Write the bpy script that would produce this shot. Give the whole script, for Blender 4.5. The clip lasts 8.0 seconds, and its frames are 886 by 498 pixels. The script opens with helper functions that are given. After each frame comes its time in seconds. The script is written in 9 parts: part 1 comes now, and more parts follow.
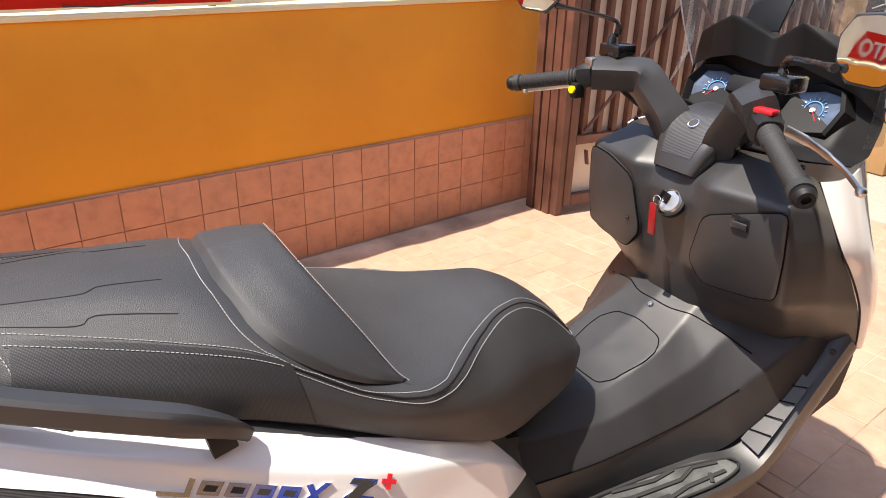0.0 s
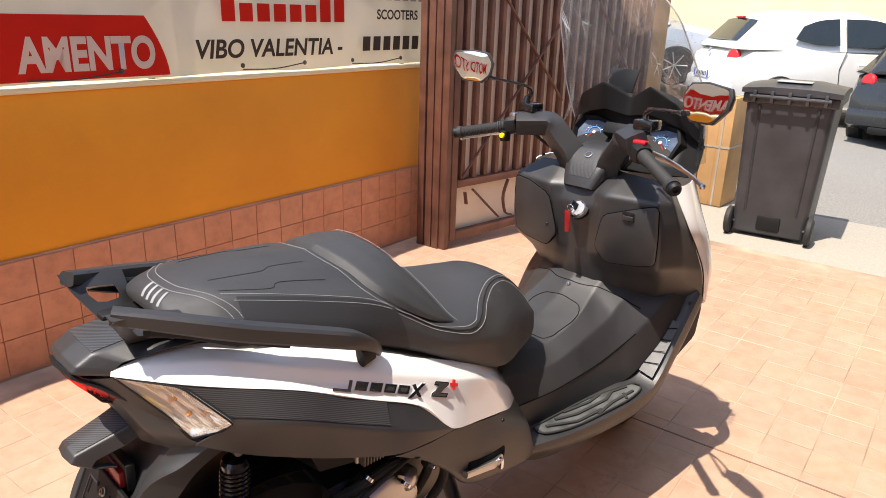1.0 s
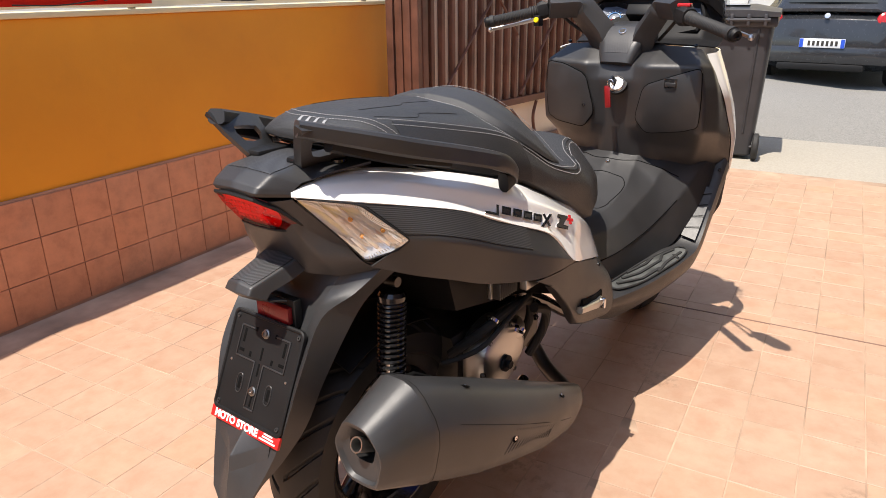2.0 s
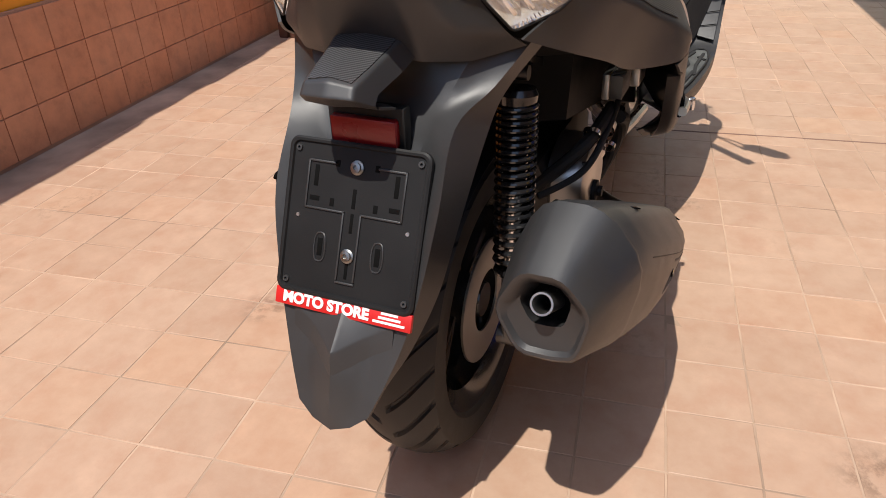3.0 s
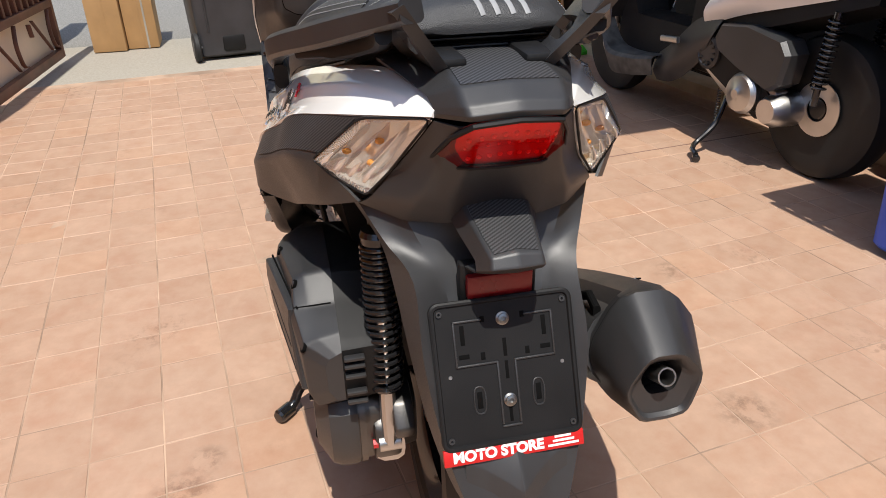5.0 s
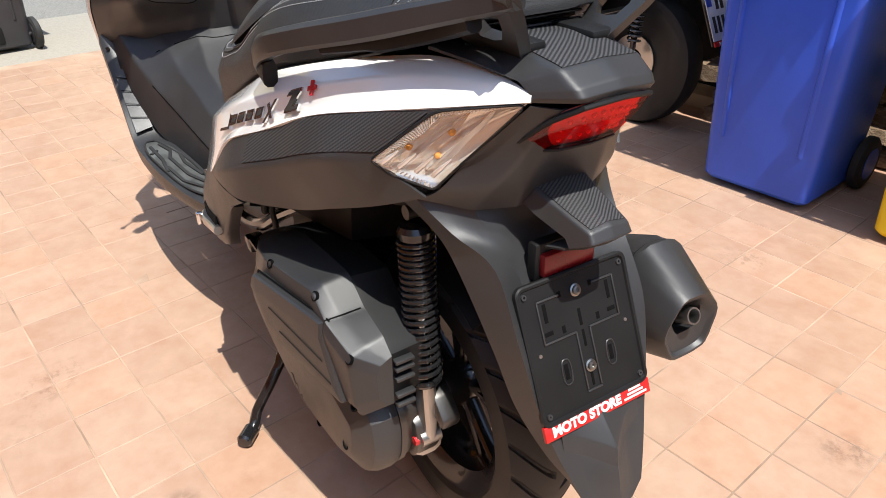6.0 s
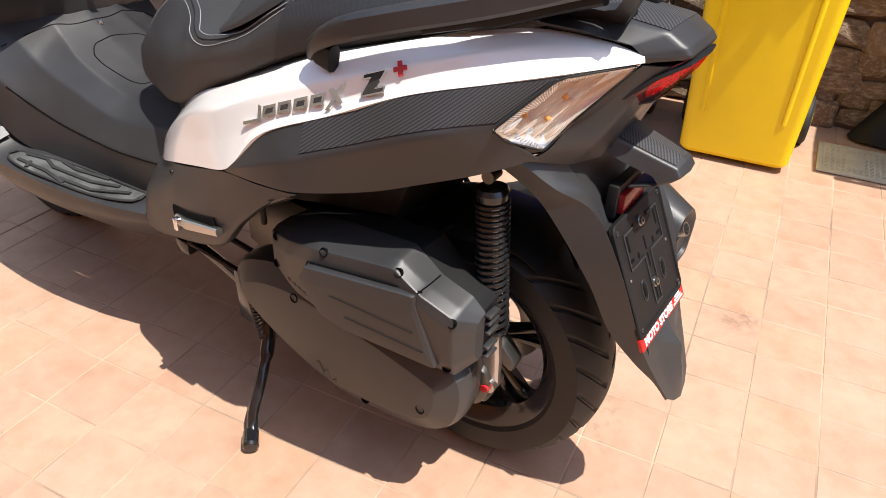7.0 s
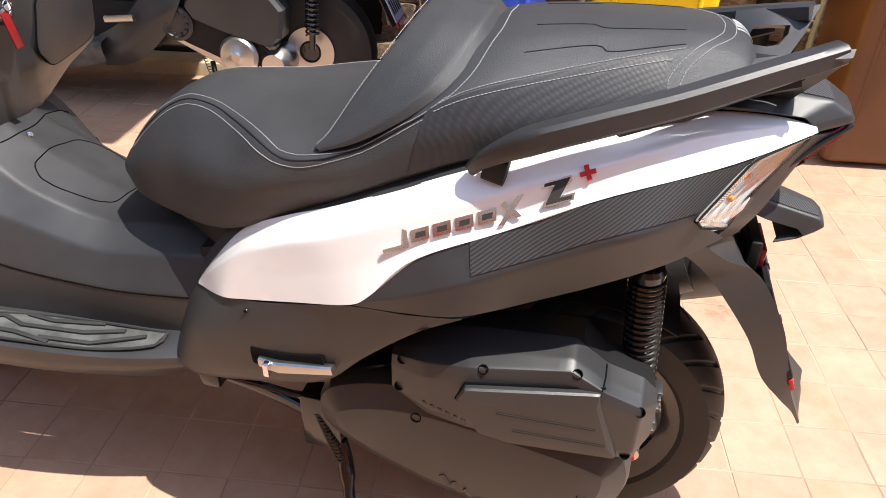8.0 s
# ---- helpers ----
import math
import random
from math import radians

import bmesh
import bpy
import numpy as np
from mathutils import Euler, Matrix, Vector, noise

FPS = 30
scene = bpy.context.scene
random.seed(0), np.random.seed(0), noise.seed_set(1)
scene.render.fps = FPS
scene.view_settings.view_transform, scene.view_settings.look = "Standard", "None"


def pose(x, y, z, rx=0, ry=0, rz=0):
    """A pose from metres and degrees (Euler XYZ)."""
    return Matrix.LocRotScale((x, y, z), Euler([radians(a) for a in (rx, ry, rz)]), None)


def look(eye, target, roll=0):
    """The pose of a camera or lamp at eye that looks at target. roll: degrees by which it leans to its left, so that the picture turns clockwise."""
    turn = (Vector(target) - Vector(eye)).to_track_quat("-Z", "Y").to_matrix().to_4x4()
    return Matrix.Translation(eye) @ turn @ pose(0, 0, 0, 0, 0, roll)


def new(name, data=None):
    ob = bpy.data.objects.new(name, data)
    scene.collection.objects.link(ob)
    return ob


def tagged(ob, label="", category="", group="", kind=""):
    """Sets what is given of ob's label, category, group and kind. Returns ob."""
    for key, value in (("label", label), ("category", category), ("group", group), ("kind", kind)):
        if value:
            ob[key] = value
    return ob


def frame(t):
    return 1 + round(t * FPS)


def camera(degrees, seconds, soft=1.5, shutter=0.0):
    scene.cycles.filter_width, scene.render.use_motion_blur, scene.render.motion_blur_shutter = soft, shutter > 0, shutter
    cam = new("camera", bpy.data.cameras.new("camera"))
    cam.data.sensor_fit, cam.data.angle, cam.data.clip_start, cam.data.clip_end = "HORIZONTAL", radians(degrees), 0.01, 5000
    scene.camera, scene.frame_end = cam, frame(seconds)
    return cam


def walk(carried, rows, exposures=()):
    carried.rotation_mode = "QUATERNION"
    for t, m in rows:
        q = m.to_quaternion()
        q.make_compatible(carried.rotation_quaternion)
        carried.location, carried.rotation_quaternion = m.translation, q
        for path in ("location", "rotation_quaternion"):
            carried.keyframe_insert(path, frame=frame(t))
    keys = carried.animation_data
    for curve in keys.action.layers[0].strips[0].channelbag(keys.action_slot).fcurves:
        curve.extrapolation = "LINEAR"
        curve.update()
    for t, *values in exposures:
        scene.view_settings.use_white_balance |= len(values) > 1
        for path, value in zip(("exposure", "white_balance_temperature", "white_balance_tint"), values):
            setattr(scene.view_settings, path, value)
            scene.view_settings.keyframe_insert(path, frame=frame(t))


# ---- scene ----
cam = camera(64.6, 8.0, 0.9)
PATH = [
    (0, (0.29, -0.958, 1.424), (1.235, 0.605, 0.609), 1.4),
    (0.1, (0.227, -1.005, 1.438), (1.23, 0.556, 0.693), 2.4),
    (0.5, (-0.003, -1.12, 1.472), (1.189, 0.333, 0.787), 1.4),
    (1, (-0.328, -1.185, 1.487), (1.01, 0.154, 0.839), 1.9),
    (1.5, (-0.552, -1.221, 1.392), (0.806, 0.057, 0.671), 1.9),
    (1.9, (-0.706, -1.056, 1.265), (0.681, 0.198, 0.557), -0.2),
    (2, (-0.717, -0.954, 1.215), (0.771, 0.188, 0.52), -0.6),
    (2.2, (-0.776, -0.834, 1.128), (0.762, 0.205, 0.383), -2.8),
    (3.3, (-0.644, -0.256, 0.958), (0.926, 0.216, -0.187), 0.2),
    (3.5, (-0.66, -0.174, 0.967), (0.952, 0.082, -0.189), 1.5),
    (4, (-0.726, -0.044, 1.03), (1.001, -0.038, 0.022), -1.2),
    (4.5, (-0.705, 0.064, 1.102), (1.06, -0.101, 0.175), -0.3),
    (4.7, (-0.737, 0.126, 1.122), (1.022, -0.098, 0.196), -0.5),
    (5.8, (-0.631, 0.515, 1.142), (0.892, -0.329, 0.158), -1.3),
    (6, (-0.575, 0.566, 1.151), (0.889, -0.348, 0.142), -0.7),
    (6.5, (-0.452, 0.793, 1.153), (0.744, -0.4, 0.083), -0.2),
    (7, (-0.274, 0.967, 1.184), (0.651, -0.429, 0.09), 2.0),
    (7.5, (0.022, 0.989, 1.223), (0.785, -0.502, 0.131), 0.5),
    (7.7, (0.112, 1.005, 1.241), (0.761, -0.545, 0.157), 1.1),
    (8, (0.282, 1.059, 1.271), (0.686, -0.57, 0.183), 1.1),
]
walk(cam, [(t, look(*p)) for t, *p in PATH], [(0.0, 1.12, 6900, 13), (1.0, 0.9, 6900, 13), (2.0, 0.72, 6800, 12), (3.3, 0.3, 6500, 10), (4.7, 0.28, 6500, 10), (6.0, 0.68, 6300, 8), (7.0, 0.83, 6500, 10), (8.0, 1.04, 6500, 10)])

from mathutils.bvhtree import BVHTree

SITE = Matrix.Rotation(radians(8.2), 4, "Z")   # the yard's own axes, turned against the scooter's

# ---- light ----
SUN = Vector((-0.44, 0.045, 1.0)).normalized()
world = bpy.data.worlds.new("sky")
scene.world = world
world.use_nodes = True
wn = world.node_tree.nodes
sky = wn.new("ShaderNodeTexSky")
sky.sky_type, sky.sun_disc = "NISHITA", False
sky.sun_elevation, sky.sun_rotation = math.asin(SUN.z), math.atan2(SUN.x, SUN.y)
world.node_tree.links.new(sky.outputs[0], wn["Background"].inputs[0])
wn["Background"].inputs[1].default_value = 0.145
sun_data = bpy.data.lights.new("sun", "SUN")
sun_data.energy, sun_data.angle, sun_data.color = 4.1, radians(0.53), (1.0, 0.95, 0.87)
sun = new("sun", sun_data)
sun.matrix_world = look(SUN * 20, (0, 0, 0))


# ---- materials ----
class Mat:
    """A node material that is built step by step."""

    def __init__(self, name):
        self.m = bpy.data.materials.new(name)
        self.m.use_nodes = True
        self.t = self.m.node_tree
        self.b = self.t.nodes["Principled BSDF"]

    def node(self, kind, **sets):
        n = self.t.nodes.new(kind)
        for k, v in sets.items():
            n.inputs[k].default_value = v
        return n

    def link(self, a, b):
        self.t.links.new(a, b)

    def coords(self, what="Object"):
        return self.t.nodes.new("ShaderNodeTexCoord").outputs[what]

    def noise(self, scale, detail=4.0, rough=0.55, co=None):
        n = self.node("ShaderNodeTexNoise", Scale=scale, Detail=detail, Roughness=rough)
        self.link(co if co is not None else self.coords(), n.inputs["Vector"])
        return n.outputs["Fac"]

    def ramp(self, fac, stops):
        r = self.t.nodes.new("ShaderNodeValToRGB")
        e = r.color_ramp.elements
        while len(e) < len(stops):
            e.new(0.5)
        for el, (p, c) in zip(e, stops):
            el.position, el.color = p, (*c, 1) if len(c) == 3 else c
        self.link(fac, r.inputs["Fac"])
        return r.outputs["Color"]

    def mix(self, fac, a, b, mode="MIX"):
        n = self.t.nodes.new("ShaderNodeMix")
        n.data_type, n.blend_type = "RGBA", mode
        for sock, v in ((n.inputs["Factor"], fac), (n.inputs["A"], a), (n.inputs["B"], b)):
            if hasattr(v, "links"):
                self.link(v, sock)
            elif isinstance(v, (int, float)):
                sock.default_value = v
            else:
                sock.default_value = (*v, 1)
        return n.outputs["Result"]

    def math(self, op, a, b=0.0):
        n = self.t.nodes.new("ShaderNodeMath")
        n.operation = op
        for sock, v in zip(n.inputs, (a, b)):
            if hasattr(v, "links"):
                self.link(v, sock)
            else:
                sock.default_value = v
        return n.outputs[0]

    def bump(self, height, strength=0.3, dist=0.001):
        n = self.node("ShaderNodeBump", Strength=strength, Distance=dist)
        self.link(height, n.inputs["Height"])
        old = self.b.inputs["Normal"]
        if old.links:
            self.link(old.links[0].from_socket, n.inputs["Normal"])
        self.link(n.outputs[0], old)

    def set(self, **sets):
        for k, v in sets.items():
            s = self.b.inputs[k.replace("_", " ")]
            if hasattr(v, "links"):
                self.link(v, s)
            else:
                s.default_value = v if isinstance(v, (int, float)) or len(v) == 4 else (*v, 1)
        return self

    def random(self):
        return self.t.nodes.new("ShaderNodeObjectInfo").outputs["Random"]

    def island(self):
        return self.t.nodes.new("ShaderNodeNewGeometry").outputs["Random Per Island"]


def mat_plain(name, col, rough=0.5, metal=0.0, spread=0.18, grain=900.0, bump=0.15, big=6.0, spec=0.5, coat=0.0):
    """A surface with blotches at a large scale and grain at a small one."""
    k = Mat(name)
    lo = tuple(c * (1 - spread) for c in col)
    hi = tuple(min(1, c * (1 + spread)) for c in col)
    k.set(Base_Color=k.ramp(k.noise(big), [(0.3, lo), (0.7, hi)]), Metallic=metal)
    k.set(Roughness=k.math("ADD", k.math("MULTIPLY", k.noise(big * 4), 0.18), rough - 0.09))
    k.b.inputs["Specular IOR Level"].default_value = spec
    k.b.inputs["Coat Weight"].default_value = coat
    if bump:
        k.bump(k.noise(grain, 2.0), bump, 0.0006)
    return k.m


def mat_tile(name, base, deep, rough, per):
    """Terracotta-coloured glazed tile: clouded, each tile of its own shade, with faint dirt."""
    k = Mat(name)
    co = k.coords()
    shift = k.t.nodes.new("ShaderNodeVectorMath")
    shift.operation = "ADD"
    rnd = k.random() if per == "object" else k.island()
    comb = k.t.nodes.new("ShaderNodeCombineXYZ")
    k.link(k.math("MULTIPLY", rnd, 37.0), comb.inputs[0])
    k.link(k.math("MULTIPLY", rnd, 91.0), comb.inputs[1])
    k.link(co, shift.inputs[0])
    k.link(comb.outputs[0], shift.inputs[1])
    cloud = k.noise(13.0, 5.0, 0.62, shift.outputs[0])
    vein = k.noise(55.0, 4.0, 0.7, shift.outputs[0])
    c = k.ramp(cloud, [(0.3, deep), (0.52, base), (0.75, tuple(min(1, x * 1.12) for x in base))])
    c = k.mix(k.math("MULTIPLY", k.ramp(vein, [(0.56, (0, 0, 0)), (0.7, (1, 1, 1))]), 0.22), c, deep)
    geo = k.t.nodes.new("ShaderNodeNewGeometry").outputs["Position"]
    spot = k.math("MULTIPLY", k.ramp(k.noise(2.1, 2.0, 0.5, geo), [(0.62, (0, 0, 0)), (0.7, (1, 1, 1))]), k.ramp(k.noise(34.0, 4.0, 0.7, geo), [(0.5, (0, 0, 0)), (0.62, (1, 1, 1))]))
    for at, wide in STAINS:
        gap = k.t.nodes.new("ShaderNodeVectorMath")
        gap.operation = "DISTANCE"
        k.link(geo, gap.inputs[0])
        gap.inputs[1].default_value = at
        near = k.ramp(k.math("DIVIDE", gap.outputs["Value"], wide), [(0.4, (1, 1, 1)), (1.0, (0, 0, 0))])
        blot = k.math("MULTIPLY", near, k.ramp(k.noise(26.0, 5.0, 0.7, geo), [(0.44, (0, 0, 0)), (0.6, (1, 1, 1))]))
        c = k.mix(k.math("MULTIPLY", blot, 0.6), c, (0.14, 0.08, 0.05))
    c = k.mix(k.math("MULTIPLY", spot, 0.4), c, (0.13, 0.075, 0.045))
    rose = k.ramp(k.noise(7.5, 5.0, 0.68, geo), [(0.52, (0, 0, 0)), (0.68, (1, 1, 1))])
    c = k.mix(k.math("MULTIPLY", rose, 0.3), c, (0.36, 0.17, 0.105))
    dust = k.ramp(k.noise(1.3, 4.0, 0.6, geo), [(0.4, (0, 0, 0)), (0.75, (1, 1, 1))])
    c = k.mix(k.math("MULTIPLY", dust, 0.16), c, (0.55, 0.43, 0.32))
    tone = k.ramp(rnd, [(0.0, (0.95, 0.94, 0.93)), (0.5, (1.0, 1.0, 1.0)), (0.8, (1.04, 1.04, 1.04)), (1.0, (1.03, 0.97, 0.91))])
    c = k.mix(1.0, c, tone, "MULTIPLY")
    k.set(Base_Color=c, Roughness=rough)
    k.bump(vein, 0.25, 0.0012)
    k.bump(cloud, 0.2, 0.003)
    return k.m


def mat_carbon(name, fine, light):
    """Black plastic with a printed and embossed twill weave: slanted stripes, broken into steps."""
    k = Mat(name)
    sep = k.t.nodes.new("ShaderNodeSeparateXYZ")
    k.link(k.coords(), sep.inputs[0])
    x, y, z = sep.outputs
    run = k.math("ADD", k.math("ADD", x, k.math("MULTIPLY", y, 0.32)), k.math("MULTIPLY", z, 0.75))
    step = k.math("SNAP", k.math("SUBTRACT", k.math("ADD", k.math("MULTIPLY", y, 0.7), z), k.math("MULTIPLY", x, 0.4)), 0.0016)
    wave = k.math("SINE", k.math("ADD", k.math("MULTIPLY", run, 1080.0 * fine), k.math("MULTIPLY", step, 700.0 * fine)))
    f = k.math("MULTIPLY", k.math("ADD", wave, 1.0), 0.5)
    k.set(Base_Color=k.ramp(f, [(0.35, (0.016, 0.016, 0.0165)), (0.65, (light, light, light * 1.04))]),
          Roughness=k.math("ADD", k.math("MULTIPLY", f, -0.14), 0.52))
    k.bump(f, 0.3, 0.0005)
    return k.m


def mat_vinyl(name, mesh):
    k = Mat(name)
    co = k.coords()
    if mesh:
        a = k.node("ShaderNodeTexWave", Scale=210.0)
        a.bands_direction = "X"
        b = k.node("ShaderNodeTexWave", Scale=260.0)
        b.bands_direction = "Z"
        k.link(co, a.inputs["Vector"])
        k.link(co, b.inputs["Vector"])
        g = k.math("MULTIPLY", a.outputs["Fac"], b.outputs["Fac"])
        k.bump(g, 0.3, 0.0004)
        col = k.ramp(g, [(0.2, (0.017, 0.017, 0.018)), (0.7, (0.04, 0.04, 0.042))])
    else:
        v = k.node("ShaderNodeTexVoronoi", Scale=900.0)
        k.link(co, v.inputs["Vector"])
        k.bump(v.outputs["Distance"], 0.5, 0.0009)
        k.bump(k.noise(9.0, 3.0), 0.25, 0.006)
        col = k.ramp(k.noise(5.0), [(0.3, (0.03, 0.0305, 0.0315)), (0.7, (0.042, 0.0427, 0.044))])
    k.set(Base_Color=col, Roughness=0.46)
    return k.m


def mat_film():
    """A clear screen still wrapped in creased protective film."""
    k = Mat("wrapped_clear_plastic")
    gloss = k.t.nodes.new("ShaderNodeBsdfGlossy")
    gloss.inputs["Roughness"].default_value = 0.12
    clear = k.t.nodes.new("ShaderNodeBsdfTransparent")
    clear.inputs["Color"].default_value = (0.93, 0.95, 0.96, 1)
    mixn = k.t.nodes.new("ShaderNodeMixShader")
    co = k.coords()
    st = k.t.nodes.new("ShaderNodeMapping")
    st.inputs["Rotation"].default_value = (0.5, 0.3, 0.9)
    st.inputs["Scale"].default_value = (1.2, 9.0, 1.4)
    k.link(co, st.inputs["Vector"])
    v = k.node("ShaderNodeTexVoronoi", Scale=2.6)
    v.feature = "DISTANCE_TO_EDGE"
    k.link(st.outputs[0], v.inputs["Vector"])
    thin = k.ramp(v.outputs["Distance"], [(0.0, (1, 1, 1)), (0.012, (0, 0, 0))])
    crease = k.math("MULTIPLY", thin, k.ramp(k.noise(5.0, 2.0), [(0.42, (0, 0, 0)), (0.6, (1, 1, 1))]))
    haze = k.ramp(k.noise(7.0, 4.0), [(0.45, (0, 0, 0)), (0.8, (1, 1, 1))])
    v2 = k.node("ShaderNodeTexVoronoi", Scale=5.5)
    v2.feature = "DISTANCE_TO_EDGE"
    k.link(st.outputs[0], v2.inputs["Vector"])
    fine = k.math("MULTIPLY", k.ramp(v2.outputs["Distance"], [(0.0, (1, 1, 1)), (0.01, (0, 0, 0))]), haze)
    fac = k.math("ADD", k.math("MULTIPLY", crease, 0.12), k.math("ADD", k.math("MULTIPLY", haze, 0.12), 0.1))
    white = k.node("ShaderNodeBsdfTranslucent", Color=(0.9, 0.92, 0.95, 1))
    mix2 = k.t.nodes.new("ShaderNodeMixShader")
    k.link(k.math("ADD", k.math("MULTIPLY", crease, 0.5), k.math("ADD", k.math("MULTIPLY", fine, 0.4), 0.03)), mix2.inputs[0])
    k.link(fac, mixn.inputs[0])
    k.link(clear.outputs[0], mixn.inputs[1])
    k.link(gloss.outputs[0], mixn.inputs[2])
    bp = k.node("ShaderNodeBump", Strength=0.7, Distance=0.006)
    k.link(k.noise(18.0, 3.0), bp.inputs["Height"])
    k.link(bp.outputs[0], gloss.inputs["Normal"])
    k.link(mixn.outputs[0], mix2.inputs[1])
    k.link(white.outputs[0], mix2.inputs[2])
    k.link(mix2.outputs[0], k.t.nodes["Material Output"].inputs["Surface"])
    return k.m


def mat_cloth(name, col, through_part):
    """Printed banner cloth that lets sunlight through."""
    k = Mat(name)
    d = k.t.nodes.new("ShaderNodeBsdfDiffuse")
    tr = k.t.nodes.new("ShaderNodeBsdfTranslucent")
    mixn = k.t.nodes.new("ShaderNodeMixShader")
    c = k.ramp(k.noise(4.0), [(0.3, tuple(x * 0.9 for x in col)), (0.7, col)])
    k.link(c, d.inputs["Color"])
    k.link(c, tr.inputs["Color"])
    mixn.inputs[0].default_value = through_part
    k.link(d.outputs[0], mixn.inputs[1])
    k.link(tr.outputs[0], mixn.inputs[2])
    bp = k.node("ShaderNodeBump", Strength=0.5, Distance=0.02)
    k.link(k.noise(3.0, 2.0), bp.inputs["Height"])
    k.link(bp.outputs[0], d.inputs["Normal"])
    k.link(mixn.outputs[0], k.t.nodes["Material Output"].inputs["Surface"])
    return k.m


def mat_stone():
    k = Mat("rough_stone")
    c = k.ramp(k.noise(7.0, 6.0, 0.7), [(0.25, (0.08, 0.052, 0.034)), (0.5, (0.23, 0.155, 0.1)), (0.72, (0.5, 0.42, 0.33))])
    k.set(Base_Color=k.mix(k.math("MULTIPLY", k.random(), 0.5), c, (0.3, 0.2, 0.12)), Roughness=0.9)
    k.bump(k.noise(25.0, 5.0), 0.8, 0.01)
    return k.m


def mat_wall_paint():
    """Orange masonry paint with faint roller marks and old patches."""
    k = Mat("orange_wall_paint")
    a = k.ramp(k.noise(1.6, 5.0), [(0.3, (0.72, 0.255, 0.006)), (0.7, (0.82, 0.31, 0.008))])
    a = k.mix(k.math("MULTIPLY", k.ramp(k.noise(8.0, 6.0, 0.7), [(0.55, (0, 0, 0)), (0.75, (1, 1, 1))]), 0.12), a, (0.5, 0.2, 0.02))
    k.set(Base_Color=a, Roughness=0.62)
    k.bump(k.noise(160.0, 3.0), 0.25, 0.002)
    k.bump(k.noise(5.0, 2.0), 0.3, 0.01)
    return k.m


def mat_asphalt(name, lo, hi, scale):
    k = Mat(name)
    g = k.noise(scale, 3.0, 0.7)
    big = k.noise(0.8, 5.0)
    k.set(Base_Color=k.mix(k.math("MULTIPLY", big, 0.6), k.ramp(g, [(0.35, lo), (0.7, hi)]), tuple(x * 1.1 for x in lo)), Roughness=0.9)
    k.bump(g, 0.5, 0.004)
    return k.m


def mat_clear(name, col, gloss_part):
    """Thin clear plastic that lets light straight through and shines a little."""
    k = Mat(name)
    gloss = k.node("ShaderNodeBsdfGlossy", Roughness=0.04)
    clear = k.t.nodes.new("ShaderNodeBsdfTransparent")
    clear.inputs["Color"].default_value = (*col, 1)
    mixn = k.t.nodes.new("ShaderNodeMixShader")
    mixn.inputs[0].default_value = gloss_part
    k.link(clear.outputs[0], mixn.inputs[1])
    k.link(gloss.outputs[0], mixn.inputs[2])
    k.link(mixn.outputs[0], k.t.nodes["Material Output"].inputs["Surface"])
    return k.m


def mat_reflector():
    """Bright plated lamp reflector."""
    k = Mat("lamp_reflector")
    k.set(Base_Color=k.ramp(k.noise(300.0, 2.0), [(0.3, (0.86, 0.85, 0.83)), (0.7, (0.95, 0.94, 0.92))]), Metallic=0.6, Roughness=0.12)
    k.bump(k.noise(90.0, 1.0), 0.06, 0.002)
    return k.m


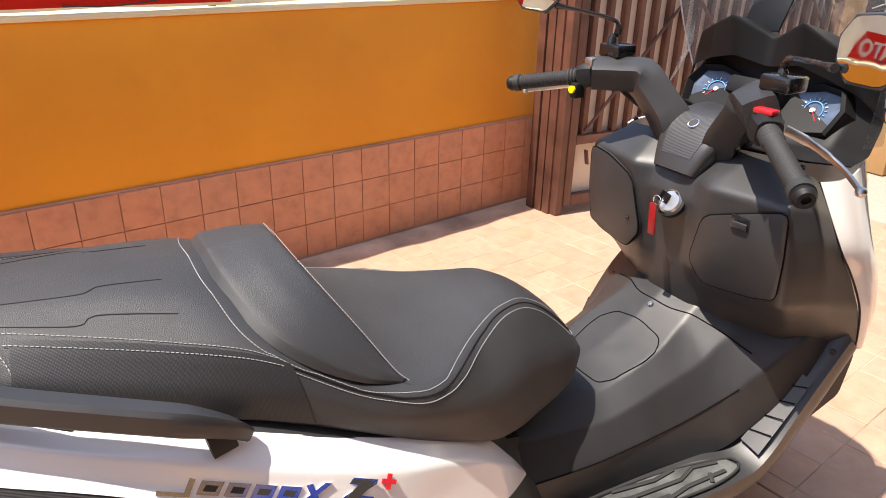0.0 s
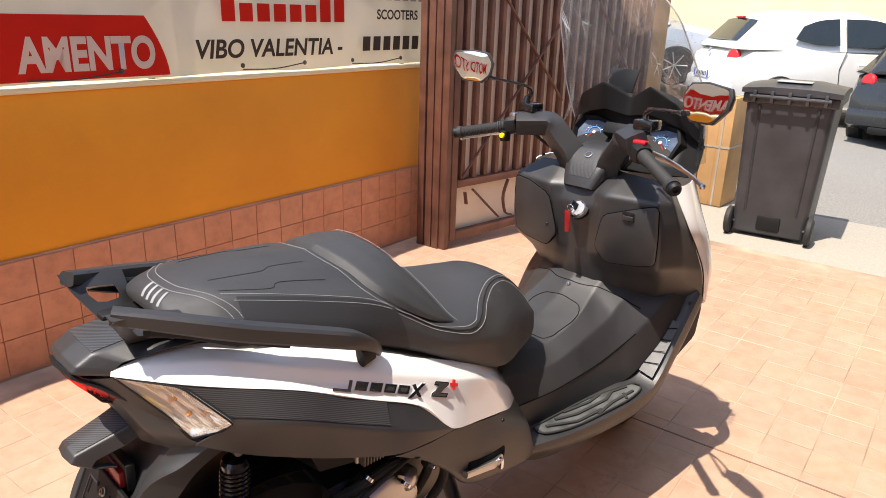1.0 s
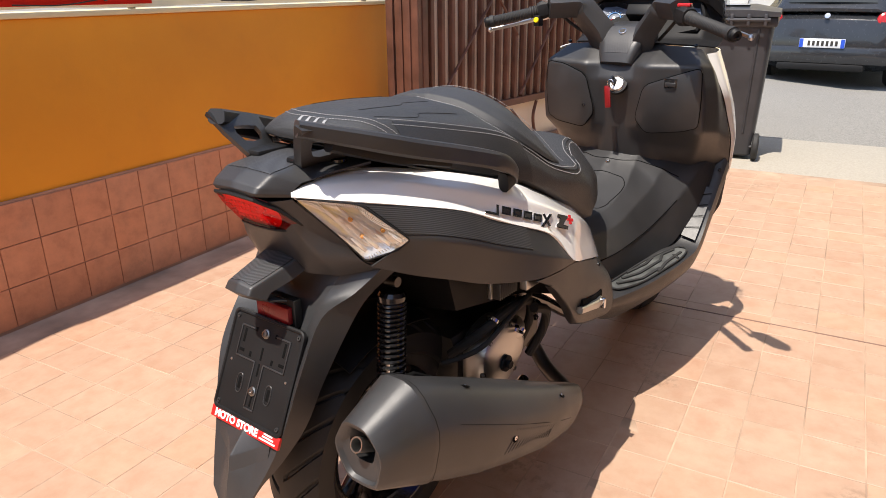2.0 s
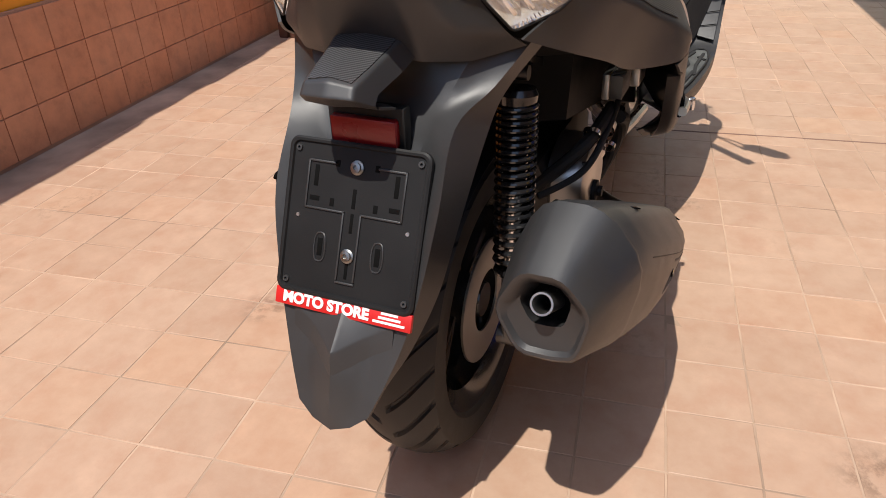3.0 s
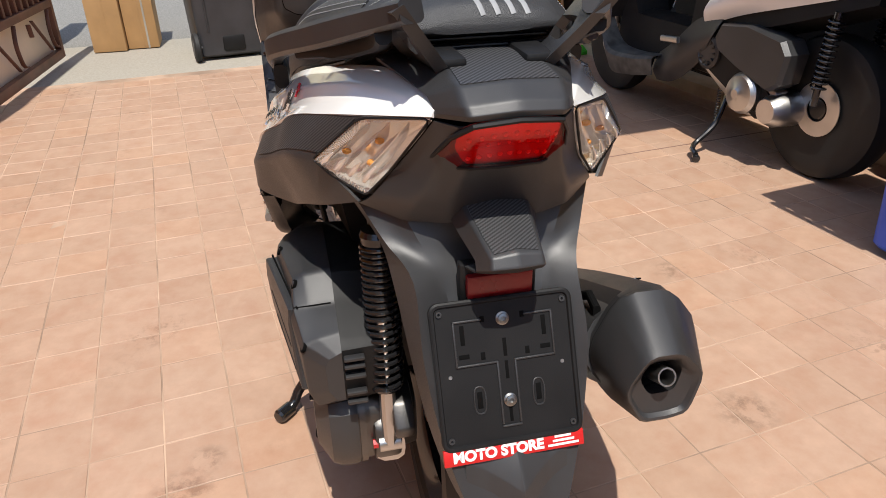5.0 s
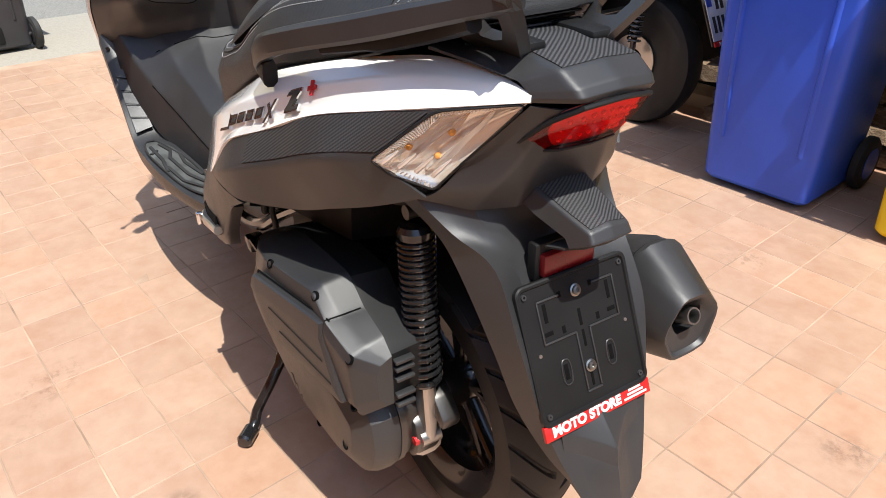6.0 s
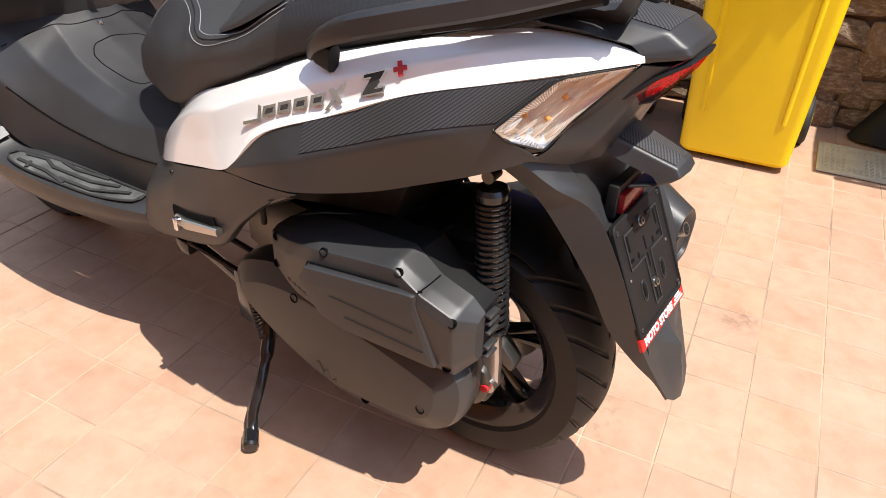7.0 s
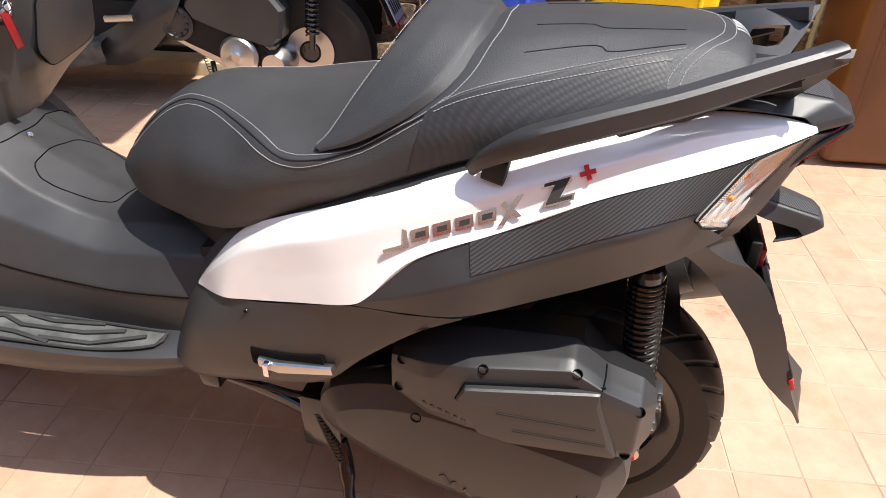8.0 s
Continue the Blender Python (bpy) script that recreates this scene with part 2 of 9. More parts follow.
STAINS = (((0.43, 0.553, 0.0), 0.08), ((0.522, 0.51, 0.0), 0.05), ((0.38, -0.737, 0.0), 0.09), ((-0.12, -0.741, 0.0), 0.07), ((1.04, -0.9, 0.0), 0.07))   # old oil and rust spots on the floor
TILE = (0.432, 0.281, 0.197)
TILE_DEEP = (0.4, 0.24, 0.16)
M = {
    "tile": mat_tile("floor_tile_terracotta", TILE, TILE_DEEP, 0.5, "object"),
    "tile_far": mat_tile("floor_tile_terracotta_joined", TILE, TILE_DEEP, 0.5, "island"),
    "dado": mat_tile("dado_tile_terracotta", (0.58, 0.235, 0.125), (0.46, 0.175, 0.092), 0.45, "object"),
    "grout": mat_plain("grout", (0.4, 0.278, 0.198), 0.9, spread=0.5, big=3.0, grain=400, bump=0.4),
    "dado_grout": mat_plain("dado_grout", (0.43, 0.24, 0.165), 0.9, spread=0.2, big=3.0, grain=400, bump=0.4),
    "dark_grout": mat_plain("dark_grout", (0.2, 0.12, 0.09), 0.9, spread=0.2, big=3.0, grain=400, bump=0.4),
    "concrete": mat_asphalt("worn_concrete", (0.3, 0.275, 0.23), (0.4, 0.37, 0.315), 60.0),
    "asphalt": mat_asphalt("grey_asphalt", (0.15, 0.145, 0.133), (0.33, 0.32, 0.295), 70.0),
    "orange": mat_wall_paint(),
    "plaster": mat_plain("cream_plaster", (0.78, 0.66, 0.4), 0.85, spread=0.08, big=1.2, grain=120, bump=0.4),
    "stone": mat_stone(),
    "limestone": mat_plain("pale_stone_sill", (0.5, 0.4, 0.27), 0.75, spread=0.2, grain=200, bump=0.3),
    "rust": mat_plain("brown_gate_paint", (0.13, 0.055, 0.036), 0.5, spread=0.4, grain=300, bump=0.3),
    "sheet": mat_plain("beige_sheet_metal", (0.72, 0.6, 0.47), 0.6, spread=0.12, big=2.0, grain=200, bump=0.1),
    "card": mat_plain("cardboard", (0.48, 0.28, 0.12), 0.8, spread=0.12, big=5.0, grain=350, bump=0.25),
    "strap": mat_plain("packing_strap", (0.4, 0.36, 0.3), 0.5),
    "bin_grey": mat_plain("grey_bin_plastic", (0.04, 0.04, 0.044), 0.42, spread=0.3, big=4.0, grain=500, bump=0.12),
    "bin_blue": mat_plain("blue_bin_plastic", (0.03, 0.095, 0.58), 0.38, spread=0.12, big=3.0, grain=500, bump=0.1),
    "bin_yellow": mat_plain("yellow_bin_plastic", (0.84, 0.57, 0.0), 0.38, spread=0.07, big=3.0, grain=500, bump=0.1),
    "bin_brown": mat_plain("brown_bin_plastic", (0.15, 0.06, 0.022), 0.45, spread=0.15, big=3.0, grain=500, bump=0.1),
    "plastic": mat_plain("black_grained_plastic", (0.029, 0.029, 0.0302), 0.42, spread=0.25, grain=1400, bump=0.3, big=5.0, spec=0.58),
    "plastic_dark": mat_plain("deep_black_plastic", (0.0095, 0.0095, 0.01), 0.55, spread=0.2, grain=800, bump=0.2, spec=0.28),
    "gloss_black": mat_plain("gloss_black_paint", (0.012, 0.012, 0.013), 0.18, spread=0.1, bump=0.0, coat=0.4),
    "carbon": mat_carbon("carbon_weave_plastic", 1.0, 0.07),
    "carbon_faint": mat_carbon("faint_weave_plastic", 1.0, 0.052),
    "white": mat_plain("pearl_white_paint", (0.84, 0.825, 0.785), 0.22, spread=0.02, bump=0.02, grain=2500, coat=1.0),
    "vinyl": mat_vinyl("black_seat_vinyl", False),
    "vinyl_mesh": mat_vinyl("black_seat_mesh_fabric", True),
    "thread": mat_plain("grey_thread", (0.36, 0.36, 0.36), 0.8, bump=0.0),
    "silver_print": mat_plain("silver_print", (0.28, 0.285, 0.29), 0.5, bump=0.1),
    "rubber": mat_plain("black_rubber", (0.022, 0.022, 0.022), 0.7, spread=0.2, grain=700, bump=0.2),
    "tyre": mat_plain("tyre_rubber", (0.011, 0.0107, 0.0103), 0.6, spread=0.3, grain=500, bump=0.25),
    "mat_rubber": mat_plain("dusty_footboard_rubber", (0.075, 0.078, 0.075), 0.6, spread=0.55, big=18.0, grain=500, bump=0.3),
    "chrome": mat_plain("chrome", (0.8, 0.8, 0.8), 0.14, 1.0, spread=0.04, bump=0.0),
    "zinc": mat_plain("zinc_plate", (0.3, 0.3, 0.29), 0.32, 1.0, spread=0.2, grain=500, bump=0.2),
    "alu": mat_plain("cast_aluminium", (0.55, 0.54, 0.52), 0.35, 1.0, spread=0.12, grain=600, bump=0.15),
    "steel": mat_plain("dark_steel", (0.12, 0.115, 0.11), 0.4, 0.9, spread=0.3, grain=300, bump=0.2),
    "red": mat_plain("red_print", (0.55, 0.014, 0.014), 0.45, spread=0.06, bump=0.05),
    "red_deep": mat_plain("deep_red_reflector", (0.2, 0.008, 0.01), 0.3, spread=0.2, bump=0.5, grain=300),
    "red_gloss": mat_plain("red_plastic", (0.5, 0.02, 0.025), 0.25, spread=0.08, bump=0.0),
    "white_print": mat_plain("white_print", (0.8, 0.8, 0.78), 0.5, spread=0.03, bump=0.0),
    "black_print": mat_plain("black_print", (0.03, 0.026, 0.022), 0.6, spread=0.1, bump=0.0),
    "yellow": mat_plain("yellow_button", (0.8, 0.6, 0.0), 0.35, bump=0.0),
    "green": mat_plain("green_bristle", (0.05, 0.42, 0.02), 0.6, bump=0.2),
    "dial": mat_plain("dial_face", (0.075, 0.1, 0.15), 0.3, spread=0.4, big=25.0, bump=0.0),
    "dial_blue": mat_plain("dial_blue", (0.12, 0.35, 0.75), 0.3, bump=0.0),
    "lens_red": mat_clear("red_lamp_lens", (0.98, 0.13, 0.12), 0.05),
    "red_inner": mat_plain("red_lamp_inner", (0.72, 0.16, 0.15), 0.2, 0.3, bump=0.6, grain=260.0),
    "lens_clear": mat_clear("clear_lamp_lens", (0.98, 0.97, 0.95), 0.06),
    # Near-black colour painted for the shade inside openings, wells and seams.
    "gap_shade": mat_plain("painted_gap_shade", (0.004, 0.004, 0.004), 0.9, bump=0.0, spec=0.1),
    "amber": mat_plain("amber_bulb_shell", (0.7, 0.3, 0.06), 0.2, bump=0.0),
    "reflector": mat_reflector(),
    "mirror": mat_plain("mirror_glass", (0.9, 0.9, 0.9), 0.02, 1.0, spread=0.0, bump=0.0),
    "film": mat_film(),
    "film_edge": mat_plain("folded_film_edge", (0.7, 0.72, 0.74), 0.3, spread=0.1, bump=0.0),
    "car_glass": mat_plain("dark_car_glass", (0.02, 0.025, 0.025), 0.06, spread=0.1, bump=0.0, spec=0.8),
    "car_white": mat_plain("white_car_paint", (0.75, 0.74, 0.7), 0.25, spread=0.03, bump=0.0, coat=0.5),
    "car_silver": mat_plain("silver_car_paint", (0.5, 0.52, 0.54), 0.3, 0.4, spread=0.05, bump=0.0, coat=0.5),
    "car_dark": mat_plain("dark_grey_car_paint", (0.03, 0.032, 0.036), 0.25, 0.2, spread=0.08, bump=0.0, coat=0.5),
    "banner": mat_cloth("banner_cloth_cream", (0.7, 0.6, 0.46), 0.35),
    "banner_red": mat_cloth("banner_cloth_red", (0.62, 0.03, 0.02), 0.3),
    "banner_ink": mat_cloth("banner_ink_dark", (0.07, 0.055, 0.045), 0.1),
    "banner_grey": mat_cloth("banner_ink_grey", (0.3, 0.26, 0.23), 0.15),
    "banner_white": mat_cloth("banner_ink_white", (0.85, 0.78, 0.66), 0.35),
    "plate": mat_plain("number_plate_white", (0.75, 0.76, 0.78), 0.35, bump=0.0),
    "plate_blue": mat_plain("number_plate_blue", (0.02, 0.08, 0.5), 0.35, bump=0.0),
    "grate": mat_plain("drain_grate_plastic", (0.5, 0.47, 0.36), 0.6, spread=0.2, grain=300, bump=0.2),
    "wood": mat_plain("broom_stick_wood", (0.4, 0.22, 0.09), 0.6, spread=0.2, bump=0.2),
}


# ---- mesh helpers ----
def part(name, bm, mat, parent=None, label="", sharp=32, recalc=True):
    """Links a bmesh as one mesh object under a thing or a part."""
    if recalc:
        bmesh.ops.recalc_face_normals(bm, faces=bm.faces)
    lim = radians(sharp)
    for f in bm.faces:
        f.smooth = True
    for e in bm.edges:
        if len(e.link_faces) == 2 and e.calc_face_angle(0) > lim:
            e.smooth = False
    me = bpy.data.meshes.new(name)
    bm.to_mesh(me)
    bm.free()
    me.materials.append(M[mat] if isinstance(mat, str) else mat)
    ob = new(name, me)
    ob.parent = parent
    if label:
        ob["label"] = label
    return ob


def thing(name, m, label, category, group="", kind=""):
    ob = new(name)
    ob.empty_display_size = 0.1
    ob.matrix_world = m
    return tagged(ob, label, category, group, kind)


def crv(pts, n):
    """n points along a smooth curve through pts, evenly by control point."""
    p = [Vector(q) for q in pts]
    if len(p) == 2:
        return [p[0].lerp(p[1], i / (n - 1)) for i in range(n)]
    out = []
    for i in range(n):
        s = i / (n - 1) * (len(p) - 1)
        k = min(int(s), len(p) - 2)
        f = s - k
        a, b, c, d = p[max(k - 1, 0)], p[k], p[k + 1], p[min(k + 2, len(p) - 1)]
        out.append(0.5 * (2 * b + (c - a) * f + (2 * a - 5 * b + 4 * c - d) * f * f + (3 * b - a - 3 * c + d) * f * f * f))
    return out


def even(pts, n):
    """n points evenly spaced along a smooth curve through pts."""
    fine = crv(pts, max(80, 8 * n))
    acc = [0.0]
    for a, b in zip(fine, fine[1:]):
        acc.append(acc[-1] + (b - a).length)
    out, k = [], 0
    for i in range(n):
        want = acc[-1] * i / (n - 1)
        while k < len(acc) - 2 and acc[k + 1] < want:
            k += 1
        f = (want - acc[k]) / max(1e-9, acc[k + 1] - acc[k])
        out.append(fine[k].lerp(fine[k + 1], min(1, max(0, f))))
    return out


def grid_faces(bm, g, close_u=False, close_v=False):
    rows, cols = len(g), len(g[0])
    for i in range(rows if close_v else rows - 1):
        for j in range(cols if close_u else cols - 1):
            q = [g[i][j], g[i][(j + 1) % cols], g[(i + 1) % rows][(j + 1) % cols], g[(i + 1) % rows][j]]
            q = list(dict.fromkeys(q))
            if len(q) > 2:
                try:
                    bm.faces.new(q)
                except ValueError:
                    pass


def tight(pts, r):
    """Straight runs between the points with small rounded corners; r is the corner's share of a run."""
    p = [Vector(q) for q in pts]
    out = [p[0]]
    for i in range(1, len(p) - 1):
        a, b = p[i - 1] - p[i], p[i + 1] - p[i]
        out += [p[i] + a * r * 2, p[i] + a * r, p[i] + (a + b) * r * 0.25, p[i] + b * r, p[i] + b * r * 2]
    return out + [p[-1]]


def surf(curves, nu=24, nv=12, tu=0.0, tv=0.0):
    """Points of a sheet through the guide curves: smooth, or faceted with small rounded creases along u or v."""
    rows = [tight(c, tu) if tu else crv(c, nu) for c in curves]
    nu = len(rows[0])
    cols = [tight([r[j] for r in rows], tv) if tv else crv([r[j] for r in rows], nv) for j in range(nu)]
    nv = len(cols[0])
    return [[cols[j][i] for j in range(nu)] for i in range(nv)]


def shell(pts, thick=0.003, toward=(0.5, 0, 0.5), s=1):
    """A sheet with thickness; s=-1 mirrors it to the other side. The thickness goes towards the given point."""
    pts = [[Vector((p.x, p.y * s, p.z)) for p in r] for r in pts]
    aim = Vector((toward[0], toward[1] * s, toward[2]))
    rows, cols = len(pts), len(pts[0])
    nor = [[Vector() for _ in range(cols)] for _ in range(rows)]
    vote = 0.0
    for i in range(rows):
        for j in range(cols):
            du = pts[i][min(j + 1, cols - 1)] - pts[i][max(j - 1, 0)]
            dv = pts[min(i + 1, rows - 1)][j] - pts[max(i - 1, 0)][j]
            n = du.cross(dv)
            nor[i][j] = n.normalized() if n.length > 1e-10 else Vector((0, 0, 0))
            vote += nor[i][j].dot((aim - pts[i][j]).normalized())
    sg = 1 if vote > 0 else -1
    bm = bmesh.new()
    a = [[bm.verts.new(p) for p in r] for r in pts]
    b = [[bm.verts.new(p + nor[i][j] * thick * sg) for j, p in enumerate(r)] for i, r in enumerate(pts)]
    grid_faces(bm, a)
    grid_faces(bm, b)
    for i in range(rows - 1):
        for j in (0, cols - 1):
            bm.faces.new([a[i][j], a[i + 1][j], b[i + 1][j], b[i][j]])
    for j in range(cols - 1):
        for i in (0, rows - 1):
            bm.faces.new([a[i][j], a[i][j + 1], b[i][j + 1], b[i][j]])
    bmesh.ops.remove_doubles(bm, verts=bm.verts, dist=0.00005)
    return bm


def loft(secs, bm=None, cap=True, s=1):
    """A skin over closed loops of equal length."""
    bm = bm or bmesh.new()
    g = [[bm.verts.new((p[0], p[1] * s, p[2])) for p in sec] for sec in secs]
    grid_faces(bm, g, close_u=True)
    if cap:
        bm.faces.new(g[0])
        bm.faces.new(g[-1])
    return bm


def half_loop(half, x):
    """A closed loop at x from the (y, z) points of its left half, top centre to bottom centre."""
    left = [(x, y, z) for y, z in half]
    right = [(x, -y, z) for y, z in reversed(half) if abs(y) > 1e-6]
    return left + right


def tube(path, r, n=10, bm=None, cap=True, flat=1.0):
    """A round bar along a path; r is one radius or one for each point."""
    bm = bm or bmesh.new()
    p = [Vector(q) for q in path]
    rad = r if isinstance(r, (list, tuple)) else [r] * len(p)
    up = Vector((0, 0, 1))
    loops = []
    for i, q in enumerate(p):
        d = (p[min(i + 1, len(p) - 1)] - p[max(i - 1, 0)]).normalized()
        ref = up if abs(d.dot(up)) < 0.95 else Vector((1, 0, 0))
        e1 = d.cross(ref).normalized()
        e2 = e1.cross(d).normalized()
        loops.append([bm.verts.new(q + (e1 * math.cos(a) + e2 * math.sin(a) * flat) * rad[i]) for a in (2 * math.pi * j / n for j in range(n))])
    grid_faces(bm, loops, close_u=True)
    if cap:
        bm.faces.new(loops[0])
        bm.faces.new(loops[-1])
    return bm


def bar(path, w, h, bm=None, n=14, power=3.5, up=(0, 0, 1)):
    """A soft-edged rectangular bar along a path; w and h one value or one for each point."""
    bm = bm or bmesh.new()
    p = [Vector(q) for q in path]
    ws = w if isinstance(w, (list, tuple)) else [w] * len(p)
    hs = h if isinstance(h, (list, tuple)) else [h] * len(p)
    loops = []
    for i, q in enumerate(p):
        d = (p[min(i + 1, len(p) - 1)] - p[max(i - 1, 0)]).normalized()
        e1 = d.cross(Vector(up)).normalized()
        e2 = e1.cross(d).normalized()
        loop = []
        for j in range(n):
            a = 2 * math.pi * (j + 0.5) / n
            c, s_ = math.cos(a), math.sin(a)
            k = (abs(c) ** power + abs(s_) ** power) ** (-1 / power)
            loop.append(bm.verts.new(q + e1 * c * k * ws[i] / 2 + e2 * s_ * k * hs[i] / 2))
        loops.append(loop)
    grid_faces(bm, loops, close_u=True)
    bm.faces.new(loops[0])
    bm.faces.new(loops[-1])
    return bm


def box(x0, y0, z0, x1, y1, z1, bevel=0.0, bm=None, m=None, seg=2):
    own = bmesh.new()
    bmesh.ops.create_cube(own, size=1.0)
    for v in own.verts:
        v.co = Vector((x0 + (v.co.x + 0.5) * (x1 - x0), y0 + (v.co.y + 0.5) * (y1 - y0), z0 + (v.co.z + 0.5) * (z1 - z0)))
    if bevel:
        bmesh.ops.bevel(own, geom=own.edges[:], offset=bevel, segments=seg, affect="EDGES", profile=0.5)
    if m is not None:
        own.transform(m)
    return join(bm, own)


def join(bm, other):
    """Adds the other bmesh to bm."""
    if bm is None:
        return other
    me = bpy.data.meshes.new("tmp")
    other.to_mesh(me)
    other.free()
    bm.from_mesh(me)
    bpy.data.meshes.remove(me)
    return bm


def lathe(profile, m, n=24, bm=None):
    """Turns (radius, height) points about the local z axis and moves the result by m."""
    bm = bm or bmesh.new()
    loops = []
    for r, h in profile:
        loops.append([bm.verts.new(m @ Vector((r * math.cos(a), r * math.sin(a), h))) for a in (2 * math.pi * j / n for j in range(n))])
    grid_faces(bm, loops, close_u=True)
    for lp, (r, h) in ((loops[0], profile[0]), (loops[-1], profile[-1])):
        if r > 1e-6 and tuple(profile[0]) != tuple(profile[-1]):
            bm.faces.new(lp)
    bmesh.ops.remove_doubles(bm, verts=bm.verts, dist=0.00001)
    return bm


def aim(at, z_to, x_to=(0, 0, 1)):
    """A pose at a point whose local z points along z_to."""
    z = Vector(z_to).normalized()
    y = z.cross(Vector(x_to)).normalized()
    x = y.cross(z)
    return Matrix(((x.x, y.x, z.x, at[0]), (x.y, y.y, z.y, at[1]), (x.z, y.z, z.z, at[2]), (0, 0, 0, 1)))


def prism(outline, y0, y1, bm=None, bevel=0.0, m=None):
    """An (x, z) outline drawn out from y0 to y1."""
    own = bmesh.new()
    a = [own.verts.new((x, y0, z)) for x, z in outline]
    b = [own.verts.new((x, y1, z)) for x, z in outline]
    own.faces.new(a)
    own.faces.new(b)
    for i in range(len(a)):
        k = (i + 1) % len(a)
        own.faces.new([a[i], a[k], b[k], b[i]])
    if bevel:
        bmesh.ops.recalc_face_normals(own, faces=own.faces)
        bmesh.ops.bevel(own, geom=own.edges[:], offset=bevel, segments=2, affect="EDGES", profile=0.5)
    if m is not None:
        own.transform(m)
    return join(bm, own)


def slab(pts, n, h0, h1, inset=0.0, s=1):
    """A flat polygon drawn out along n from h0 to h1, its outer rim drawn in a little."""
    n = Vector(n).normalized()
    q = [Vector(v) for v in pts]
    mid = sum(q, Vector()) / len(q)
    secs = [[v + n * h0 for v in q], [v + n * (h1 - inset * 0.5) for v in q]]
    secs.append([v + n * h1 + (mid - v).normalized() * inset for v in q])
    return loft(secs, s=s)


def tree_of(ob):
    """A search tree over an object's own mesh."""
    return BVHTree.FromPolygons([v.co.copy() for v in ob.data.vertices], [tuple(f.vertices) for f in ob.data.polygons])


def laid(tree, pts, lift=0.001):
    """The points moved onto the nearest skin and lifted a little off it."""
    out = []
    for q in pts:
        co, n, _, _ = tree.find_nearest(Vector(q))
        side = n if n.dot(Vector(q) - Vector((0.6, 0, 0.6))) > 0 else -n
        out.append(co + side * lift)
    return out


def struck(tree, at, along, lift=0.0):
    """Where a ray first meets the skin."""
    d = Vector(along).normalized()
    hit = tree.ray_cast(Vector(at), d)
    return hit[0] - d * lift if hit[0] is not None else Vector(at)


def round_off(pts, r=0.15):
    """A closed outline with its corners rounded."""
    q = [Vector(v) for v in pts]
    out = []
    for i, v in enumerate(q):
        a, b = q[i - 1] - v, q[(i + 1) % len(q)] - v
        out += [v + a * r, v + (a + b) * r * 0.3, v + b * r]
    return out


def dome(outline, n, bulge, thick, rings=5, jag=0.0, s=1):
    """A bulged lens over an outline; jag breaks it up into facets."""
    n = Vector(n).normalized()
    q = [Vector(v) for v in outline]
    mid = sum(q, Vector()) / len(q)
    bm = bmesh.new()
    lay = []
    for base in (0.0, -thick):
        g = []
        for k in range(rings):
            f = k / rings
            row = []
            for j, v in enumerate(q):
                c = v.lerp(mid, f) + n * (base + bulge * (1 - (1 - f) ** 2) + jag * ((j * 2 + k * 3) % 4 - 1.5) * (1 if k else 0))
                row.append(bm.verts.new((c.x, c.y * s, c.z)))
            g.append(row)
        grid_faces(bm, g, close_u=True)
        bm.faces.new(g[-1])
        lay.append(g)
    grid_faces(bm, [lay[0][0], lay[1][0]], close_u=True)
    return bm


def text_mesh(s, size, extrude=0.0, bold=0.0, align="LEFT", shear=0.0):
    """Letters of the built-in font as a bmesh in the local x-y plane, z towards the reader."""
    cu = bpy.data.curves.new("letters", "FONT")
    cu.body, cu.size, cu.extrude, cu.offset, cu.align_x, cu.shear = s, size, extrude, bold, align, shear
    ob = bpy.data.objects.new("letters", cu)
    scene.collection.objects.link(ob)
    dg = bpy.context.evaluated_depsgraph_get()
    me = bpy.data.meshes.new_from_object(ob.evaluated_get(dg))
    bm = bmesh.new()
    bm.from_mesh(me)
    bpy.data.objects.remove(ob)
    bpy.data.curves.remove(cu)
    bpy.data.meshes.remove(me)
    return bm


def letters(bm):
    """The separate letters of a text mesh, each as a bmesh of its own."""
    todo, out = set(bm.verts), []
    while todo:
        first = todo.pop()
        seen, edge = {first}, [first]
        while edge:
            v = edge.pop()
            for e in v.link_edges:
                w = e.other_vert(v)
                if w not in seen:
                    seen.add(w)
                    edge.append(w)
        todo -= seen
        one = bmesh.new()
        at = {v: one.verts.new(v.co) for v in seen}
        for f in {f for v in seen for f in v.link_faces}:
            one.faces.new([at[v] for v in f.verts])
        out.append(one)
    bm.free()
    return sorted(out, key=lambda b: min(v.co.x for v in b.verts))


def bolt(at, out, r, parent, name="bolt", mat="steel", depth=0.004, label=""):
    """A round-headed bolt with a socket."""
    bm = lathe([(0, -0.002), (r, -0.002), (r, depth * 0.6), (r * 0.8, depth), (r * 0.45, depth), (r * 0.4, depth * 0.3), (0, depth * 0.3)], aim(at, out, (0.31, 0.2, 0.9)), 14)
    return part(name, bm, mat, parent, label)

# ---- the setting ----
PITCH, OU, OV = 0.1585, 0.0393, 0.0438       # tile pitch and the grid's origin on the yard's axes
U_EDGE, V_WALL, V_BACK = 4.42, 1.79, -2.34
ground = part("ground", box(-60, -60, -0.5, 60, 60, -0.06), "asphalt")
ground.matrix_world = SITE
tagged(ground, "grey worn asphalt ground and street", "ground", kind="structure")
floor = part("floor", box(-7.0, -4.6, -0.1, U_EDGE, 2.0, -0.001), "grout")
floor.matrix_world = SITE
tagged(floor, "terracotta tiled yard floor with pale joints", "floor", kind="structure")
pave = part("pavement", box(U_EDGE + 0.002, -9, -0.12, 5.72, 9, -0.006, 0.004), "concrete")
pave.matrix_world = SITE
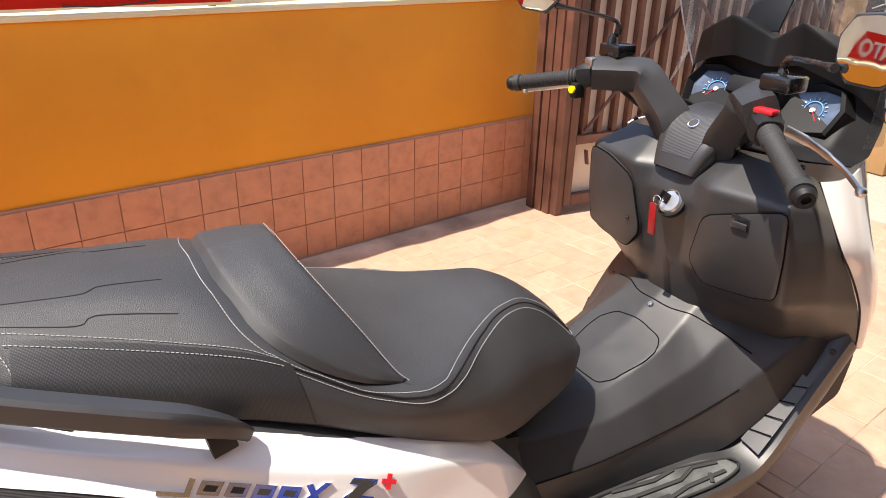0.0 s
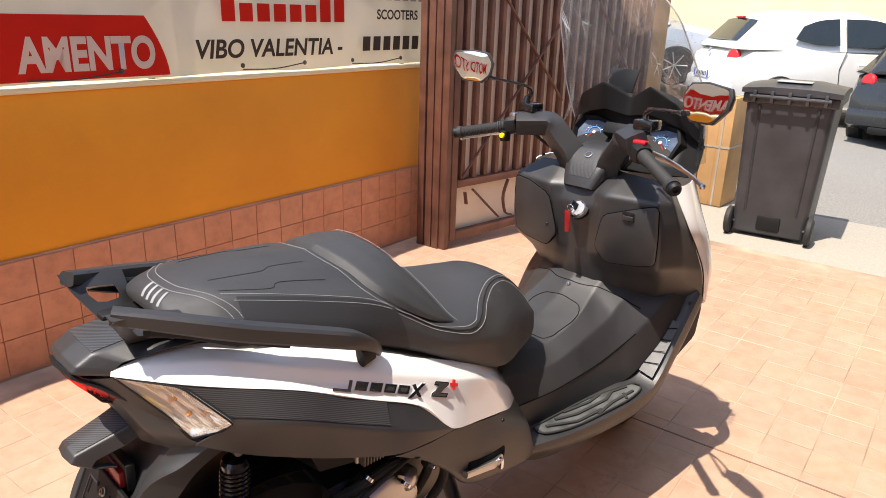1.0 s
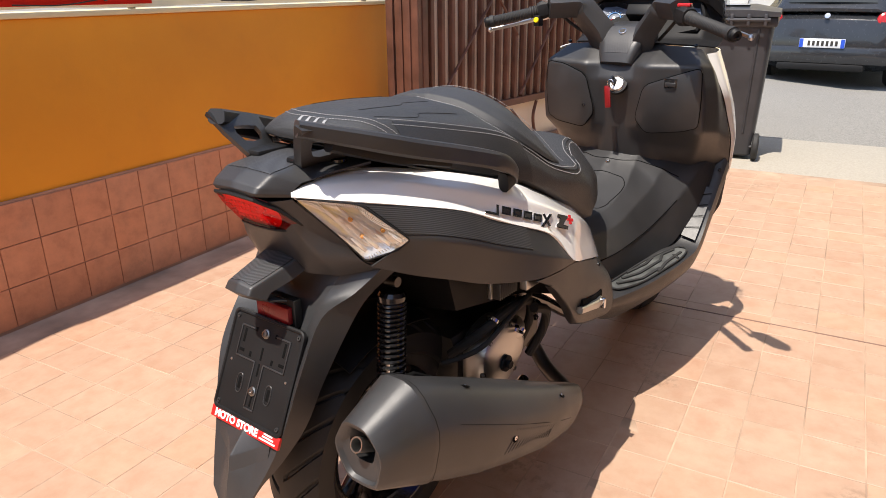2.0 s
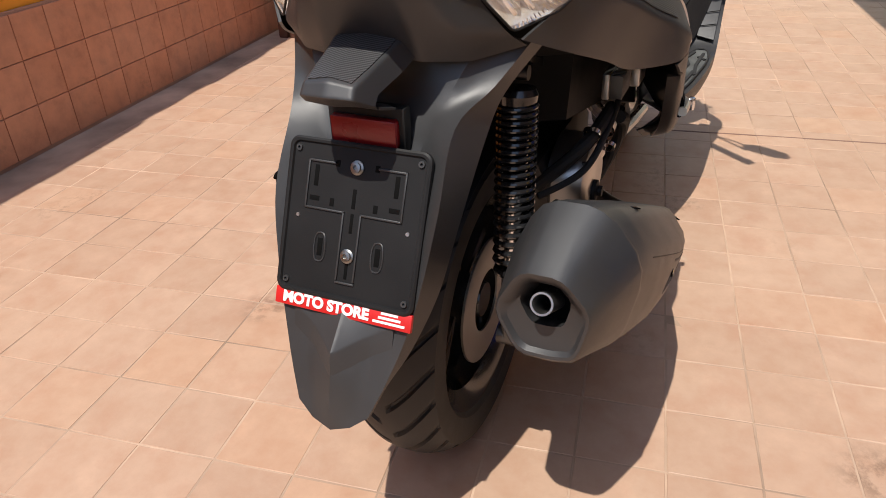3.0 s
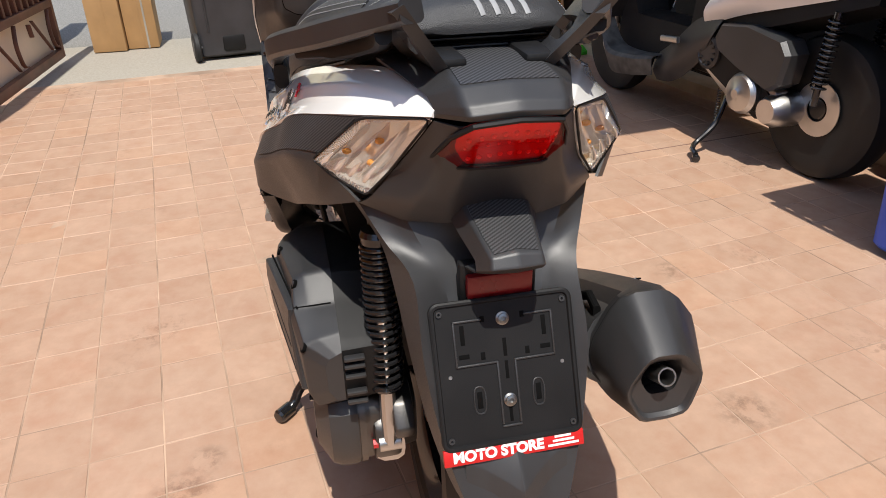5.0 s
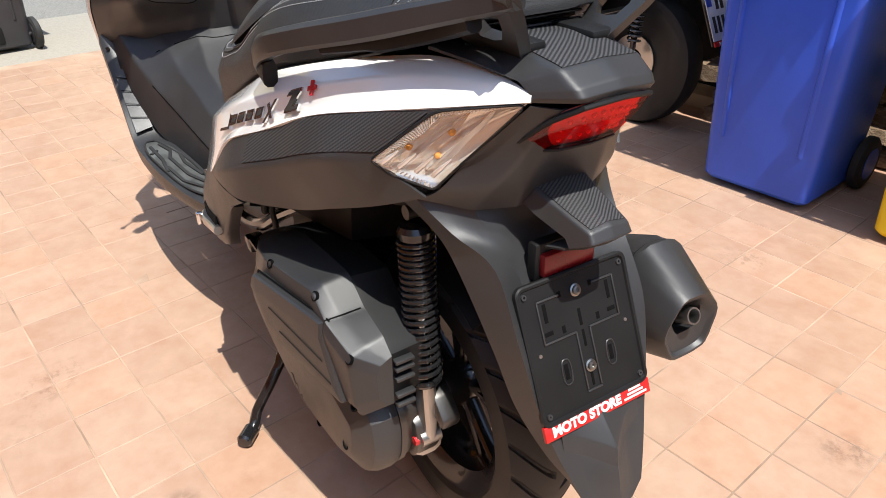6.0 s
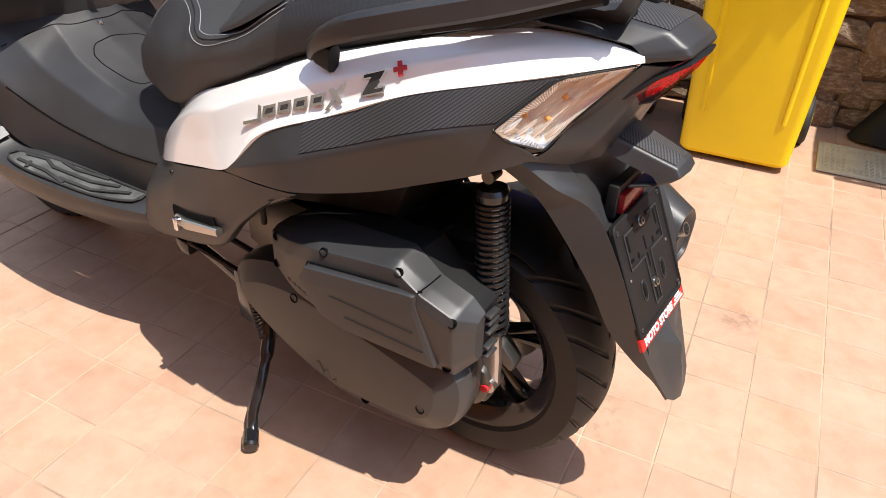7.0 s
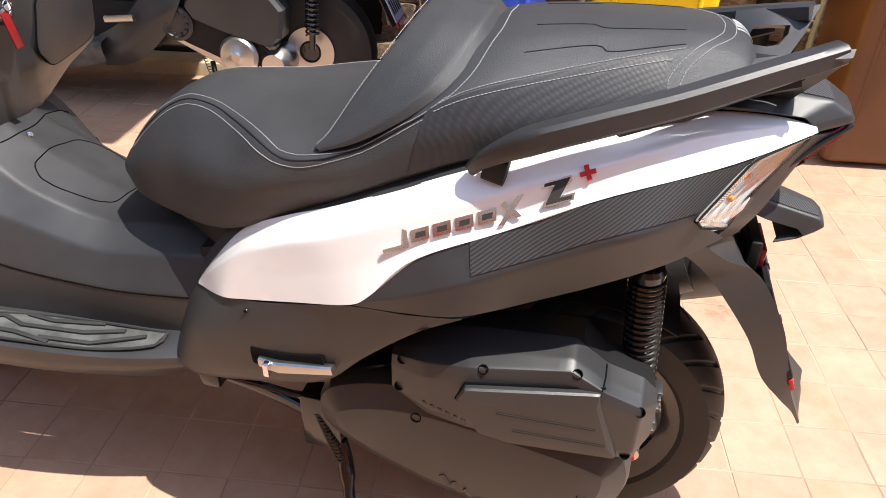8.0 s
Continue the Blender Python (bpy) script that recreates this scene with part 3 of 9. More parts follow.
tagged(pave, "pale worn concrete strip along the street", "pavement", kind="structure")
def street_height(u, v):
    """The street climbs towards one side."""
    return -0.022 + 0.075 * min(1.0, max(0.0, (u - 5.722) / 4.0)) * max(0.0, v + 0.9)


rb = bmesh.new()
us_, vs_ = [5.722, 6.7, 7.7, 8.7, 9.722, 12.0, 14.2], [-40, -10, -0.9, 1, 3, 6, 10, 20, 40]
rg = [[rb.verts.new((u, v, street_height(u, v))) for v in vs_] for u in us_]
rl = [[rb.verts.new((u, v, -0.3)) for v in vs_] for u in us_]
grid_faces(rb, rg)
grid_faces(rb, rl)
for ra, rc in ((rg[0], rl[0]), (rg[-1], rl[-1]), ([r[0] for r in rg], [r[0] for r in rl]), ([r[-1] for r in rg], [r[-1] for r in rl])):
    grid_faces(rb, [ra, rc])
road = part("road", rb, "asphalt", sharp=60)
road.matrix_world = SITE
tagged(road, "sunlit grey asphalt street", "road", kind="structure")
kerb = part("kerb", box(14.2, -40, -0.3, 17.2, 40, 0.3, 0.015), "concrete")
kerb.matrix_world = SITE
tagged(kerb, "pale concrete kerb across the street", "kerb", kind="structure")

# house front across the street
facade = thing("facade", SITE @ pose(17.2, 0, 0, 0, 0, -6), "cream plastered house front across the street", "building", kind="structure")
bm = box(0, -16, 0, 0.4, 16, 7.5)
part("wall", bm, "plaster", facade)
part("plinth", box(-0.03, -16, 0, 0, 16, 1.2, 0.01), "concrete", facade, "grey rendered plinth")

# low wall with the painted front, tiled dado and the banner above
wall = part("wall_north", box(-7.0, V_WALL, -0.1, 3.18, V_WALL + 0.22, 1.13, 0.006), "orange")
wall.matrix_world = SITE
tagged(wall, "low masonry wall painted strong orange", "wall", kind="structure")
coping = part("trim", box(-7.0, V_WALL - 0.012, 1.13, 3.18, V_WALL + 0.235, 1.15, 0.005), "plaster")
coping.matrix_world = SITE
tagged(coping, "pale cement capping on the orange wall", "trim", kind="structure")
dado = part("dado", box(-7.0, V_WALL - 0.008, -0.05, 3.17, V_WALL - 0.001, 0.497), "dado_grout")
dado.matrix_world = SITE
tagged(dado, "dado of three rows of reddish terracotta tiles", "dado", kind="structure")

# back wall of rough stones on the far side of the yard, and orange end piece
back = part("wall_south", box(-7.0, V_BACK - 0.5, -0.1, 1.05, V_BACK - 0.02, 3.2), "dark_grout")
back.matrix_world = SITE
tagged(back, "rough wall of brown rubble stones", "wall", kind="structure")
front = part("wall_front", box(1.05, -3.0, -0.1, 4.5, -2.62, 3.2), "plastic_dark")
front.matrix_world = SITE
tagged(front, "dark shop front behind the parked scooter", "wall", kind="structure")
sill = part("door_sill", box(1.0, -2.62, -0.05, 4.3, -2.45, 0.07, 0.01), "limestone")
sill.matrix_world = SITE
tagged(sill, "low pale stone door sill", "sill", kind="structure")
pillar = part("wall_east", box(4.42, -2.95, -0.1, 4.75, -2.35, 2.6, 0.008), "orange")
pillar.matrix_world = SITE
tagged(pillar, "orange painted gate pillar", "pillar", kind="structure")
west = part("wall_west", box(-7.3, -4.6, -0.1, -7.0, 2.1, 3.0), "plaster")
west.matrix_world = SITE
tagged(west, "cream plastered end wall of the yard", "wall", kind="structure")


# Out of view; added to cast the straight-edged shade by the second scooter.
canopy = part("canopy", box(1.03, -2.64, 2.5, 4.6, -1.3, 2.62, 0.01), "plaster")
canopy.matrix_world = SITE
tagged(canopy, "unseen cream plastered canopy, added to shade the shop front", "canopy", kind="structure")


def banner():
    t = thing("banner", SITE @ pose(0, V_WALL + 0.03, 1.165), "cream and red printed shop banner tied above the wall", "banner")
    bm = bmesh.new()
    us = [-4.2 + 7.35 * i / 90 for i in range(91)]
    rows = []
    for k in range(15):
        z = 0.86 * k / 14
        rows.append([bm.verts.new((u, 0.012 * math.sin(u * 5.1) * math.cos(z * 3) + 0.006 * math.sin(u * 17 + z * 9), z - 0.008 * abs(math.sin(u * 3.6)) * (1 - z))) for u in us])
    grid_faces(bm, rows)
    for f in bm.faces:
        f.smooth = True
    part("cloth", bm, "banner", t, sharp=60, recalc=False)
    face = Matrix.Translation((0, -0.024, 0)) @ pose(0, 0, 0, 90, 0, 0)

    def ink(name, bm2, mat, label=""):
        bm2.transform(face)
        for one in (letters(bm2) if name == "letter" else [bm2]):
            part(name, one, mat, t, label, recalc=False)

    def sheet(pts, mat, name="print"):
        b2 = bmesh.new()
        b2.faces.new([b2.verts.new((x, y, 0)) for x, y in pts])
        ink(name, b2, mat)

    # red field with a curved end, and the words on it
    end = [(1.33 - 0.10 * (k / 8) ** 1.6, 0.006 + 0.25 * k / 8) for k in range(9)]
    sheet([(-0.9, 0.006)] + end + [(-0.9, 0.256)], "banner_red", "red_field")
    sheet([(0.35 + 0.48 * math.cos(a), 0.60 + 0.15 * math.sin(a)) for a in (2 * math.pi * i / 40 for i in range(40))], "banner_red", "red_oval")
    w = text_mesh("AMENTO", 0.178, bold=0.007, align="RIGHT")
    w.transform(Matrix.Translation((1.265, 0.045, 0.003)) @ Matrix.Diagonal((0.76, 1, 1, 1)))
    ink("letter", w, "banner_white", "white capital letters")
    w = text_mesh("VIBO VALENTIA -", 0.118, bold=0.003, shear=0.16)
    w.transform(Matrix.Translation((1.46, 0.07, 0.002)) @ Matrix.Diagonal((1.04, 1, 1, 1)))
    ink("letter", w, "banner_ink", "dark capital letters")
    for k in range(6):
        u = 2.57 + 0.088 * k
        sheet([(u, 0.078), (u + 0.062, 0.078), (u + 0.068, 0.158), (u + 0.006, 0.158)], "banner_ink", "number_bar")
    # maker's mark and words above
    for k in range(8):
        u = 1.62 + 0.104 * k
        h = 0.125 if k in (0, 6, 7) else 0.085
        sheet([(u, 0.235), (u + 0.078, 0.235), (u + 0.078, 0.235 + h), (u, 0.235 + h)], "banner_red", "mark_bar")
    for k in range(7):
        u = 2.62 + 0.075 * k
        sheet([(u, 0.36), (u + 0.05, 0.36), (u + 0.05, 0.40), (u, 0.40)], "banner_grey", "mark_bar")
    w = text_mesh("SCOOTERS", 0.075, bold=0.002)
    w.transform(Matrix.Translation((2.69, 0.255, 0.002)))
    ink("letter", w, "banner_ink")
    w = text_mesh("MOTO STORE", 0.5, bold=0.01, align="RIGHT")
    w.transform(Matrix.Translation((-1.0, 0.2, 0.002)) @ Matrix.Diagonal((0.8, 1, 1, 1)))
    ink("letter", w, "banner_red", "large red capital letters")
    for u in (1.1, 1.72, 2.12, 2.48, 2.9, 0.5, 0.1, -0.5):
        bm = lathe([(0.007, -0.002), (0.012, 0), (0.012, 0.003), (0.006, 0.004)], Matrix.Translation((u, -0.03, 0.03)) @ pose(0, 0, 0, 90), 12)
        part("eyelet", bm, "steel", t)
    for u0, u1 in ((0.72, 1.1), (1.72, 2.12), (2.48, 2.9)):
        part("cord", tube(even([(u0, -0.03, 0.012), ((u0 + u1) / 2, -0.034, 0.008), (u1, -0.03, 0.03)], 8), 0.003, 6), "black_print", t)
    part("rail", tube([(-4.2, 0.04, 0.82), (3.15, 0.04, 0.82)], 0.016, 8), "steel", t, "thin steel fence rail")
    for u in (-3.6, -2.0, -0.4, 1.28, 3.0):
        part("post", tube([(u, 0.05, -0.03), (u, 0.05, 0.86)], 0.016, 8), "steel", t)


banner()


def gate():
    t = thing("metal_gate", SITE @ pose(3.02, 1.47, 0.0, 0, 0, -10.3), "brown painted steel bar gate standing open, beige sheet behind", "gate")
    L, H = 2.12, 2.15
    for x0 in (0, L - 0.05):
        part("gate_stile", box(x0, -0.02, 0.05, x0 + 0.05, 0.025, H, 0.004), "rust", t)
    for z0, z1 in ((0.05, 0.11), (0.40, 0.45), (H - 0.05, H)):
        part("cross_rail", box(0.05, -0.022, z0, L - 0.05, 0.022, z1, 0.004), "rust", t)
    part("backing_sheet", box(0.05, 0.03, 0.06, L - 0.05, 0.034, H), "sheet", t, "beige painted sheet metal")
    for k in range(19):
        x = 0.105 + k * 0.105
        part("upright", box(x - 0.017, -0.012, 0.45, x + 0.017, 0.026, H - 0.05, 0.004), "rust", t)
    for x0, x1 in ((0.1, 1.05), (1.1, 2.0)):
        part("brace", bar([(x0, -0.018, 0.47), (x1, -0.018, 1.5)], 0.012, 0.02, up=(0, 1, 0)), "rust", t)
        part("brace", bar([(x1, -0.018, 0.9), (x0, -0.018, 1.9)], 0.012, 0.02, up=(0, 1, 0)), "rust", t)
    for c in (0.5, 1.3, 1.95):
        part("lower_brace", bar([(c - 0.3, -0.012, 0.37), (c - 0.04, -0.012, 0.14)], 0.012, 0.022, up=(0, 1, 0)), "rust", t)
        part("lower_brace", bar(even([(c + 0.04, -0.012, 0.395), (c + 0.0, -0.012, 0.28), (c + 0.03, -0.012, 0.16), (c + 0.09, -0.012, 0.135)], 10), 0.012, 0.026, up=(0, 1, 0)), "rust", t)
        part("hook", bar([(c - 0.37, -0.012, 0.36), (c - 0.355, -0.012, 0.28)], 0.012, 0.03, up=(0, 1, 0)), "rust", t)
    p = thing("gate_post", SITE @ pose(2.98, 1.6, 0.0), "brown painted steel gate post of square tubes", "post")
    for k, (du, dv) in enumerate(((0.0, 0.055), (0.0, -0.01), (0.0, -0.068), (0.012, -0.118))):
        part("tube", box(du - 0.026, dv - 0.026, 0.0, du + 0.026, dv + 0.026, 2.4, 0.006), "rust", p)
    for z in (0.2, 0.75, 1.5):
        part("hinge", lathe([(0.014, 0), (0.016, 0.004), (0.016, 0.07), (0.014, 0.075)], Matrix.Translation((0.0, -0.078, z)), 12), "rust", p)


gate()


def carton(u, v, yaw, w, d, h, label, strap=False):
    t = thing("cardboard_box", SITE @ pose(u, v, 0, 0, 0, yaw), label, "box", "cardboard boxes beside the gate")
    part("body", box(0, 0, 0, d, w, h, 0.006), "card", t)
    part("tape", box(-0.002, w * 0.46, 0.002, d + 0.002, w * 0.54, h + 0.002, 0.0005), "card", t, "brown packing tape")
    part("flap", box(0.01, 0.004, h, d - 0.01, w * 0.49, h + 0.006, 0.002), "card", t)
    part("flap", box(0.01, w * 0.51, h, d - 0.01, w - 0.004, h + 0.006, 0.002), "card", t)
    if strap:
        part("strap", box(-0.004, -0.004, h * 0.55, d + 0.004, w + 0.004, h * 0.55 + 0.014), "strap", t, "striped packing strap")
        part("strap", box(-0.004, w * 0.3, -0.0, d + 0.004, w * 0.3 + 0.014, h + 0.01), "strap", t, "striped packing strap")
    return t


carton(5.4, 1.3, -6, 0.15, 0.5, 2.05, "tall narrow brown cardboard box standing behind the gate")
carton(5.36, 0.67, -6, 0.24, 0.5, 0.76, "plain brown cardboard box beside the strapped one")
carton(5.4, 0.43, -4, 0.23, 0.34, 0.88, "brown cardboard box bound with a striped strap", True)


def wheelie_bin(name, m, w, d, h, mat, label, wheels_front, lid=True, taper=0.14, group=""):
    """A tapered plastic refuse bin; local -x is the front, the wheels stand at the front or the back."""
    t = thing(name, m, label, "bin", group)
    secs = []
    for k in range(7):
        z = 0.04 + (h - 0.04) * k / 6
        g = 1 - taper * (1 - k / 6)
        x0, x1 = -d / 2 * g, d / 2 * g
        y = w / 2 * g
        if wheels_front:
            x0 = -d / 2 * (1 - 0.4 * taper * (1 - k / 6))
        r = 0.035
        loop = []
        for cx, cy, a0 in ((x1 - r, y - r, 0), (x0 + r, y - r, 90), (x0 + r, -y + r, 180), (x1 - r, -y + r, 270)):
            for q in range(5):
                a = radians(a0 + q * 22.5)
                loop.append((cx + r * math.cos(a), cy + r * math.sin(a), z))
        secs.append(loop)
    secs.insert(0, [(p[0] * 0.94, p[1] * 0.94, 0.025) for p in secs[0]])
    part("body", loft(secs), mat, t)
    rim = box(-d / 2 - 0.02, -w / 2 - 0.02, h - 0.07, d / 2 + 0.02, w / 2 + 0.02, h, 0.012)
    part("rim", rim, mat, t)
    for s in (-1, 1):
        part("rib", bar([(-d / 2 * (0.955 if wheels_front else 1 - taper * 0.85) + 0.004, s * w * 0.30, 0.2), (-d / 2 + 0.004, s * w * 0.33, h - 0.08)], 0.02, 0.02), mat, t)
    if lid:
        lidm = bmesh.new()
        L = []
        for k in range(7):
            x = -d / 2 - 0.045 + (d + 0.08) * k / 6
            up = 0.035 * math.sin(math.pi * k / 6)
            L.append([(x, -w / 2 - 0.03, h), (x, -w / 2 - 0.03, h + 0.03 + up * 0.5), (x, -w / 4, h + 0.045 + up), (x, w / 4, h + 0.045 + up), (x, w / 2 + 0.03, h + 0.03 + up * 0.5), (x, w / 2 + 0.03, h)])
        part("lid", loft(L, lidm), mat, t)
        hx = -d / 2 - 0.07
        for k in range(5):
            y = -w / 2 + 0.06 + k * (w - 0.12) / 4
            part("hinge_lug", box(hx + 0.0, y - 0.012, h - 0.06, hx + 0.055, y + 0.012, h + 0.02, 0.006), mat, t)
        part("handle_bar", tube([(hx + 0.01, -w / 2 + 0.03, h - 0.02), (hx + 0.01, w / 2 - 0.03, h - 0.02)], 0.013, 10), mat, t)
    wx = -d / 2 + 0.03 if wheels_front else d / 2 - 0.06
    for s in (-1, 1):
        c = (wx, s * (w / 2 - 0.015), 0.1)
        wheel = part("wheel", lathe([(0.03, -0.022), (0.085, -0.022), (0.1, -0.012), (0.1, 0.012), (0.085, 0.022), (0.03, 0.022)], aim(c, (0, 1, 0)), 24), "rubber", t)
        part("hub", lathe([(0.0, -0.026), (0.06, -0.024), (0.06, 0.024), (0.0, 0.026)], aim(c, (0, 1, 0)), 16), mat, wheel)
    part("axle", tube([(wx, -w / 2 + 0.02, 0.1), (wx, w / 2 - 0.02, 0.1)], 0.011, 8), "steel", t)
    if wheels_front:
        part("foot_recess", box(-d / 2 + 0.005, -0.08, 0.06, -d / 2 + 0.03, 0.08, 0.17, 0.015), "plastic_dark", t)
    return t


grey = wheelie_bin("wheelie_bin", SITE @ pose(5.03, -0.07, -0.006, 0, 0, 4), 0.56, 0.6, 1.02, "bin_grey", "dark grey wheeled refuse bin with closed lid on the pavement", True)
part("lid_label", box(-0.22, -0.1, 1.095, -0.06, 0.12, 1.1, 0.002), "car_silver", grey, "pale worn sticker on the lid")
wheelie_bin("recycling_bin", SITE @ pose(0.56, -1.925, -0.002, 0, 0, -90), 0.48, 0.48, 1.0, "bin_blue", "tall blue plastic recycling bin", False, taper=0.16, group="row of waste bins")
wheelie_bin("recycling_bin", SITE @ pose(-0.065, -1.915, -0.002, 0, 0, -90), 0.48, 0.48, 1.0, "bin_yellow", "tall yellow plastic recycling bin", False, taper=0.16, group="row of waste bins")
wheelie_bin("recycling_bin", SITE @ pose(-1.06, -1.98, -0.002, 0, 0, -90), 0.46, 0.45, 1.0, "bin_brown", "tall brown plastic organic waste bin", False, taper=0.12, group="row of waste bins")


def grate():
    t = thing("drain_grate", SITE @ pose(-0.505, -1.975, 0.003), "pale plastic floor drain grate with rows of small holes", "drain")
    part("pan", box(-0.13, -0.14, -0.003, 0.13, 0.14, 0.0), "dark_grout", t)
    fr = box(-0.135, -0.145, 0.0, -0.115, 0.145, 0.009, 0.002)
    box(0.115, -0.145, 0.0, 0.135, 0.145, 0.009, 0.002, fr)
    box(-0.115, 0.125, 0.0, 0.115, 0.145, 0.009, 0.002, fr)
    box(-0.115, -0.145, 0.0, 0.115, -0.125, 0.009, 0.002, fr)
    part("frame", fr, "grate", t)
    for k in range(18):
        y = -0.119 + k * 0.014
        part("slat", box(-0.116, y - 0.004, 0.001, 0.116, y + 0.004, 0.008, 0.001), "grate", t)
    for k in range(12):
        x = -0.11 + k * 0.02
        part("cross_slat", box(x - 0.0035, -0.126, 0.001, x + 0.0035, 0.126, 0.0075, 0.001), "grate", t)
    part("plain_field", box(-0.035, -0.07, 0.002, 0.035, 0.07, 0.0083, 0.001), "grate", t)


grate()


def downpipe():
    t = thing("downpipe", SITE @ pose(-0.66, V_BACK + 0.06, 0.0), "black downpipe with a flared shoe on the stone wall", "pipe")
    part("pipe", tube([(0.02, 0, 0.2), (0.02, 0, 2.6)], 0.045, 16), "plastic_dark", t)
    secs = []
    for k in range(6):
        f = k / 5
        w, d = 0.17 * (1 - f) + 0.045 * f, 0.075 * (1 - f) + 0.045 * f
        secs.append([(0.02 + w * math.cos(a), 0.04 * (1 - f) + d * math.sin(a), 0.015 + 0.2 * f) for a in (2 * math.pi * (i + 0.5) / 16 for i in range(16))])
    part("shoe", loft(secs), "plastic_dark", t, "flared black shoe")
    part("bracket", lathe([(0.045, 0), (0.052, 0.002), (0.052, 0.022), (0.045, 0.024)], Matrix.Translation((0.02, 0, 0.9)), 16), "steel", t)
    h = thing("hose", SITE @ pose(-0.87, V_BACK + 0.08, 0.0), "grey ribbed drain hose hanging by the downpipe", "hose")
    bm = bmesh.new()
    path = even([(0.02, 0, 1.4), (0.0, 0.02, 0.8), (0.02, 0.03, 0.3), (-0.02, 0.06, 0.02)], 90)
    tube(path, [0.013 if i % 2 else 0.016 for i in range(90)], 10, bm)
    part("corrugated_pipe", bm, "grate", h)


downpipe()


def broom():
    t = thing("broom", SITE @ pose(4.02, -2.2, 0.0, 0, 0, 10), "dark bristled broom with a red stick leaning on the pillar", "broom")
    secs = [[(x * 0.045, y * w, z) for x, y in ((-1, -1), (1, -1), (1, 1), (-1, 1))] for w, z in ((0.15, 0.0), (0.14, 0.05), (0.12, 0.1), (0.11, 0.12))]
    part("bristles", loft(secs), "plastic_dark", t, "dark bristles")
    part("head", box(-0.03, -0.11, 0.12, 0.03, 0.11, 0.15, 0.01), "plastic", t)
    part("stick", tube([(0.0, 0.0, 0.13), (0.34, -0.16, 1.35)], 0.012, 10), "red_gloss", t, "red broom stick")
    d = thing("dustpan", SITE @ pose(3.86, -2.42, 0.0, 0, 0, 8), "green and yellow plastic dustpan with a wooden stick", "dustpan")
    part("pan", loft([[(x, y, z) for y, z in ((-0.15, 0.0), (0.15, 0.0), (0.15, h), (0.13, h + 0.01), (-0.13, h + 0.01), (-0.15, h))] for x, h in ((-0.12, 0.015), (-0.04, 0.05), (0.06, 0.1), (0.11, 0.11))]), "green", d, "bright green tray")
    part("lip", loft([[(x, y, z) for y, z in ((-0.155, 0.0), (-0.06, 0.0), (-0.06, h + 0.012), (-0.155, h + 0.012))] for x, h in ((-0.125, 0.017), (-0.04, 0.052), (0.06, 0.103))]), "yellow", d, "yellow tray corner")
    part("stick", tube([(0.08, 0.05, 0.09), (0.4, -0.06, 1.15)], 0.011, 10), "wood", d)


broom()

# ---- the scooter: x forwards, y to its left, z up, the ground at zero ----
scooter = thing("scooter", Matrix.Identity(4), "white and black maxi scooter parked on its side stand", "scooter")
SIDES = (1, -1)


def my(p, s):
    return (p[0], p[1] * s, p[2])


def mys(pts, s):
    return [my(p, s) for p in pts]


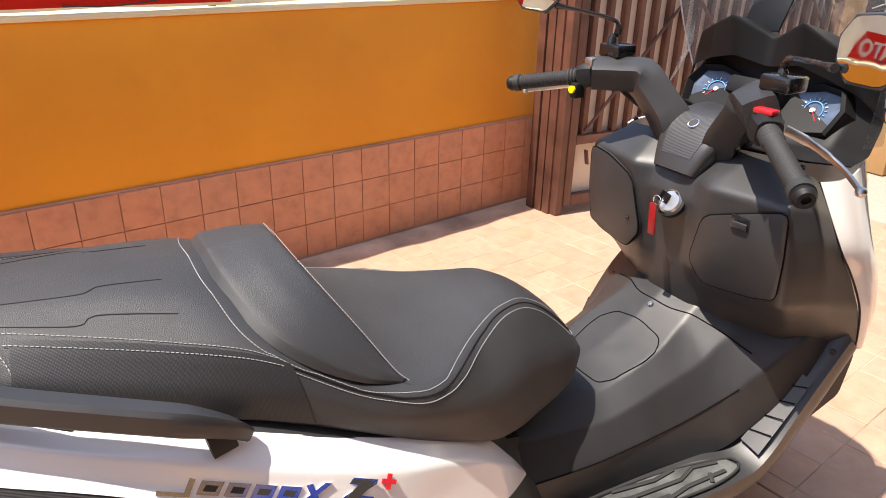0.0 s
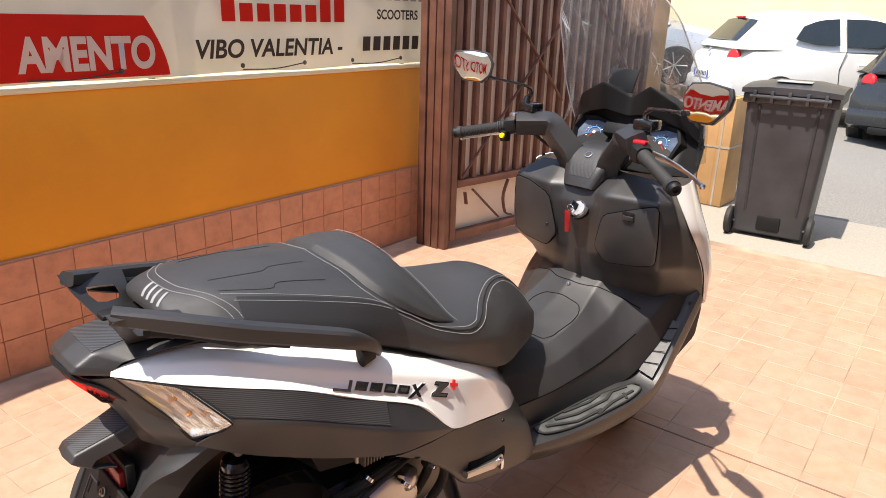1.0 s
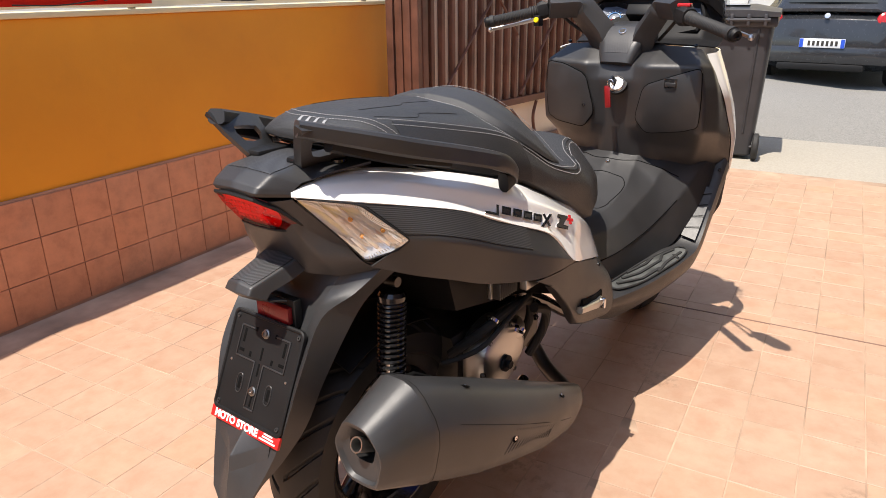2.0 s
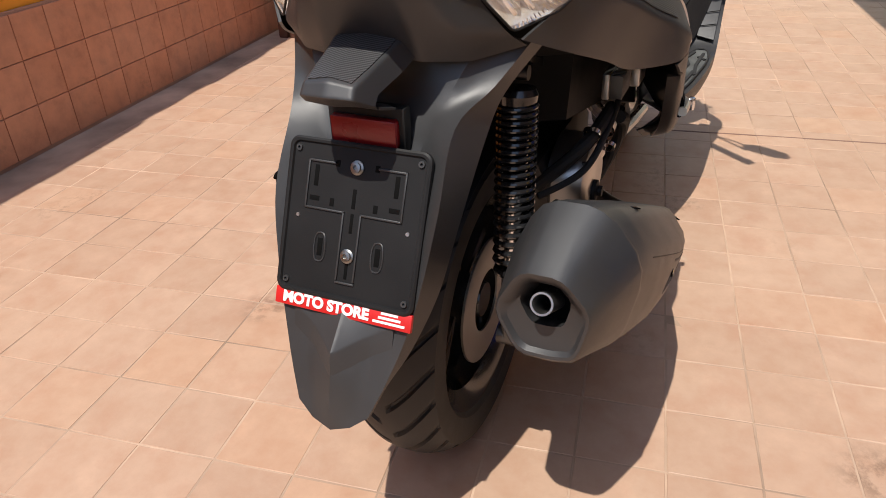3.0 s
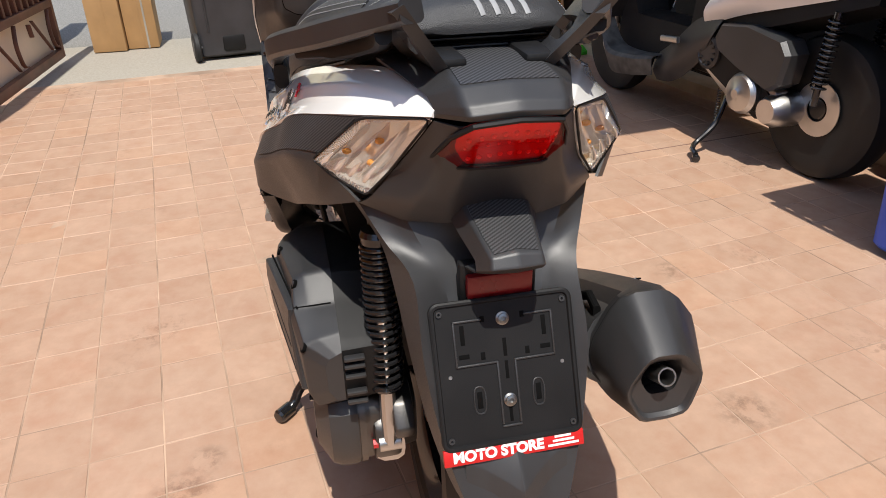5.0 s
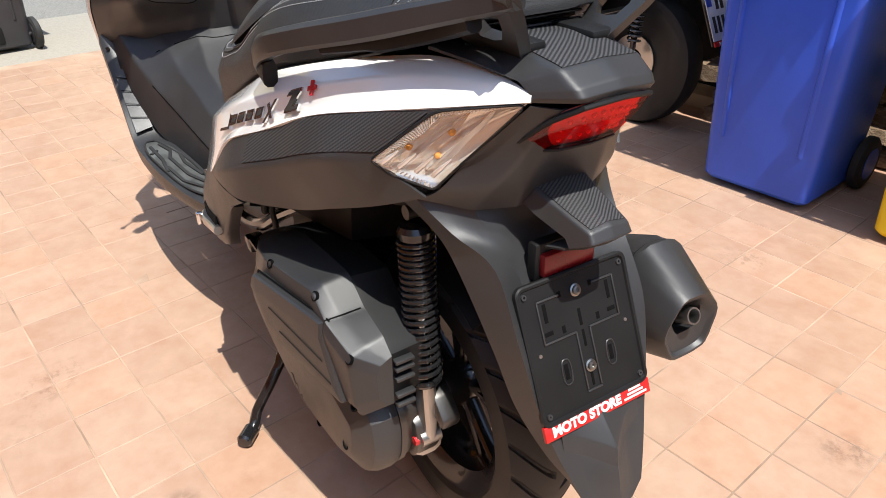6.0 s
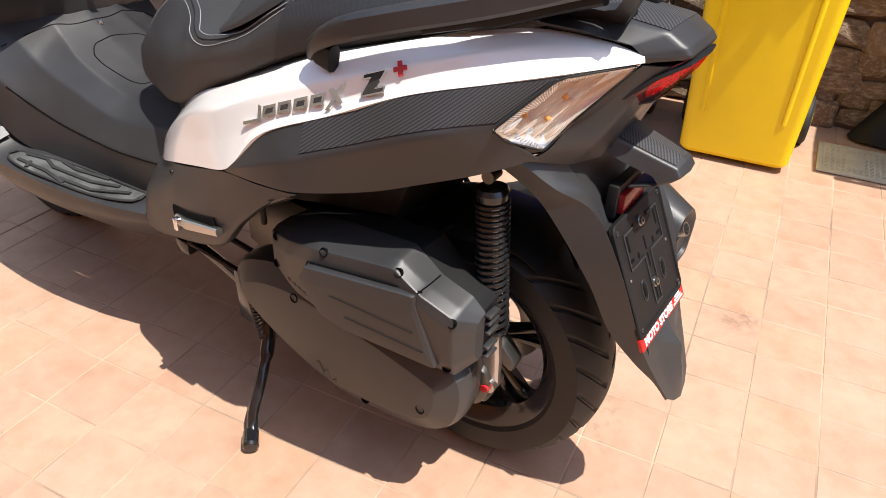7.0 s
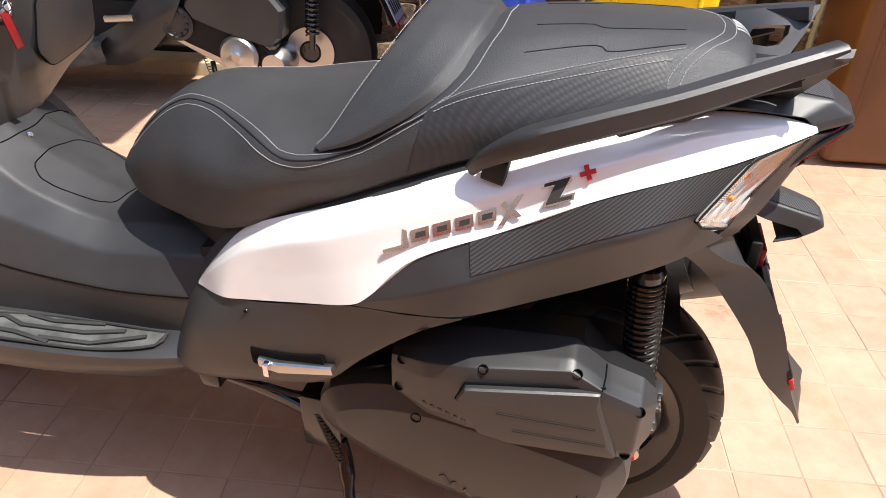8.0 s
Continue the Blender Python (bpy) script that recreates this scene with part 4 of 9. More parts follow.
# seat: half sections from the top centre to the bottom edge, then the base
def seat():
    st = [
        (0.103, [(0, 0.984), (0.03, 0.984), (0.055, 0.981), (0.066, 0.976), (0.066, 0.97), (0.04, 0.968)]),
        (0.118, [(0, 1.002), (0.05, 0.999), (0.086, 0.988), (0.105, 0.975), (0.105, 0.966), (0.06, 0.966)]),
        (0.16, [(0, 1.012), (0.06, 1.009), (0.1, 0.998), (0.134, 0.968), (0.136, 0.948), (0.08, 0.945)]),
        (0.21, [(0, 1.016), (0.065, 1.013), (0.118, 0.998), (0.158, 0.955), (0.16, 0.928), (0.1, 0.925)]),
        (0.35, [(0, 1.012), (0.09, 1.005), (0.155, 0.974), (0.194, 0.918), (0.196, 0.882), (0.12, 0.875)]),
        (0.46, [(0, 0.998), (0.11, 0.986), (0.19, 0.948), (0.217, 0.893), (0.217, 0.852), (0.13, 0.845)]),
        (0.54, [(0, 0.945), (0.12, 0.94), (0.208, 0.912), (0.229, 0.868), (0.228, 0.82), (0.14, 0.812)]),
        (0.62, [(0, 0.88), (0.12, 0.877), (0.222, 0.862), (0.239, 0.822), (0.231, 0.782), (0.14, 0.772)]),
        (0.70, [(0, 0.845), (0.13, 0.843), (0.234, 0.834), (0.243, 0.795), (0.226, 0.738), (0.14, 0.728)]),
        (0.78, [(0, 0.836), (0.11, 0.835), (0.198, 0.832), (0.234, 0.777), (0.222, 0.7), (0.14, 0.685)]),
        (0.85, [(0, 0.838), (0.08, 0.838), (0.138, 0.834), (0.21, 0.762), (0.214, 0.67), (0.13, 0.655)]),
        (0.92, [(0, 0.846), (0.055, 0.845), (0.097, 0.838), (0.178, 0.757), (0.188, 0.65), (0.11, 0.635)]),
        (0.98, [(0, 0.845), (0.045, 0.843), (0.08, 0.834), (0.15, 0.75), (0.162, 0.645), (0.1, 0.635)]),
        (1.04, [(0, 0.816), (0.04, 0.814), (0.07, 0.804), (0.132, 0.735), (0.142, 0.65), (0.09, 0.635)]),
        (1.09, [(0, 0.772), (0.04, 0.77), (0.066, 0.759), (0.112, 0.712), (0.118, 0.655), (0.07, 0.64)]),
        (1.136, [(0, 0.716), (0.035, 0.714), (0.056, 0.708), (0.08, 0.692), (0.08, 0.67), (0.04, 0.662)]),
    ]
    rows = []

    def aside(x):
        """The nose sits a little to the right of the middle."""
        return -0.01 * min(1, max(0, (x - 0.54) / 0.16))

    fine = surf([[(x, y, z) for y, z in h] for x, h in st], 0, 64, tu=0.22)
    for r in fine:
        rows.append([(p.x, p.y + aside(p.x), p.z) for p in r] + [(p.x, aside(p.x) - p.y, p.z) for p in reversed(r[1:])])
    bm = bmesh.new()
    g = [[bm.verts.new(p) for p in r] for r in rows]
    grid_faces(bm, g, close_u=True)
    bm.faces.new(g[0])
    bm.faces.new(g[-1])
    seat_ob = part("seat", bm, "vinyl", scooter, "black vinyl two-level seat with grey stitching", sharp=60)
    skin = tree_of(seat_ob)
    # side panels of mesh fabric under the pillion edge
    for s in SIDES:
        top = [(0.222, 0.123, 0.996), (0.35, 0.158, 0.972), (0.46, 0.193, 0.946), (0.52, 0.211, 0.922)]
        low = [(0.215, 0.165, 0.93), (0.35, 0.2, 0.888), (0.46, 0.221, 0.858), (0.54, 0.232, 0.828)]
        sheet = surf([top, low], 22, 9)
        sheet = [laid(skin, r, 0.0022) for r in sheet]
        part("mesh_panel", shell(sheet, 0.0035, (0.35, 0, 0.85), s), "vinyl_mesh", seat_ob, "black mesh fabric side panel", sharp=60)
    # raised bolster between the two seats
    back = [(0.462, 0, 0.995), (0.467, 0.09, 0.984), (0.492, 0.172, 0.948), (0.538, 0.209, 0.91), (0.61, 0.224, 0.868), (0.674, 0.219, 0.842)]
    lip = [(0.474, 0, 1.008), (0.479, 0.089, 0.997), (0.504, 0.17, 0.96), (0.549, 0.208, 0.92), (0.616, 0.223, 0.874), (0.676, 0.218, 0.845)]
    half_b = [(0.525, 0, 1.013), (0.53, 0.083, 1.002), (0.553, 0.152, 0.967), (0.592, 0.193, 0.922), (0.642, 0.214, 0.873), (0.679, 0.216, 0.846)]
    ridge = [(0.572, 0, 1.011), (0.577, 0.07, 1.001), (0.597, 0.127, 0.97), (0.632, 0.173, 0.917), (0.664, 0.204, 0.866), (0.682, 0.214, 0.847)]
    fr1 = [(0.597, 0, 0.965), (0.602, 0.07, 0.957), (0.619, 0.122, 0.93), (0.648, 0.166, 0.888), (0.671, 0.197, 0.856), (0.684, 0.211, 0.845)]
    fr0 = [(0.63, 0, 0.868), (0.633, 0.07, 0.866), (0.648, 0.122, 0.857), (0.668, 0.166, 0.848), (0.679, 0.195, 0.844), (0.688, 0.207, 0.839)]
    for s in SIDES:
        sh = surf([back, lip, half_b, ridge, fr1, fr0], 22, 0, tv=0.14)
        bm = bmesh.new()
        g = [[bm.verts.new((p.x, p.y * s, p.z)) for p in r] for r in sh]
        grid_faces(bm, g)
        part("bolster", bm, "vinyl", seat_ob, "raised padded lower back rest", sharp=70)

    def stitches(name, pts, off, s, lay=1):
        path = even([(p[0], p[1] * s + aside(p[0]), p[2]) for p in pts], max(9, int(sum((Vector(a) - Vector(b)).length for a, b in zip(pts, pts[1:])) / 0.0055) * 3))
        if lay:
            path = laid(skin, path, 0.0028 if lay == 2 else 0.0007)
        else:
            path = [p + Vector(my(off, s)) for p in path]
        b2 = bmesh.new()
        for a, b in zip(path[::3], path[2::3]):
            tube([a, b], 0.00065, 5, b2)
        part(name, b2, "thread", seat_ob, "pale grey stitching")

    for s in SIDES:
        stitches("stitching", [(0.20, 0.107, 1.001), (0.35, 0.1545, 0.976), (0.46, 0.1905, 0.95), (0.505, 0.206, 0.932)], (0, 0.002, 0.0025), s)
        stitches("stitching", [(0.215, 0.126, 0.99), (0.35, 0.166, 0.966), (0.46, 0.198, 0.94), (0.51, 0.211, 0.92)], (0, 0.003, 0.003), s, 2)
        upper = [(0.446, 0.0, 1.0), (0.45, 0.09, 0.99), (0.474, 0.174, 0.955), (0.522, 0.212, 0.92), (0.60, 0.228, 0.87), (0.656, 0.232, 0.847), (0.70, 0.23, 0.836), (0.735, 0.222, 0.834), (0.76, 0.203, 0.834), (0.794, 0.173, 0.835), (0.848, 0.13, 0.836), (0.91, 0.092, 0.84), (0.955, 0.076, 0.84), (0.99, 0.068, 0.834), (1.03, 0.064, 0.814), (1.077, 0.06, 0.772), (1.115, 0.052, 0.73), (1.128, 0.03, 0.722), (1.13, 0.0, 0.722)]
        lower = [(0.51, 0.213, 0.916), (0.60, 0.2335, 0.86), (0.66, 0.24, 0.832), (0.705, 0.241, 0.818), (0.745, 0.234, 0.816), (0.775, 0.213, 0.816), (0.808, 0.184, 0.817), (0.86, 0.142, 0.82), (0.915, 0.106, 0.826), (0.957, 0.09, 0.827), (0.992, 0.083, 0.82), (1.03, 0.08, 0.8), (1.075, 0.076, 0.757), (1.112, 0.066, 0.718), (1.132, 0.034, 0.71), (1.134, 0.0, 0.71)]
        stitches("stitching", upper, (0, 0.002, 0.002), s)
        stitches("stitching", lower, (0, 0.002, 0.001), s)
        welt = [Vector(p_).lerp(Vector(q_), 0.5) for p_, q_ in zip(even(upper[3:], 60), even(lower, 60))]
        part("piping", tube(laid(skin, [(p_.x, p_.y * s + aside(p_.x), p_.z) for p_ in welt], 0.0), 0.0014, 5), "plastic_dark", seat_ob)
        stitches("stitching", [(0.572, 0, 1.011), (0.577, 0.07, 1.001), (0.597, 0.127, 0.97), (0.632, 0.173, 0.917), (0.664, 0.204, 0.866), (0.682, 0.214, 0.847)], (0.001, 0.001, 0.001), s, 0)
        stitches("stitching", [(0.131, 0.0, 1.003), (0.138, 0.05, 1.002), (0.168, 0.096, 0.998), (0.196, 0.135, 0.979), (0.208, 0.159, 0.94)], (0, 0.002, 0.0025), s)
        stitches("stitching", [(0.146, 0.0, 1.009), (0.153, 0.05, 1.007), (0.184, 0.1, 0.999), (0.212, 0.137, 0.979), (0.224, 0.162, 0.938)], (0, 0.002, 0.0025), s)
        # creases of the passenger's cushion, their shade drawn with thin dark tubes
        for ln in ([(0.2, 0.062, 1.0145), (0.3, 0.072, 1.0105), (0.325, 0.06, 1.0112), (0.4, 0.062, 1.005)], [(0.2, 0.098, 1.0035), (0.29, 0.122, 0.9935), (0.315, 0.112, 0.9965), (0.405, 0.13, 0.983)]):
            part("pressed_line", tube(laid(skin, mys(even(ln, 24), s), 0.0001), 0.0009, 5), "plastic_dark", seat_ob)
    # maker's mark printed on the tail of the seat, as plain slanted bars
    for k in range(4):
        y0 = 0.026 - 0.019 * k
        run = laid(skin, [Vector((0.13, y0 - 0.018, 1.006)).lerp(Vector((0.108, y0 - 0.026, 0.986)), f / 5) for f in range(6)], 0.0006)
        part("mark_bar", bar(run, 0.007, 0.001, up=(-0.8, -0.1, 0.6)), "silver_print", seat_ob, "pale printed mark")
    part("seat_base", loft([half_loop([(0, 0.972), (0.1, 0.965), (0.105, 0.945), (0, 0.945)], 0.155), half_loop([(0, 0.89), (0.15, 0.89), (0.16, 0.85), (0, 0.85)], 0.38), half_loop([(0, 0.79), (0.19, 0.79), (0.19, 0.74), (0, 0.74)], 0.64), half_loop([(0, 0.68), (0.16, 0.68), (0.16, 0.6), (0, 0.6)], 0.9), half_loop([(0, 0.68), (0.07, 0.68), (0.07, 0.6), (0, 0.6)], 1.04)]), "plastic_dark", scooter, "black seat base")


seat()

# painted side panels and what sits under them
W_TOP = [(0.935, 0.193, 0.552), (0.895, 0.195, 0.605), (0.829, 0.198, 0.676), (0.74, 0.222, 0.728), (0.65, 0.236, 0.766), (0.55, 0.238, 0.81), (0.455, 0.232, 0.85), (0.33, 0.2, 0.888), (0.22, 0.15, 0.914), (0.15, 0.11, 0.922), (0.065, 0.088, 0.917), (0.012, 0.081, 0.906)]
W_MID = [(0.935, 0.196, 0.55), (0.88, 0.226, 0.60), (0.80, 0.262, 0.655), (0.72, 0.284, 0.695), (0.64, 0.297, 0.728), (0.55, 0.297, 0.767), (0.455, 0.284, 0.80), (0.345, 0.257, 0.838), (0.235, 0.211, 0.873), (0.145, 0.163, 0.898), (0.065, 0.118, 0.907), (0.01, 0.084, 0.904)]
W_LOW = [(0.935, 0.199, 0.547), (0.86, 0.25, 0.57), (0.80, 0.275, 0.592), (0.70, 0.303, 0.624), (0.61, 0.322, 0.652), (0.575, 0.322, 0.675), (0.515, 0.309, 0.738), (0.40, 0.282, 0.787), (0.28, 0.243, 0.836), (0.165, 0.196, 0.866), (0.086, 0.151, 0.884), (0.008, 0.086, 0.899)]
C_LOW = [(0.60, 0.322, 0.653), (0.52, 0.325, 0.658), (0.44, 0.318, 0.664), (0.34, 0.266, 0.676), (0.25, 0.236, 0.707), (0.17, 0.205, 0.736), (0.105, 0.166, 0.764)]
C_MID = [(0.588, 0.3235, 0.662), (0.515, 0.328, 0.69), (0.43, 0.316, 0.722), (0.345, 0.292, 0.752), (0.275, 0.269, 0.778), (0.21, 0.245, 0.798), (0.157, 0.211, 0.807)]
C_TOP = [(0.576, 0.3205, 0.675), (0.515, 0.306, 0.737), (0.44, 0.288, 0.772), (0.36, 0.267, 0.805), (0.28, 0.241, 0.836), (0.168, 0.196, 0.865), (0.09, 0.154, 0.88)]


WHITE = {}


def slimmer(pts):
    """The flanks between the tail and the footboard drawn in a little."""
    out = []
    for x, y, z in pts:
        f = min(1, max(0, (x - 0.2) / 0.15)) * min(1, max(0, (0.9 - x) / 0.2)) * min(1, max(0, (y - 0.22) / 0.04))
        out.append((x, y - 0.013 * f, z - 0.004 * f))
    return out


W_TOP, W_MID, W_LOW, C_LOW, C_MID, C_TOP = (slimmer(c) for c in (W_TOP, W_MID, W_LOW, C_LOW, C_MID, C_TOP))


def side_panels():
    n_ = len(W_TOP)
    fade = [min(1, k / 3, (n_ - 1 - k) / 3) for k in range(n_)]
    up_ = [Vector(b).lerp(Vector(a), 0.3) + Vector((0, 0.004, 0.003)) * f for a, b, f in zip(W_TOP, W_MID, fade)]
    in_ = [Vector(b).lerp(Vector(c), 0.4) - Vector((0, 0.005, 0.002)) * f for b, c, f in zip(W_MID, W_LOW, fade)]
    for s in SIDES:
        WHITE[s] = tree_of(part("side_panel", shell(surf([W_TOP, up_, in_, W_LOW], 70, 0, tv=0.12), 0.004, (0.5, 0, 0.7), s), "white", scooter, "pearl white painted side panel", sharp=40))
        low = part("lower_side_panel", shell(surf([C_TOP, C_MID, C_LOW], 34, 0, tv=0.07), 0.004, (0.4, 0, 0.7), s), "plastic", scooter, "black side panel with carbon weave", sharp=40)
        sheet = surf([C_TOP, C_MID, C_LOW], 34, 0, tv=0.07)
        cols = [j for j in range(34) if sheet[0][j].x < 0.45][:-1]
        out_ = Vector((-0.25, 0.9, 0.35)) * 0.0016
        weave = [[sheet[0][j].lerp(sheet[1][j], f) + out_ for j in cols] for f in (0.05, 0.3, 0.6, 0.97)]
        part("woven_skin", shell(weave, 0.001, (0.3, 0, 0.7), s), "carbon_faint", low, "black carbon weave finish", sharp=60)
        # front edge trim between the white panel and the seat
        part("seat_skirt", shell(surf([[(0.935, 0.188, 0.553), (0.829, 0.192, 0.674), (0.65, 0.23, 0.762), (0.455, 0.226, 0.847), (0.22, 0.16, 0.92)],
                                       [(0.94, 0.165, 0.575), (0.83, 0.16, 0.70), (0.65, 0.18, 0.79), (0.455, 0.17, 0.87), (0.22, 0.12, 0.935)]], 24, 4), 0.003, (0.5, 0, 0.6), s), "plastic", scooter, "black trim below the seat")
        # belly panel between the white panel, the footboard and the engine
        b_top = [(0.985, 0.182, 0.47), (0.932, 0.199, 0.545), (0.80, 0.274, 0.589), (0.70, 0.302, 0.62), (0.60, 0.3205, 0.65), (0.52, 0.325, 0.655), (0.44, 0.32, 0.66)]
        b_mid = [(0.99, 0.215, 0.42), (0.93, 0.255, 0.485), (0.81, 0.292, 0.525), (0.71, 0.312, 0.55), (0.62, 0.319, 0.585), (0.55, 0.323, 0.61), (0.475, 0.3215, 0.642)]
        b_low = [(0.99, 0.235, 0.385), (0.93, 0.262, 0.395), (0.83, 0.285, 0.425), (0.73, 0.303, 0.455), (0.655, 0.309, 0.485), (0.59, 0.315, 0.55), (0.505, 0.319, 0.625)]
        b_in = [(0.99, 0.2, 0.345), (0.93, 0.21, 0.36), (0.83, 0.235, 0.395), (0.73, 0.26, 0.43), (0.66, 0.28, 0.475), (0.6, 0.29, 0.54), (0.51, 0.3, 0.62)]
        b_top, b_mid, b_low, b_in = (slimmer(c) for c in (b_top, b_mid, b_low, b_in))
        belly = part("belly_panel", shell(surf([b_top, b_mid, b_low, b_in], 30, 16), 0.004, (0.7, 0, 0.5), s), "plastic", scooter, "black lower body panel", sharp=38)
        bolt(my((0.80, 0.274, 0.571), s), (0, s, 0.2), 0.005, belly, mat="gloss_black")
        # folded passenger peg; its slot is a solid bar blackened for shade
        slot = bar(mys(slimmer([(0.79, 0.296, 0.497), (0.735, 0.309, 0.503), (0.655, 0.316, 0.521)]), s), 0.012, 0.036)
        part("peg_slot", slot, "gap_shade", belly)
        peg = part("passenger_peg", bar(mys(slimmer([(0.772, 0.306, 0.495), (0.735, 0.318, 0.5), (0.64, 0.322, 0.519)]), s), 0.016, [0.02, 0.022, 0.016]), "alu", belly, "folded aluminium passenger peg")
        part("peg_tip", box(-0.004, -0.006, -0.013, 0.006, 0.006, 0.013, 0.002, m=Matrix.Translation(my((0.752, 0.316, 0.495), s))), "chrome", peg)


side_panels()


def badge():
    """The model badge as plain raised shapes: a row of slanted bars, a black angular mark and a red cross."""
    for s in SIDES:
        c0, c1 = Vector((0.548, 0.305, 0.752)), Vector((0.372, 0.275, 0.82))
        if s < 0:
            c0, c1 = Vector((0.345, 0.266, 0.826)), Vector((0.525, 0.305, 0.759))
        c0.y, c1.y = c0.y * s, c1.y * s
        run = (c1 - c0).normalized()
        out = Vector((0.05, 0.9 * s, 0.42))
        out = (out - run * out.dot(run)).normalized()
        up = out.cross(run) if out.cross(run).z > 0 else run.cross(out)
        fr = Matrix(((run.x, up.x, out.x, 0), (run.y, up.y, out.y, 0), (run.z, up.z, out.z, 0), (0, 0, 0, 1)))
        L = (c1 - c0).length

        def bit(name, pts, mat, origin, h=0.003, label=""):
            b2 = bmesh.new()
            a = [b2.verts.new((x, y, 0.0)) for x, y in pts]
            b = [b2.verts.new((x, y, h)) for x, y in pts]
            b2.faces.new(a), b2.faces.new(b)
            for i in range(len(pts)):
                b2.faces.new([a[i], a[(i + 1) % len(pts)], b[(i + 1) % len(pts)], b[i]])
            mid = Matrix.Translation(origin) @ fr @ Vector((sum(x for x, _ in pts) / len(pts), sum(y for _, y in pts) / len(pts), 0))
            skin_at = WHITE[s].find_nearest(mid)[0]
            b2.transform(Matrix.Translation(origin + out * ((skin_at - mid).dot(out) - 0.0005)) @ fr)
            part(name, b2, mat, scooter, label, sharp=20)

        n = 6
        wd = L / n
        bit("badge_bar", [(-0.012, -0.004), (0.026, -0.004), (0.03, 0.022), (0.023, 0.022), (0.0195, 0.001), (-0.012, 0.001)], "chrome", c0, label="chrome badge bar")
        for k in range(1, n - 1):
            x = k * wd
            bit("badge_bar", [(x, 0), (x + wd * 0.82, 0), (x + wd * 0.95, 0.017), (x + wd * 0.13, 0.017)], "chrome", c0, label="chrome badge bar")
            bit("badge_bar", [(x + wd * 0.22, 0.0045), (x + wd * 0.68, 0.0045), (x + wd * 0.76, 0.012), (x + wd * 0.3, 0.012)], "black_print", c0, 0.0034, label="dark badge bar")
        x = (n - 1) * wd - 0.006
        for q in ([(x, -0.008), (x + 0.009, -0.008), (x + 0.044, 0.024), (x + 0.035, 0.024)], [(x + 0.01, 0.019), (x + 0.018, 0.022), (x + 0.034, -0.003), (x + 0.026, -0.004)]):
            bit("badge_bar", q, "chrome", c0, label="chrome badge bar")
        zc = c1 + run * 0.026
        for mat, g, h in (("chrome", 0.0, 0.003), ("black_print", 0.0022, 0.0036)):
            bit("badge_mark", [(g * 1.5, g), (0.04 - g, g), (0.044 - g * 2, 0.009 - g), (0.021 + g, 0.0095 - g), (0.045 - g * 2, 0.026), (0.046 - g, 0.032 - g), (0.007 + g, 0.032 - g), (0.003 + g * 2, 0.0235 + g), (0.024 - g, 0.023 + g), (0.001 + g * 2, 0.006)], mat, zc, h, "black angular badge mark with chrome rim")
        pc = c1 + run * 0.092 + up * 0.029
        w_, r_ = 0.0032, 0.0105
        bit("badge_cross", [(-w_, -r_), (w_, -r_), (w_, -w_), (r_, -w_), (r_, w_), (w_, w_), (w_, r_), (-w_, r_), (-w_, w_), (-r_, w_), (-r_, -w_), (-w_, -w_)], "red_gloss", pc, 0.003, "small red cross")


badge()


